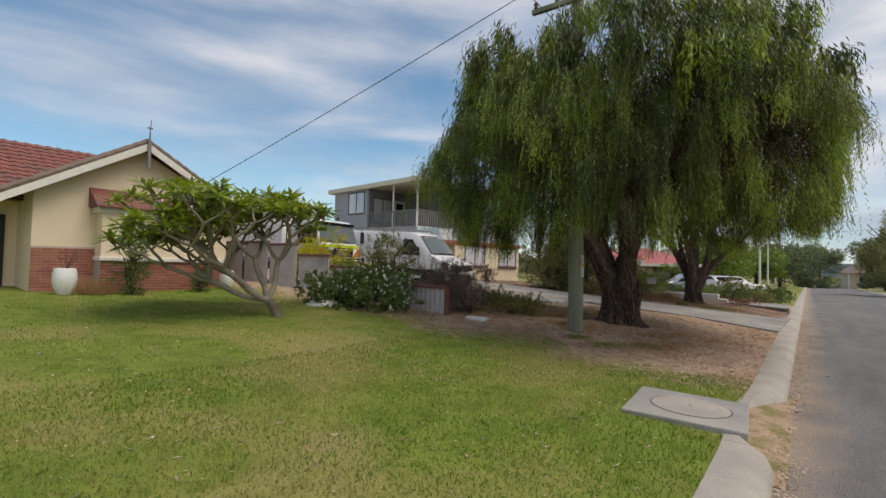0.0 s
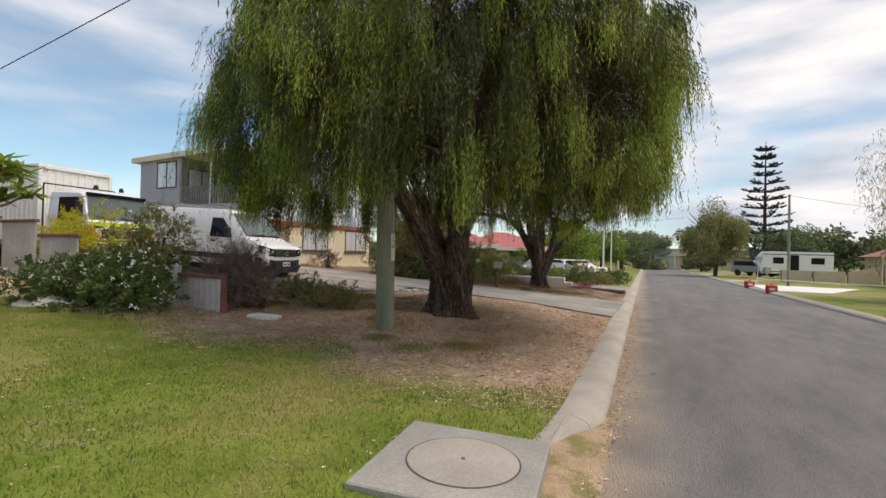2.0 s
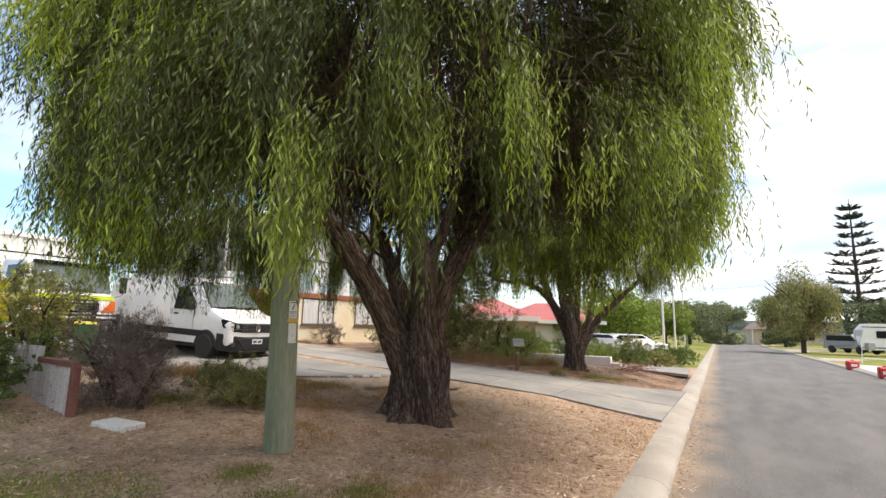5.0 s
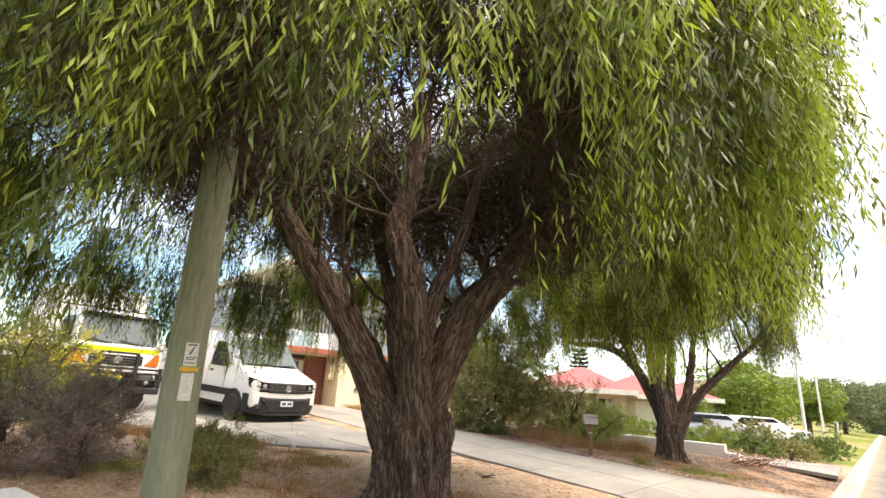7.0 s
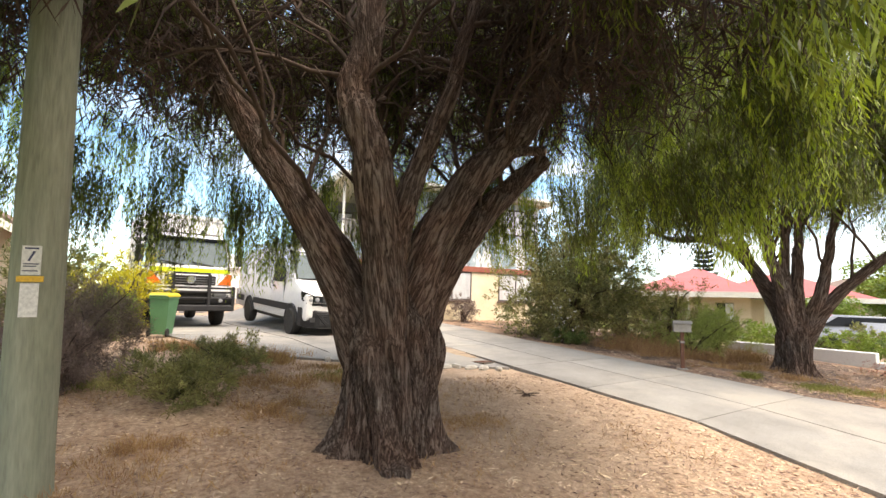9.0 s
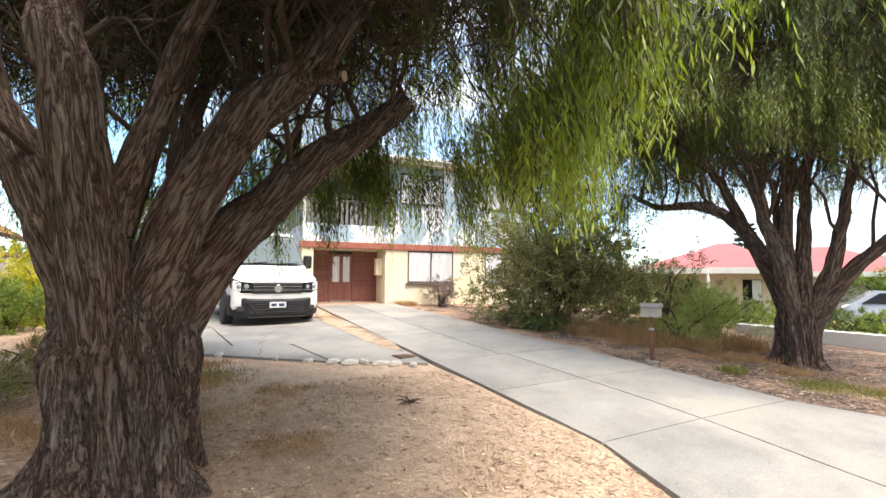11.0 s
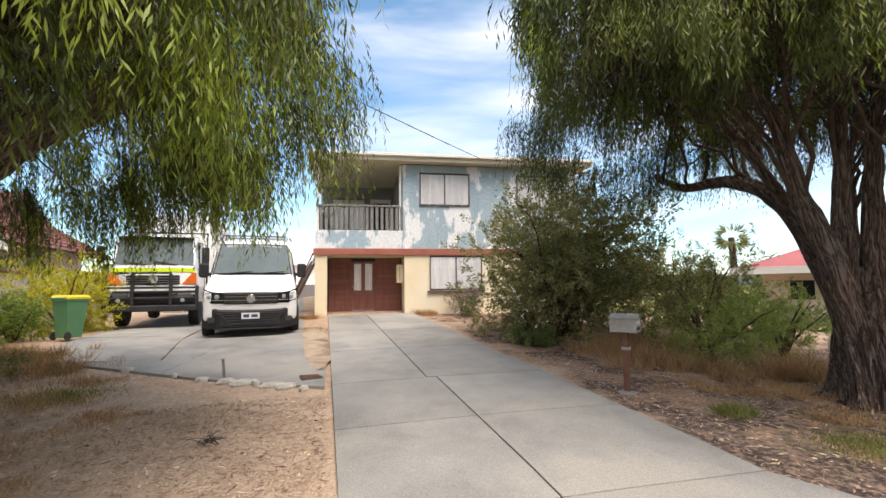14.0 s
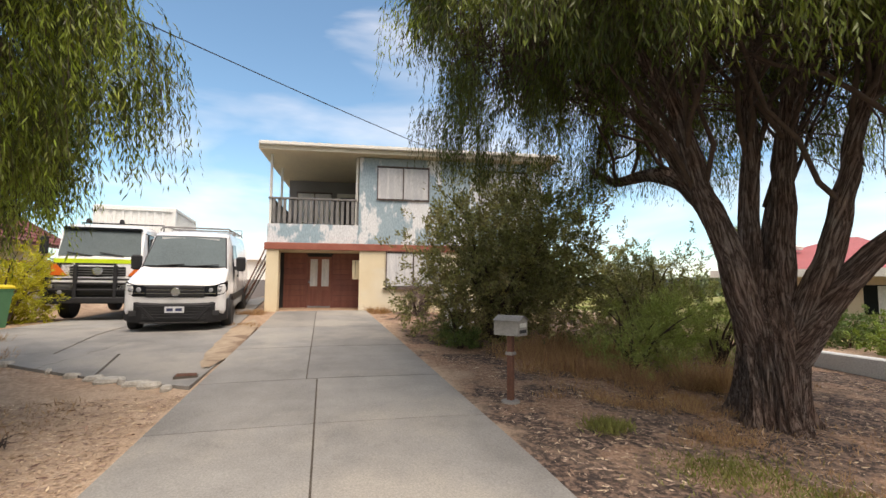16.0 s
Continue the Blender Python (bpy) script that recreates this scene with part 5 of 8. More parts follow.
        wheel(van, pose(xx, 0.955 * sgn, 0.345, -90 * sgn, 0, 0), 0.345, 0.22, "steel")
grille = part("grille", Geo().box(-0.1, 0.030, -0.58, 0.58, 0.80, 1.05, 0.02), M["black_plastic"], van, "black slatted grille")
for zz in (0.885, 0.965):
    part("grille_bar", Geo().box(0.028, 0.042, -0.56, 0.56, zz - 0.005, zz + 0.005), M["chrome"], grille)
for zz in (0.84, 0.925, 1.01):
    part("grille_slot", Geo().box(0.028, 0.034, -0.55, 0.55, zz - 0.012, zz + 0.012), M["dark"], grille)
part("badge", Geo().lathe([(0.095, 0), (0.095, 0.02), (0.082, 0.026), (0.078, 0.012), (0.001, 0.012)], 28, pose(0.04, 0, 0.925, 0, 90, 0)), M["chrome"], grille, "round chrome badge", 30)
part("bonnet_gap", Geo().box(-0.06, 0.004, -0.93, 0.93, 1.052, 1.062), M["dark"], van)
bg_ = Geo()
bprof = [(-1.018, 0.76, 0.30), (-0.88, 0.76, 0.27), (-0.66, 0.69, 0.25), (-0.3, 0.675, 0.245), (0.0, 0.675, 0.245), (0.3, 0.675, 0.245), (0.66, 0.69, 0.25), (0.88, 0.76, 0.27), (1.018, 0.76, 0.30)]
for yy, zt_, zb_ in bprof:
    out_ = 0.055 - 0.42 * max(0.0, abs(yy) - 0.72) ** 1.6 * 4
    bg_.v += [(out_ - 0.25, yy, zb_), (out_ - 0.03, yy, zb_), (out_, yy, zb_ + 0.06), (out_, yy, zt_ - 0.04), (out_ - 0.03, yy, zt_), (out_ - 0.25, yy, zt_)]
bg_.f = [(6 * i + j, 6 * i + 6 + j, 6 * i + 6 + (j + 1) % 6, 6 * i + (j + 1) % 6) for i in range(len(bprof) - 1) for j in range(6)] + [tuple(range(6)), tuple(range(6 * len(bprof) - 1, 6 * len(bprof) - 7, -1))]
bump = part("bumper", bg_, M["black_plastic"], van, "black plastic lower bumper", 30)
part("bumper_lip", Geo().box(-0.1, 0.072, -0.66, 0.66, 0.245, 0.275, 0.008), M["rubber"], bump)
part("intake", Geo().box(0.052, 0.060, -0.62, 0.62, 0.335, 0.62), M["dark"], bump)
for zz in (0.37, 0.43, 0.49, 0.55, 0.60):
    part("bumper_slat", Geo().box(0.055, 0.074, -0.60, 0.60, zz - 0.010, zz + 0.010, 0.003), M["black_plastic"], bump)
for sgn in (1, -1):
    part("bumper_brace", Geo().add([(0.056, 0.36 * sgn, 0.31), (0.056, 0.46 * sgn, 0.31), (0.056, 0.72 * sgn, 0.62), (0.056, 0.62 * sgn, 0.62), (0.078, 0.37 * sgn, 0.32), (0.078, 0.45 * sgn, 0.32), (0.078, 0.71 * sgn, 0.61), (0.078, 0.63 * sgn, 0.61)],
                                    [(4, 5, 6, 7), (0, 1, 5, 4), (1, 2, 6, 5), (2, 3, 7, 6), (3, 0, 4, 7)]), M["black_plastic"], bump)
    part("fog_recess", Geo().box(0.0, 0.036, min(0.74 * sgn, 0.88 * sgn), max(0.74 * sgn, 0.88 * sgn), 0.40, 0.52, 0.01), M["dark"], bump)
np_ = part("number_plate", Geo().box(0.07, 0.083, -0.19, 0.19, 0.475, 0.61, 0.004), M["plate"], van, "white number plate with dark bars")
part("plate_bars", Geo().box(0.083, 0.085, -0.15, -0.03, 0.51, 0.575), M["ink"], np_)
part("plate_bars", Geo().box(0.083, 0.085, 0.02, 0.15, 0.51, 0.575), M["ink"], np_)
rack = part("roof_rack", Geo().tube([(-2.2, 0.75, 2.46), (-5.7, 0.75, 2.46)], 0.02, 6).tube([(-2.2, -0.75, 2.46), (-5.7, -0.75, 2.46)], 0.02, 6), M["rail_grey"], van, "grey roof rack")
for xx in (-2.2, -3.4, -4.5, -5.7):
    part("cross_bar", Geo().tube([(xx, -0.82, 2.36), (xx, -0.78, 2.45), (xx, 0.78, 2.45), (xx, 0.82, 2.36)], 0.022, 6), M["rail_grey"], rack)
part("load_stop", Geo().tube([(-5.7, 0.55, 2.46), (-5.7, 0.55, 2.62), (-5.7, 0.8, 2.62), (-5.7, 0.8, 2.46)], 0.015, 5), M["rail_grey"], rack)
part("underside", Geo().box(-5.7, -0.2, -0.85, 0.85, 0.30, 0.45), M["dark"], van)


# ---- utility pole and wires ----
PXY = (-4.57, 10.68)
pz = gz(*PXY)
pole = thing("utility_pole", "round green-grey treated timber utility pole", "utility pole", pose(PXY[0], PXY[1], pz, 1.7, 0, 0))
part("shaft", Geo().tube([(0, 0, -0.1), (0, 0, 0.3), (0, 0, 3), (0, 0, 6), (0, 0, 9.6)], [0.185, 0.175, 0.16, 0.148, 0.13], 24), M["pole"], pole, "", 50)
arm = part("cross_arm", Geo().box(-1.1, 1.1, -0.06, 0.06, 7.72, 7.84, 0.01, pose(0, -0.17, 0)), M["pole"], pole)
for i in (-1.0, -0.45, 0.45, 1.0):
    part("insulator", Geo().lathe([(0.03, 8.68), (0.06, 8.72), (0.035, 8.76), (0.06, 8.80), (0.03, 8.86), (0.001, 8.88)], 12, pose(i, -0.17, -0.84)), M["rust_post"], arm)
sa = radians(-8)
sm = pose(0.172 * math.cos(sa), 0.172 * math.sin(sa), 0, 0, 0, -8)
sg = part("sign", Geo().box(0, 0.006, -0.056, 0.056, 1.59, 1.80, 0, sm), M["sign_white"], pole, "white warning plate")
for b0, b1, q0, q1 in ((-0.04, 0.04, 1.775, 1.787), (-0.045, 0.045, 1.665, 1.673), (-0.045, 0.03, 1.648, 1.656), (-0.045, 0.04, 1.615, 1.623)):
    part("print_bar", Geo().box(0.006, 0.008, b0, b1, q0, q1, 0, sm), M["ink"], sg)
part("print_mark", Geo().prism([(-0.022, 1.69), (-0.008, 1.69), (0.024, 1.76), (0.008, 1.76)], 0.006, 0.008, "x", sm), M["ink"], sg)
part("yellow_tag", Geo().box(0, 0.012, -0.078, 0.078, 1.54, 1.582, 0.003, sm), M["sign_yellow"], pole, "yellow tag strip")
part("lower_plate", Geo().box(0, 0.006, -0.054, 0.054, 1.29, 1.53, 0, sm), M["sign_white"], pole, "blank white plate")


def cable(a, b, sag, name="overhead_wire", label="thin black overhead wire"):
    a, b = Vector(a), Vector(b)
    pts = [a.lerp(b, i / 20) - Vector((0, 0, sag * 4 * (i / 20) * (1 - i / 20))) for i in range(21)]
    tagged(link(name, Geo().tube(pts, 0.011, 5), M["wire"]), label, "wire")


lean = math.tan(radians(1.7))
cable((PXY[0], PXY[1] - 6.5 * lean, pz + 6.5), (-15.1, 23.1, 5.91), 0.14)
cable((PXY[0], PXY[1] - 8.7 * lean, pz + 8.75), (-17.8, 7.9, 4.3), 0.06)
for i in (-1.0, 0.45):
    cable((PXY[0] + i, PXY[1] - 0.17 - 8.0 * lean, pz + 8.02), (-4.2 + i, 62, 8.0), 0.7)
    cable((PXY[0] + i, PXY[1] - 0.17 - 8.0 * lean, pz + 8.02), (-3.5 + i, -38, 8.4), 0.7)

# ---- letterbox ----
lb = thing("letterbox", "small grey metal letterbox on a brown post", "letterbox", pose(-5.8, 21.4, gz(-5.8, 21.4), 0, 0, 38))
part("post", Geo().box(-0.035, 0.035, -0.035, 0.035, -0.1, 0.80, 0.006), M["rust_post"], lb, "brown timber post")
part("collar", Geo().box(-0.05, 0.05, -0.05, 0.05, 0.56, 0.60, 0.005), M["zinc"], lb)
bx = part("box", Geo().prism([(-0.11, 0.80), (0.11, 0.80), (0.11, 0.98), (0.0, 1.03), (-0.11, 0.98)], -0.17, 0.17, "x"), M["zinc"], lb, "weathered grey sheet metal box")
part("roof_flap", Geo().add([(-0.18, -0.13, 0.978), (0.195, -0.13, 0.978), (0.195, 0, 1.04), (-0.18, 0, 1.04), (0.195, 0.13, 0.978), (-0.18, 0.13, 0.978)], [(0, 1, 2, 3), (3, 2, 4, 5)]), M["zinc"], bx)
part("slot", Geo().box(0.17, 0.174, -0.08, 0.08, 0.83, 0.87), M["dark"], bx)
part("number_bar", Geo().box(0.17, 0.174, -0.08, 0.08, 0.90, 0.95), M["sign_white"], bx)
part("footing", Geo().lathe([(0.12, -0.03), (0.11, 0.02), (0.03, 0.03)], 14), M["concrete"], lb)

# ---- wheelie bin ----
bn_ = thing("wheelie_bin", "green wheelie bin with a yellow lid", "bin", pose(-13.0, 12.1, gz(-13, 12.1) + 0.03, 0, 0, 62))
bn_.scale = (0.74, 0.70, 0.93)
part("tub", loft([[(sx * w, sy * d, z) for sx, sy in ((1, 1), (-1, 1), (-1, -1), (1, -1))] for w, d, z in ((0.22, 0.25, 0.05), (0.29, 0.35, 0.92), (0.31, 0.37, 0.93), (0.31, 0.37, 0.98))]), M["green_bin"], bn_)
part("rib", Geo().box(-0.3, 0.3, 0.34, 0.365, 0.80, 0.90, 0.01), M["green_bin"], bn_)
part("lid", loft([[(sx * w, sy * d + o, z) for sx, sy in ((1, 1), (-1, 1), (-1, -1), (1, -1))] for w, d, o, z in ((0.325, 0.39, 0.01, 0.98), (0.325, 0.39, 0.01, 1.02), (0.27, 0.32, 0, 1.075))]), M["yellow_lid"], bn_, "yellow hinged lid")
part("grip", Geo().tube([(-0.25, -0.40, 1.0), (-0.25, -0.47, 1.0), (0.25, -0.47, 1.0), (0.25, -0.40, 1.0)], 0.018, 6), M["green_bin"], bn_)
for sx in (-1, 1):
    part("wheel", Geo().lathe([(0.1, -0.03), (0.1, 0.03)], 18, pose(0.27 * sx, -0.28, 0.10, 0, 90, 0)), M["rubber"], bn_)

# ---- fire truck with a container on its tray ----
TXF = -15.9
tz = gz(-16.5, 13.2) + 0.03
truck = thing("truck", "white tilt-cab truck with black bull bar and yellow-green stripe", "truck", pose(TXF, 12.95, tz, 0, 0.4, 4))


def cab_ring(x, hw, zb, zt, r=0.12):
    half = [(hw, zb), (hw, zb + 0.8), (hw - 0.02, zt - 0.9), (hw - 0.10, zt - r), (hw - 0.10 - r, zt)]
    return [(x, y, z) for y, z in half] + [(x, 0, zt + 0.03)] + [(x, -y, z) for y, z in reversed(half)]


part("cab", loft([cab_ring(0.0, 1.08, 0.95, 1.55), cab_ring(-0.03, 1.12, 0.75, 1.75), cab_ring(-0.10, 1.14, 0.72, 1.80), cab_ring(-0.34, 1.14, 0.72, 2.62), cab_ring(-0.50, 1.14, 0.72, 2.74), cab_ring(-1.7, 1.14, 0.72, 2.80), cab_ring(-1.9, 1.12, 0.75, 2.76)]), M["white_metal"], truck, "white cab", 35)
tw = part("windscreen", screen(-0.085, 1.83, 1.02, -0.295, 2.56, 0.95, 0.012), M["auto_glass"], truck, "wide windscreen", 40)
for ya, yb in ((0.6, 0.0), (-0.2, -0.8)):
    part("wiper", Geo().tube([(-0.05, ya, 1.82), (-0.06, yb, 1.92)], 0.016, 5), M["black_plastic"], tw)
part("sun_visor", Geo().box(-0.36, -0.22, -0.98, 0.98, 2.56, 2.66, 0.02), M["auto_glass_dark"], truck)
part("stripe", Geo().box(-0.05, 0.008, -1.07, 1.07, 1.61, 1.73), M["hivis"], truck, "fluorescent yellow-green stripe")
gr = part("grille", Geo().box(-0.05, 0.035, -0.68, 0.68, 1.25, 1.52, 0.02), M["black_plastic"], truck, "black grille")
for zz in (1.3, 1.37, 1.44):
    part("grille_bar", Geo().box(0.03, 0.05, -0.66, 0.66, zz - 0.012, zz + 0.012), M["steel"], gr)
part("badge", Geo().lathe([(0.13, 0), (0.13, 0.02), (0.10, 0.03), (0.10, 0.01), (0.001, 0.01)], 20, pose(0.05, 0, 1.4, 0, 90, 0)), M["chrome"], gr)
part("front_bumper", Geo().box(-0.35, 0.08, -1.15, 1.15, 0.60, 0.90, 0.04), M["black_plastic"], truck, "black steel bumper")
part("skirt_panel", Geo().box(-0.05, 0.02, -1.09, 1.09, 1.02, 1.22, 0.02), M["white_metal"], truck)
part("seat_back", Geo().box(-1.3, -1.2, 0.15, 0.75, 1.8, 2.35, 0.04), M["window_grey"], truck)
for sg_ in (-1, 1):
    pq = [(0.74 * sg_, 1.26), (1.12 * sg_, 1.26), (1.11 * sg_, 1.58), (1.00 * sg_, 1.58)]
    part("indicator", Geo().prism(pq if sg_ > 0 else pq[::-1], -0.08, 0.03, "x"), M["orange"], truck, "orange corner lamp")
    hd = part("headlamp", Geo().box(0.0, 0.10, min(0.62 * sg_, 1.0 * sg_), max(0.62 * sg_, 1.0 * sg_), 0.86, 1.06, 0.03), M["lamp_glass"], truck, "round-cornered headlamp")
    mi = part("mirror", Geo().box(-0.12, -0.02, min(1.24 * sg_, 1.44 * sg_), max(1.24 * sg_, 1.44 * sg_), 1.85, 2.35, 0.03), M["black_plastic"], truck)
    part("mirror_arm", Geo().tube([(-0.2, 1.1 * sg_, 2.5), (-0.08, 1.34 * sg_, 2.42), (-0.08, 1.34 * sg_, 1.78), (-0.2, 1.12 * sg_, 1.7)], 0.015, 5), M["black_plastic"], mi)
    q = [(-0.42, 1.135 * sg_, 1.75), (-1.35, 1.135 * sg_, 1.75), (-1.35, 1.09 * sg_, 2.50), (-0.52, 1.09 * sg_, 2.50)]
    plate_on(q if sg_ < 0 else q[::-1], 0.02, M["auto_glass_dark"], truck, "side_window")
    for xx in (-0.95, -5.0):
        wheel(truck, pose(xx, 0.98 * sg_, 0.47, -90 * sg_, 0, 0), 0.47, 0.28, "steel")
bb = part("bull_bar", Geo().box(0.12, 0.24, -1.20, 1.20, 0.48, 0.66, 0.03), M["black_plastic"], truck, "black steel bull bar")
part("winch_plate", Geo().box(0.09, 0.13, -0.45, 0.45, 0.70, 1.02, 0.02), M["rubber"], bb)
for zz, w in ((0.86, 1.18), (1.04, 1.18), (1.16, 1.18)):
    part("tube_bar", Geo().tube([(0.05, -w, zz), (0.2, -w + 0.08, zz), (0.2, w - 0.08, zz), (0.05, w, zz)], 0.032, 8), M["black_plastic"], bb)
for yy in (-1.16, -0.48, 0.48, 1.16):
    part("upright", Geo().box(0.14, 0.23, yy - 0.045, yy + 0.045, 0.5, 1.56 if abs(yy) < 1 else 1.22, 0.01), M["black_plastic"], bb)
part("hoop", Geo().tube([(0.19, -0.48, 1.1), (0.19, -0.48, 1.58), (0.19, 0.48, 1.58), (0.19, 0.48, 1.1)], 0.035, 8), M["black_plastic"], bb)
for yy in (-0.8, 0.8):
    part("spot_lamp", Geo().lathe([(0.05, 0), (0.06, 0.04), (0.001, 0.05)], 12, pose(0.22, yy, 0.80, 0, 90, 0)), M["lamp_glass"], bb)
for yy in (-0.5, 0.35):
    part("beacon", Geo().lathe([(0.07, 2.80), (0.07, 2.86), (0.05, 2.93), (0.001, 2.95)], 12, pose(-0.6, yy, 0)), M["black_plastic"], truck)
part("chassis", Geo().box(-8.3, -0.3, -0.45, 0.45, 0.62, 0.95), M["black_plastic"], truck)
part("tray", Geo().box(-8.4, -2.15, -1.22, 1.22, 0.95, 1.12), M["steel"], truck)
part("head_rack", Geo().tube([(-2.05, -1.15, 1.1), (-2.05, -1.15, 2.95), (-2.05, 1.15, 2.95), (-2.05, 1.15, 1.1)], 0.03, 6), M["black_plastic"], truck)

cont = thing("shipping_container", "white corrugated steel container carried on the truck tray", "container", pose(TXF - 2.5, 12.95, tz + 1.14, 0, 0.4, 4))
cw, ch, cl = 1.22, 2.5, 3.9


def corrugated(length, height, depth, pitch):
    g = Geo()
    n = int(length / pitch)
    pts = []
    for i in range(n):
        a = i * pitch
        pts += [(a, 0), (a + pitch * 0.3, 0), (a + pitch * 0.42, depth), (a + pitch * 0.86, depth)]
    pts.append((length, 0))
    for i, (a, d) in enumerate(pts):
        g.v += [(a, d, 0), (a, d, height)]
    g.f = [(2 * i, 2 * i + 2, 2 * i + 3, 2 * i + 1) for i in range(len(pts) - 1)]
    return g


def panel(mm, length):
    g = corrugated(length, ch - 0.2, 0.035, 0.24)
    g2 = Geo()
    g2.add(g.v, g.f, mm)
    part("corrugated_panel", g2, M["white_box"], cont)


panel(pose(-cl + 0.08, -cw + 0.03, 0.1), cl - 0.16)
panel(pose(-0.04, -cw + 0.08, 0.1, 0, 0, 90), 2 * cw - 0.16)
panel(pose(-0.08, cw - 0.03, 0.1, 0, 0, 180), cl - 0.16)
part("end_wall", Geo().box(-cl, -cl + 0.06, -cw + 0.08, cw - 0.08, 0.1, ch - 0.1), M["white_box"], cont)
part("roof_panel", Geo().box(-cl, -0.01, -cw + 0.02, cw - 0.02, ch - 0.05, ch - 0.02), M["white_box"], cont)
part("base", Geo().box(-cl, 0, -cw, cw, 0, 0.12), M["white_box"], cont)
for sx in (-cl + 0.06, -0.06):
    for sy in (-cw + 0.06, cw - 0.06):
        part("corner_post", Geo().box(sx - 0.06, sx + 0.06, sy - 0.06, sy + 0.06, 0.02, ch, 0.01), M["white_box"], cont)
for sy in (-cw + 0.05, cw - 0.05):
    part("top_rail", Geo().box(-cl + 0.1, -0.1, sy - 0.045, sy + 0.045, ch - 0.1, ch, 0.01), M["white_box"], cont)
part("header", Geo().box(-0.1, 0, -cw + 0.1, cw - 0.1, ch - 0.14, ch, 0.01), M["white_box"], cont)


# ---- shrubs ----
def bush(name, label, x, y, r, h, leaves, leaf, mat_leaf, seed, up=0.3, category="shrub", stems=10, lumps=16, hollow=0.45, flowers=0, z=None, spike=0.25):
    rg, rnd = np.random.default_rng(seed), random.Random(seed)
    z0 = gz(x, y) if z is None else z
    b = thing(name, label, category, pose(x, y, z0))
    rx, ry = r
    g = Geo()
    ends = []
    for i in range(stems):
        a, q = rnd.uniform(0, 6.28), rnd.uniform(0.3, 0.85)
        e = Vector((math.cos(a) * rx * q, math.sin(a) * ry * q, h * rnd.uniform(0.4, 0.9)))
        p, rr = limb((rnd.gauss(0, 0.06 * rx), rnd.gauss(0, 0.06 * ry), -0.05), e, 0.014 + 0.014 * h, 0.006, 0.15 * h, rnd.randint(0, 999), 6)
        g.tube(p, rr, 5, False)
    part("stem", g, M["twig"], b, "", 60)
    lc = []
    for i in range(lumps):
        a, q = rnd.uniform(0, 6.28), math.sqrt(rnd.random()) * 0.72
        lc.append((math.cos(a) * rx * q, math.sin(a) * ry * q, h * (rnd.uniform(0.16, 0.84 - 0.24 * q)), rnd.uniform(0.26, 0.42)))
    lc = np.array(lc)
    pick = rg.integers(0, lumps, leaves)
    d = unit(rg.normal(0, 1, (leaves, 3)))
    rad = rg.uniform(hollow, 1.0, leaves) ** 0.6 * (1 + spike * rg.normal(0, 0.5, leaves) ** 2)
    R = np.stack([lc[pick, 3] * rx, lc[pick, 3] * ry, lc[pick, 3] * h], 1)
    pos = lc[pick, :3] + d * R * rad[:, None]
    pos[:, 2] = np.abs(pos[:, 2]) * 0.97 + 0.02
    # leaves sit along short sprigs that point outwards and up
    per = 30
    first = (np.arange(leaves) // per) * per
    axis = unit(d + rg.normal(0, 0.45, (leaves, 3)) + (0, 0, up))[first]
    reach = min(0.30, 0.06 + 0.09 * h)
    pos = pos[first] + axis * (reach * rg.random((leaves, 1))) + rg.normal(0, 0.018 + 0.006 * h, (leaves, 3))
    pos[:, 2] = np.maximum(pos[:, 2], 0.02)
    way = unit(axis * 0.9 + rg.normal(0, 0.55, (leaves, 3)))
    sd = unit(np.cross(way, rg.normal(0, 1, (leaves, 3))))
    cloud("foliage", pos, way, sd, rg.uniform(0.6, 1.3, leaves) * leaf[0], rg.uniform(0.7, 1.2, leaves) * leaf[1], mat_leaf, b)
    if flowers:
        pk = rg.integers(0, lumps, flowers)
        d = unit(rg.normal(0, 1, (flowers, 3)) + (0.6, -0.5, 0.5))
        R = np.stack([lc[pk, 3] * rx, lc[pk, 3] * ry, lc[pk, 3] * h], 1)
        ctr = lc[pk, :3] + d * R * 1.06
        ctr[:, 2] = np.abs(ctr[:, 2]) + 0.05
        pp = np.repeat(ctr, 6, 0) + rg.normal(0, 0.018, (flowers * 6, 3))
        ww = unit(rg.normal(0, 1, pp.shape) + np.repeat(d, 6, 0))
        cloud("blossom", pp, ww, unit(np.cross(ww, rg.normal(0, 1, pp.shape))), 0.045, 0.035, M["white_petal"], b, "small white flower heads")
    return b


bush("flowering_shrub", "rounded green shrub dotted with small white flowers", -10.1, 8.7, (2.0, 1.2), 1.05, 23000, (0.08, 0.037), M["shrub_leaf"], 3, flowers=170, lumps=26)
bush("flowering_shrub", "tall wispy olive shrub behind the flowering one", -10.4, 10.15, (0.9, 0.8), 1.9, 7000, (0.11, 0.022), M["olive_leaf"], 5, up=0.5, lumps=20, flowers=30)
bush("dry_shrub", "dense dry purple-brown twiggy shrub", -8.6, 10.7, (1.15, 0.95), 1.35, 24000, (0.09, 0.008), M["purple_twig"], 6, up=0.7, lumps=22)
bush("dry_shrub", "smaller dry purple-brown shrub by the fence end", -7.6, 10.6, (0.6, 0.55), 0.95, 9000, (0.08, 0.008), M["purple_twig"], 7, up=0.7)
bush("low_heath", "low spreading olive-green heath shrub", -7.0, 11.85, (0.95, 0.85), 0.55, 13000, (0.07, 0.012), M["olive_leaf"], 8, up=0.7)
bush("low_heath", "low green ground-hugging shrub on the dry verge", -8.4, 12.6, (0.9, 0.8), 0.5, 9000, (0.07, 0.012), M["olive_leaf"], 9, up=0.6)
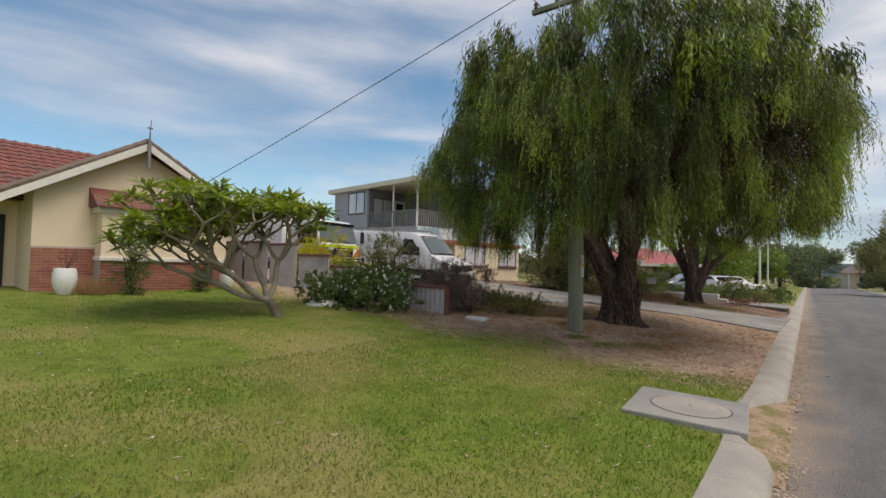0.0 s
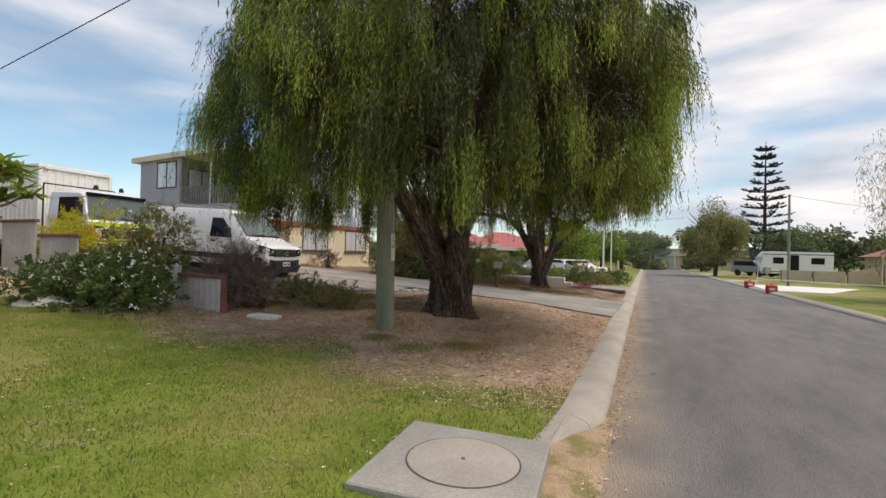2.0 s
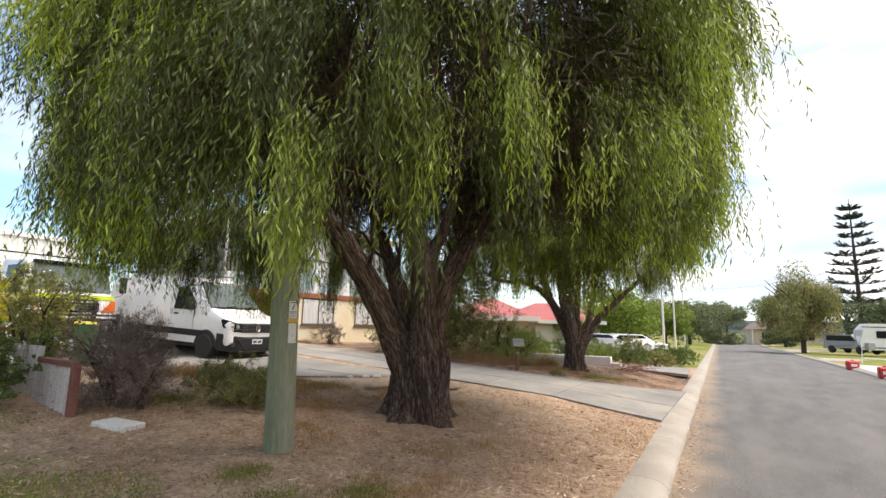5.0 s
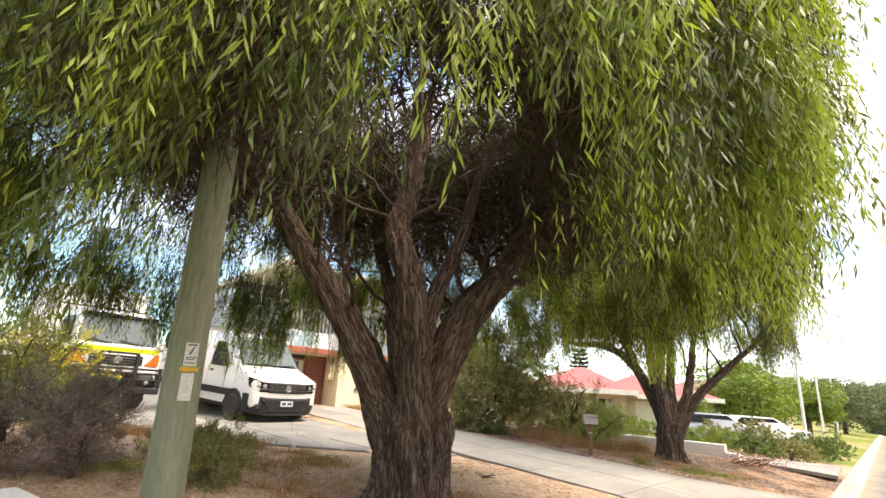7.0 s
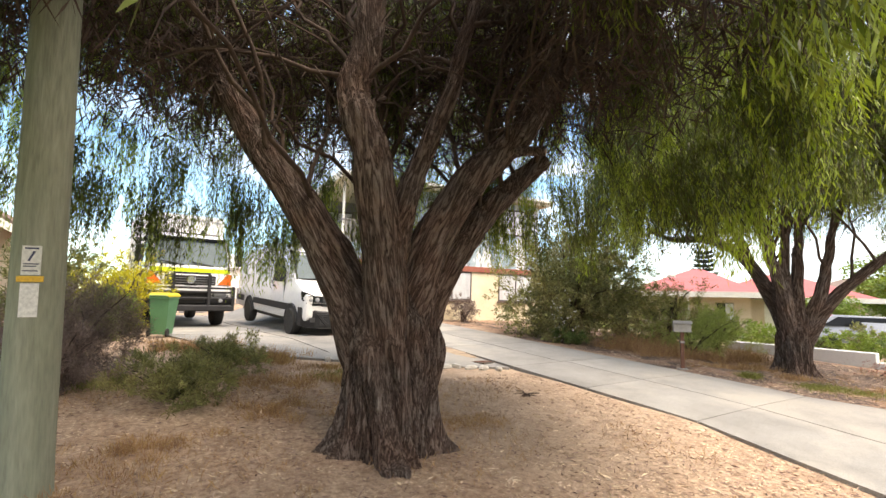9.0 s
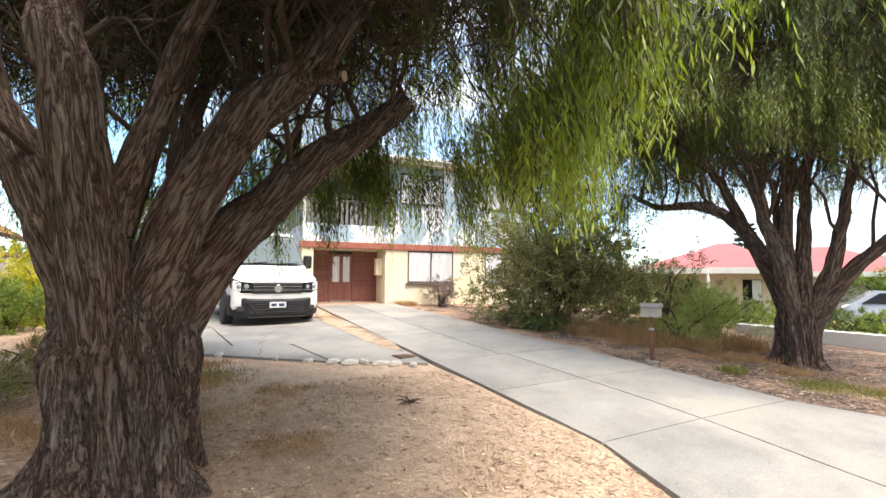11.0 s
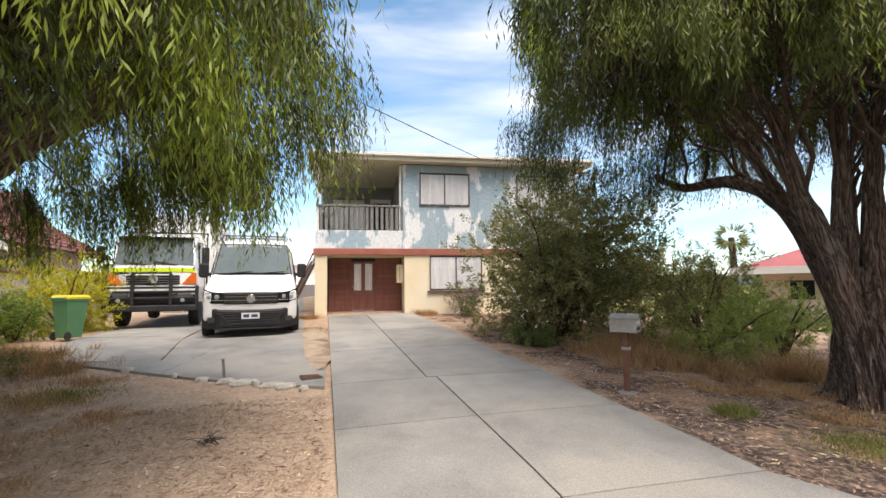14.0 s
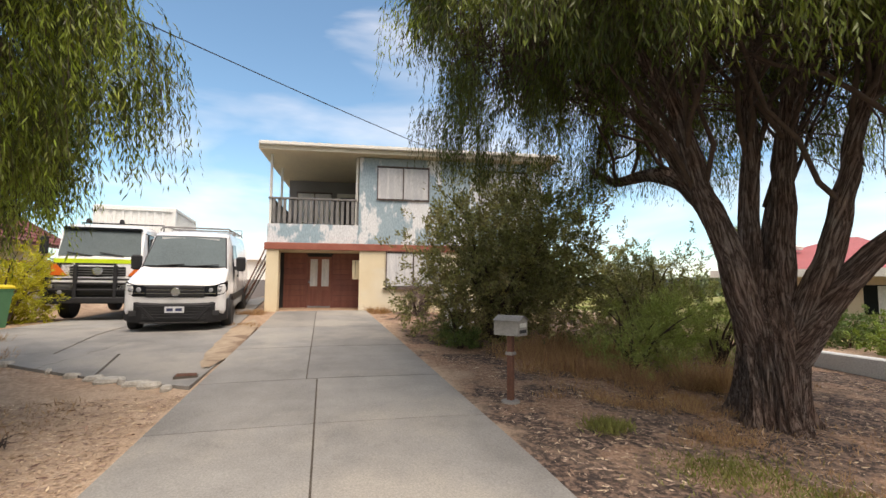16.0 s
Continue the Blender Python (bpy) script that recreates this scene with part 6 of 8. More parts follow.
bush("yellow_shrub", "yellow-green leafy shrub beside the bin", -15.0, 11.2, (1.6, 1.2), 2.1, 24000, (0.085, 0.024), M["yellow_leaf"], 10, lumps=22)
bush("yellow_shrub", "lower lime-green shrub beside the bin", -13.0, 11.0, (1.0, 0.65), 1.0, 9000, (0.08, 0.02), M["lime_leaf"], 12)
bush("large_shrub", "tall dense dark olive shrub beside the driveway", -10.3, 23.0, (2.35, 2.3), 3.4, 75000, (0.085, 0.036), M["olive_leaf"], 13, lumps=42, stems=18, spike=0.35)
bush("small_shrub", "grey-green scrubby bush under the house window", -14.5, 21.9, (0.7, 0.6), 0.95, 6000, (0.08, 0.012), M["purple_twig"], 14, up=0.5)
bush("large_shrub", "straggly grey-olive shrub behind the letterbox", -8.6, 25.3, (1.6, 1.2), 2.0, 15000, (0.08, 0.02), M["olive_leaf"], 15, lumps=24, spike=0.5)
bush("lime_shrub", "feathery lime-green bush behind the letterbox", -7.1, 24.0, (1.35, 0.9), 1.15, 13000, (0.10, 0.010), M["soft_lime_leaf"], 16, up=0.8)
bush("large_shrub", "straggly olive shrub filling the garden edge", -11.6, 27.2, (2.4, 1.4), 2.3, 16000, (0.10, 0.03), M["olive_leaf"], 19, lumps=28, spike=0.4)
bush("lime_shrub", "feathery lime-green bush near the weeping tree", -7.4, 25.9, (1.3, 0.9), 1.3, 10000, (0.10, 0.012), M["soft_lime_leaf"], 20, up=0.8)
bush("flowering_shrub", "small shrub with white blossom at the big bush's foot", -9.5, 21.75, (0.45, 0.4), 1.25, 3500, (0.07, 0.02), M["olive_leaf"], 18, flowers=45)
bush("small_shrub", "low olive bush at the foot of the large shrub", -9.3, 21.75, (0.45, 0.4), 0.5, 2600, (0.07, 0.02), M["shrub_leaf"], 17)
def tuft(x, y, r, h, seed, blades=2000):
    """Dry grass: blades that spring from the ground in loose bunches."""
    rg = np.random.default_rng(seed)
    t = thing("dry_tussock", "tuft of straw-coloured dry grass on bare ground", "grass", pose(x, y, gz(x, y)))
    c = rg.normal(0, 0.45, (26, 2)) * r
    pk = rg.integers(0, 26, blades)
    P = np.concatenate([c[pk] + rg.normal(0, 0.07, (blades, 2)), np.full((blades, 1), -0.01)], 1)
    lean = rg.normal(0, 0.42, (blades, 3)) * (1, 1, 0.1) + np.concatenate([(P[:, :2] - c[pk]) * 3, np.ones((blades, 1))], 1)
    Wd = unit(lean)
    cloud("blade", P, Wd, unit(np.cross(Wd, rg.normal(0, 1, P.shape))), rg.uniform(0.25, 1.15, blades) * h * (0.5 + rg.random(26)[pk]) * 0.8, 0.006, M["dry_grass"], t)
    return t


for i, (x, y, r, h) in enumerate(((-6.9, 23.2, 0.9, 0.36), (-8.0, 22.9, 0.8, 0.26), (-6.0, 24.4, 0.7, 0.55), (-8.3, 22.9, 0.8, 0.5), (-10.2, 12.8, 0.8, 0.35), (-12.6, 17.4, 0.4, 0.12), (-15.0, 17.25, 0.35, 0.22), (-14.9, 20.8, 0.35, 0.25), (-5.4, 23.2, 0.8, 0.2), (-9.2, 13.3, 0.7, 0.3), (-10.6, 12.3, 0.8, 0.3), (-8.2, 23.8, 0.9, 0.6), (-5.3, 11.4, 0.8, 0.12), (-3.3, 12.2, 0.8, 0.12), (-6.0, 12.9, 0.7, 0.15), (-2.9, 10.6, 0.7, 0.09), (-7.6, 13.2, 0.9, 0.16))):
    tuft(x, y, r, h, 40 + i)
for i, (x, y, r, h) in enumerate(((-6.0, 14.4, 0.7, 0.10), (-7.4, 14.1, 0.8, 0.16), (-8.2, 14.3, 0.6, 0.16), (-4.9, 14.9, 0.6, 0.07), (-6.7, 15.1, 0.7, 0.09), (-9.3, 13.6, 0.7, 0.22), (-7.3, 22.9, 0.7, 0.45), (-7.7, 24.0, 0.7, 0.55), (-6.4, 23.6, 0.6, 0.35), (-4.4, 23.0, 0.6, 0.12), (-3.2, 23.4, 0.7, 0.10), (-5.8, 22.4, 0.6, 0.12))):
    tuft(x, y, r, h, 90 + i, 1500)
for i, (x, y, r, h, k_) in enumerate(((-3.7, 22.5, 0.55, 0.07, 1500), (-4.75, 22.05, 0.2, 0.14, 700), (-3.2, 22.9, 0.4, 0.06, 800), (-2.9, 10.3, 0.35, 0.08, 600), (-3.5, 9.6, 0.45, 0.07, 700), (-4.2, 9.9, 0.3, 0.08, 500), (-7.6, 14.3, 0.5, 0.10, 900), (-8.0, 11.2, 0.5, 0.10, 900))):
    rg = np.random.default_rng(700 + i)
    wd = thing("weed_patch", "low olive-green weeds growing through the dry litter", "weeds", pose(x, y, gz(x, y)))
    P = np.concatenate([rg.normal(0, 0.5, (k_, 2)) * r, np.full((k_, 1), -0.005)], 1)
    Wd = unit(rg.normal(0, 0.55, (k_, 3)) * (1, 1, 0.2) + (0, 0, 1))
    cloud("blade", P, Wd, unit(np.cross(Wd, rg.normal(0, 1, P.shape))), rg.uniform(0.4, 1.2, k_) * h, 0.011, M["weed"], wd)["kind"] = "stuff"
dead = thing("dead_twig", "small dark tangle of dead twigs on the sand", "twig", pose(-5.4, 16.42, gz(-5.4, 16.42)))
rnd = random.Random(77)
for i in range(14):
    a_ = rnd.uniform(0, 6.28)
    tp, tr = limb((rnd.gauss(0, 0.06), rnd.gauss(0, 0.06), 0.01), (0.2 * math.cos(a_), 0.2 * math.sin(a_), rnd.uniform(0.01, 0.08)), 0.006, 0.002, 0.02, i, 5)
    part("stick", Geo().tube(tp, tr, 5, False), M["twig"], dead)
g0 = thing("fallen_branch", "dry reddish fallen branch with dead leaves", "branch", pose(-3.7, 26.0, gz(-3.7, 26.0)))
for i in range(9):
    p, rr = limb((0.1 * i, -0.05 * i, 0.04), (0.6 + 0.1 * i, random.uniform(-0.5, 0.5), random.uniform(0.1, 0.4)), 0.018, 0.004, 0.05, i, 6)
    part("stick", Geo().tube(p, rr, 5, False), M["twig"], g0)
rg = np.random.default_rng(5)
pp = rg.normal(0, 1, (1500, 3)) * (0.42, 0.3, 0.1) + (0.6, 0, 0.18)
pp[:, 2] = np.abs(pp[:, 2])
ww = unit(rg.normal(0, 1, pp.shape))
cloud("dead_leaf", pp, ww, unit(np.cross(ww, rg.normal(0, 1, pp.shape))), 0.06, 0.015, M["brick"], g0)

# ---- side fence ----
fence = thing("boundary_fence", "grey corrugated fibre-cement fence with brown cap", "fence")


def fence_panel(a, b, h, capped=True):
    a, b = Vector(a), Vector(b)
    L = (b - a).length
    ang = math.degrees(math.atan2(b.y - a.y, b.x - a.x))
    g = Geo()
    n = max(8, int(L / 0.03))
    za = min(gz(a.x, a.y), gz(b.x, b.y)) - 0.05
    top_ = max(gz(a.x, a.y), gz(b.x, b.y)) + h
    for o in (0, 0.008):
        for i in range(n + 1):
            s = L * i / n
            d = 0.028 * math.sin(2 * math.pi * s / 0.18) + o
            g.v += [(s, d, 0), (s, d, top_ - za)]
    k = 2 * (n + 1)
    g.f = [(2 * i, 2 * i + 2, 2 * i + 3, 2 * i + 1) for i in range(n)] + [(k + 2 * i, k + 2 * i + 1, k + 2 * i + 3, k + 2 * i + 2) for i in range(n)]
    m = pose(a.x, a.y, za, 0, 0, ang)
    g2 = Geo().add(g.v, g.f, m)
    pn = part("fence_panel", g2, M["fence_grey"], fence)
    if capped:
        part("cap", Geo().box(-0.03, L + 0.03, -0.05, 0.06, top_ - za - 0.03, top_ - za + 0.05, 0.01, m), M["fence_cap"], pn, "brown metal capping")
    return top_


fence_panel((-9.1, 9.85), (-7.75, 9.75), 0.62)
part("end_post", Geo().box(-7.76, -7.66, 9.70, 9.80, 0.3, gz(-7.7, 9.75) + 0.70, 0.008), M["fence_cap"], fence, "brown end post")
xs_ = [-9.1, -10.9, -12.7, -14.5, -16.3, -18.1, -20, -22]
for i, (a, b) in enumerate(zip(xs_, xs_[1:])):
    fence_panel((b, 9.95), (a, 9.87), (0.72, 0.85, 1.15, 1.5, 1.6, 1.6, 1.6)[i], i > 0)

# ---- neighbour's house with a tiled gable ----
H1X, GY, GH = -16.7, 5.65, 3.15
z1 = 0.68
h1 = thing("house", "tan rendered bungalow with red tiled roof and brick base", "house", None)
EZ, AZ = 3.28, 5.15
slope = (AZ - EZ) / GH
part("gable_wall", Geo().prism([(GY - GH + 0.55, z1 - 0.3), (GY + GH - 0.35, z1 - 0.3), (GY + GH - 0.35, EZ + 0.2), (GY, AZ - 0.12), (GY - GH + 0.55, EZ + 0.25)], H1X - 0.25, H1X, "x"), M["render_h1"], h1, "tan rendered gable wall")
for wy in (GY - GH + 0.55, GY + GH - 0.55):
    part("wing_wall", Geo().box(H1X - 6, H1X - 0.25, wy, wy + 0.2, z1 - 0.3, EZ + 0.2), M["render_h1"], h1)
part("recess_wall", Geo().box(H1X - 1.9, H1X - 1.65, GY - GH - 6.2, GY - GH + 0.55, z1 - 0.3, EZ + 0.3), M["render_h1"], h1)
dk = part("front_door", Geo().box(H1X - 1.65, H1X - 1.6, GY - GH - 0.75, GY - GH + 0.28, z1 + 0.05, z1 + 2.15), M["dark"], h1, "dark open doorway")
bay = part("bay", Geo().box(H1X, H1X + 0.55, GY - 1.15, GY + 2.5, z1 + 1.0, EZ - 0.3), M["render_h1"], h1, "projecting rendered bay")
part("sill_band", Geo().box(H1X, H1X + 0.62, GY - 1.2, GY + 2.55, z1 + 0.90, z1 + 1.02, 0.015), M["white_trim"], bay, "pale moulded sill")
part("bay_cornice", Geo().box(H1X, H1X + 0.60, GY - 1.25, GY + 2.6, EZ - 0.32, EZ - 0.14, 0.02), M["white_trim"], bay)
bay_roof = part("bay_roof", Geo().prism([(H1X, EZ + 0.42), (H1X + 0.75, EZ - 0.12), (H1X + 0.75, EZ - 0.16), (H1X, EZ - 0.16)], GY - 1.35, GY + 2.7), M["tile_roof"], bay, "small tiled awning roof")
base_b = part("brick_base", Geo().box(H1X + 0.002, H1X + 0.54, GY - 1.14, GY + 2.49, z1 - 0.3, z1 + 0.90).box(H1X, H1X + 0.02, GY - GH + 0.55, GY - 1.14, z1 - 0.3, z1 + 1.28), M["mortar"], h1, "red brick base")


def bricks(face_x, ya, yb, za, zb, parent, ms):
    rowh, bw = 0.086, 0.24
    j, z = 0, za
    while z + 0.06 < zb:
        y = ya - (bw / 2 if j % 2 else 0)
        while y < yb - 0.03:
            y0, y1 = max(y, ya), min(y + bw - 0.01, yb)
            if y1 - y0 > 0.05:
                full = abs((y1 - y0) - (bw - 0.01)) < 0.002
                ob = new("brick", ms if full else brick_mesh(y1 - y0))
                ob.parent = parent
                ob.location = (face_x, y0, z)
            y += bw
        z += rowh
        j += 1


BRICKS = {}


def brick_mesh_r(w):
    if w in BRICKS:
        return BRICKS[w]
    me = BRICKS[w] = bpy.data.meshes.new("brick")
    q = Geo().box(0, 0.012, 0, w, 0, 0.074, 0.003)
    me.from_pydata(q.v, [], q.f)
    me.materials.append(M["brick"])
    return me


def brick_mesh(w):
    return brick_mesh_r(round(w, 2))


bricks(H1X + 0.541, GY - 1.14, GY + 2.49, z1 - 0.05, z1 + 0.88, base_b, brick_mesh(0.23))
bricks(H1X + 0.021, GY - GH + 0.55, GY - 1.15, z1 - 0.05, z1 + 1.26, base_b, brick_mesh(0.23))


def tiles(parent, o, along, up, wid, hgt, tw=0.30, th=0.33, name="roof_tile", material="tile_roof", cap=300):
    """Lapped roof tiles as one sheet with wavy rows: o origin, along and up unit vectors."""
    o, along, up = Vector(o), Vector(along).normalized(), Vector(up).normalized()
    nrm = along.cross(up).normalized()
    if nrm.z < 0:
        nrm = -nrm
    n, mrow = int(wid / tw), int(hgt / th)
    g = Geo()
    for r in range(mrow):
        for c in range(n):
            base = o + along * (c * tw) + up * (r * th)
            k = len(g.v)
            for uu, lift in ((0.0, 0.045), (1.12, 0.012)):
                for ss, hh in ((0.0, 0.0), (0.3, 0.028), (0.6, 0.0), (0.98, -0.01)):
                    g.v.append(tuple(base + along * (ss * tw) + up * (uu * th) + nrm * (lift + hh)))
            g.f += [(k + j, k + j + 1, k + 5 + j, k + 4 + j) for j in range(3)]
            k2 = len(g.v)
            for ss, hh in ((0.0, 0.0), (0.3, 0.028), (0.6, 0.0), (0.98, -0.01)):
                g.v.append(tuple(base + along * (ss * tw) + nrm * (0.0 + hh * 0.3)))
            g.f += [(k2 + j, k2 + j + 1, k + j + 1, k + j) for j in range(3)]
    return tagged(part(name, g, M[material], parent), kind="stuff")


roof1 = part("roof", Geo().prism([(GY - GH - 0.35, EZ - 0.22), (GY, AZ - 0.04), (GY + GH + 0.35, EZ - 0.22), (GY + GH + 0.35, EZ - 0.14), (GY, AZ + 0.06), (GY - GH - 0.35, EZ - 0.14)], H1X - 7, H1X + 0.42, "x"), M["tile_roof"], h1, "red terracotta tiled gable roof")
sl = math.hypot(GH + 0.35, AZ - EZ + 0.2)
upv = Vector((0, GH + 0.35, AZ - EZ + 0.2))
tiles(roof1, (H1X + 0.40, GY - GH - 0.35, EZ - 0.12), (-1, 0, 0), upv, 7.2, sl)
tiles(roof1, (H1X + 0.40, GY + GH + 0.35, EZ - 0.12), (-1, 0, 0), Vector((0, -upv.y, upv.z)), 7.2, sl)
for s in (-1, 1):
    part("barge_board", Geo().prism([(GY + s * (GH + 0.4), EZ - 0.38), (GY, AZ - 0.16), (GY, AZ + 0.06), (GY + s * (GH + 0.4), EZ - 0.16)], H1X + 0.42, H1X + 0.46, "x"), M["white_trim"], roof1, "cream barge board")
    tl = Geo()
    for i in range(13):
        u = i / 13
        p0 = Vector((H1X + 0.36, GY + s * (GH + 0.4) * (1 - u), EZ - 0.10 + (AZ - EZ + 0.2) * u))
        p1 = Vector((H1X + 0.36, GY + s * (GH + 0.4) * (1 - u - 1 / 12), EZ - 0.06 + (AZ - EZ + 0.2) * (u + 1 / 12)))
        tl.tube([p0, p1], [0.10, 0.085], 8)
    part("verge_tile", tl, M["brown_roof"], roof1, "weathered verge tiles")
part("finial", Geo().box(H1X + 0.46, H1X + 0.54, GY - 0.045, GY + 0.045, AZ - 0.75, AZ + 0.15, 0.01).tube([(H1X + 0.5, GY, AZ + 0.1), (H1X + 0.5, GY, AZ + 0.45), (H1X + 0.5, GY + 0.02, AZ + 0.78)], [0.03, 0.02, 0.012], 6).box(H1X + 0.47, H1X + 0.53, GY - 0.07, GY + 0.07, AZ + 0.5, AZ + 0.54), M["dark_clad"], roof1, "dark timber finial")
# main roof behind, running south
roof2 = part("main_roof", Geo().prism([(H1X - 1.0, EZ - 0.05), (H1X - 5.2, EZ + 2.3), (H1X - 9.4, EZ - 0.05)], -8, GY + 1.2), M["tile_roof"], h1, "red terracotta main roof")
tiles(roof2, (H1X - 1.0, -8, EZ), (0, 1, 0), (-4.2, 0, 2.35), 14.0, 4.7)
part("roof_vent", Geo().lathe([(0.22, 0), (0.25, 0.1), (0.2, 0.2), (0.001, 0.26)], 16, pose(H1X - 2.3, GY - 3.2, EZ + 0.85)), M["white_trim"], roof2)
part("gutter", Geo().box(H1X - 0.98, H1X - 0.86, -8, GY - GH - 0.3, EZ - 0.1, EZ + 0.02, 0.01), M["white_trim"], roof2)
part("porch_step", Geo().box(H1X - 1.6, H1X + 0.1, GY - GH - 6, GY - GH + 0.55, z1 - 0.3, z1 + 0.02), M["red_paver"], h1, "red paved porch floor")

for x, y, s in ((H1X + 0.95, GY - 2.05, 1.0), (H1X + 1.1, GY + 2.3, 0.85)):
    pot = thing("plant_pot", "white tapered garden pot with a bare plant", "pot", pose(x, y, gz(x, y), 0, 0, 20))
    part("pot", Geo().lathe([(0.15 * s, 0), (0.24 * s, 0.18 * s), (0.28 * s, 0.40 * s), (0.265 * s, 0.58 * s), (0.235 * s, 0.70 * s), (0.20 * s, 0.68 * s)], 24), M["white_pot"], pot, "", 40)
    pg = Geo()
    for i in range(7):
        p, rr = limb((0, 0, 0.6 * s), (random.uniform(-0.25, 0.25), random.uniform(-0.25, 0.25), random.uniform(0.9, 1.25)), 0.012, 0.004, 0, i, 5)
        pg.tube(p, rr, 5, False)
    part("plant", pg, M["twig"], pot)
bush("garden_shrub", "upright green garden shrub against the brick base", H1X + 1.3, GY - 0.6, (0.42, 0.42), 1.6, 4200, (0.07, 0.025), M["shrub_leaf"], 61, stems=6, lumps=12)
bush("garden_shrub", "small green garden shrub against the brick base", H1X + 1.3, GY + 1.3, (0.36, 0.36), 0.9, 2600, (0.07, 0.025), M["shrub_leaf"], 62, stems=6, lumps=9)
tuft(H1X + 1.05, GY - 1.5, 0.4, 0.6, 63)


# ---- frangipani ----
def frangipani(x, y):
    rnd, rg = random.Random(4), np.random.default_rng(4)
    z0 = gz(x, y)
    t = thing("frangipani_tree", "small spreading frangipani tree with bright green leaves", "tree", pose(x, y, z0))
    g = Geo()
    ends = []

    def grow(p, d, length, r, depth):
        e = p + d * length
        pts, rr = limb(p, e, r, r * 0.78, -0.05 * length, rnd.randint(0, 99), 6)
        g.tube(pts, rr, 9, True)
        if depth == 0:
            ends.append((e, d))
            return
        k = rnd.choice((2, 3)) if depth > 1 else 3
        a0 = rnd.uniform(0, 6.28)
        for i in range(k):
            a = a0 + i * 6.283 / k + rnd.uniform(-0.3, 0.3)
            side = Vector((math.cos(a), math.sin(a), 0))
            nd = (d * 0.62 + side * 0.66 + Vector((0, 0, 0.20))).normalized()
            nd.z = max(nd.z, 0.12)
            grow(e, nd.normalized(), length * rnd.uniform(0.58, 0.82), r * 0.70, depth - 1)

    for d, ln in ((Vector((-0.55, -0.72, 0.32)), 1.35), (Vector((-0.2, 0.3, 0.72)), 1.05), (Vector((-0.75, -0.35, 0.45)), 1.3), (Vector((-0.1, -0.75, 0.55)), 1.3), (Vector((-0.4, 0.0, 0.6)), 1.15)):
        g.tube([Vector((0, 0, -0.1)), Vector((-0.08, -0.1, 0.15)), Vector((-0.16, -0.2, 0.38))], [0.12, 0.095, 0.085], 10)
        grow(Vector((-0.16, -0.2, 0.36)), d.normalized(), ln, 0.075, 4)
    part("trunk", g, M["frangi_bark"], t, "grey smooth branching stems", 60)
    P, Wy = [], []
    for e, d in ends:
        if e.z < 0.75:
            continue
        for i in range(17):
            a, el = i * 2.4 + rnd.uniform(-0.3, 0.3), rnd.uniform(-0.55, 0.65)
            P.append(e - d * rnd.uniform(0, 0.12))
            Wy.append((math.cos(a) * math.cos(el), math.sin(a) * math.cos(el), math.sin(el)))
    P, Wy = np.array(P), np.array(Wy)
    Sd = unit(np.cross(Wy, np.array([0, 0, 1.0])) + rg.normal(0, 0.25, P.shape))
    cloud("foliage", P, Wy, Sd, rg.uniform(0.24, 0.42, len(P)), rg.uniform(0.07, 0.11, len(P)), M["frangi_leaf"], t, "long glossy green leaves")
    fl = [e for e, d in ends if e.z > 1.4][::14]
    fp = np.repeat(np.array(fl) + (0.05, -0.05, 0.08), 8, 0) + rg.normal(0, 0.05, (len(fl) * 8, 3))
    fw = unit(rg.normal(0, 1, fp.shape))
    cloud("blossom", fp, fw, unit(np.cross(fw, rg.normal(0, 1, fp.shape))), 0.06, 0.05, M["white_petal"], t)


frangipani(-9.95, 6.3)


# ---- across and along the street ----
def slab_strip(pts, z, material, name, label, cat="paving"):
    g = Geo().prism(pts, z - 0.1, z, "z")
    return tagged(link(name, g, material), label, cat, kind="structure")


# neighbour's drive beyond the second tree, and its garden
slab_strip([(-1.3, 27.2), (-1.5, 30.6), (-9, 30.8), (-16, 31.5), (-16, 29.2), (-9, 28.6), (-3, 28.2)], gz(-3.5, 29.5) + 0.06, M["concrete"], "driveway_next", "pale concrete driveway of the next house")
edge = thing("garden_edging", "low white rendered garden wall", "garden wall", None)
part("wall", Geo().box(-8.2, -4.3, 28.1, 28.35, gz(-6, 28.2) - 0.1, gz(-6, 28.2) + 0.35, 0.02), M["white_conc"], edge)
part("pier", Geo().box(-4.3, -3.9, 28.05, 28.4, gz(-4, 28.2) - 0.1, gz(-4, 28.2) + 0.2, 0.02), M["white_conc"], edge)
for i, (x, y, r, h, m_, lf) in enumerate(((-4.2, 31.6, 1.0, 0.8, "shrub_leaf", 5000), (-3.2, 32.8, 1.1, 0.85, "olive_leaf", 5000), (-5.6, 31.8, 1.1, 0.9, "lime_leaf", 5000), (-2.9, 35.0, 1.3, 0.9, "shrub_leaf", 6000),
                                          (-4.6, 33.6, 1.2, 1.3, "olive_leaf", 6000), (-7.2, 32.2, 1.1, 0.9, "shrub_leaf", 5000), (-8.8, 32.6, 1.1, 1.0, "lime_leaf", 5000), (-3.0, 38.0, 1.5, 1.0, "shrub_leaf", 6000), (-10.6, 33.2, 1.3, 1.1, "shrub_leaf", 5000), (-6.2, 34.5, 1.2, 1.0, "olive_leaf", 4000))):
    bush("garden_shrub", "clipped leafy shrub in the neighbouring front garden", x, y, (r, r), h, lf, (0.09, 0.03), M[m_], 70 + i, stems=5)

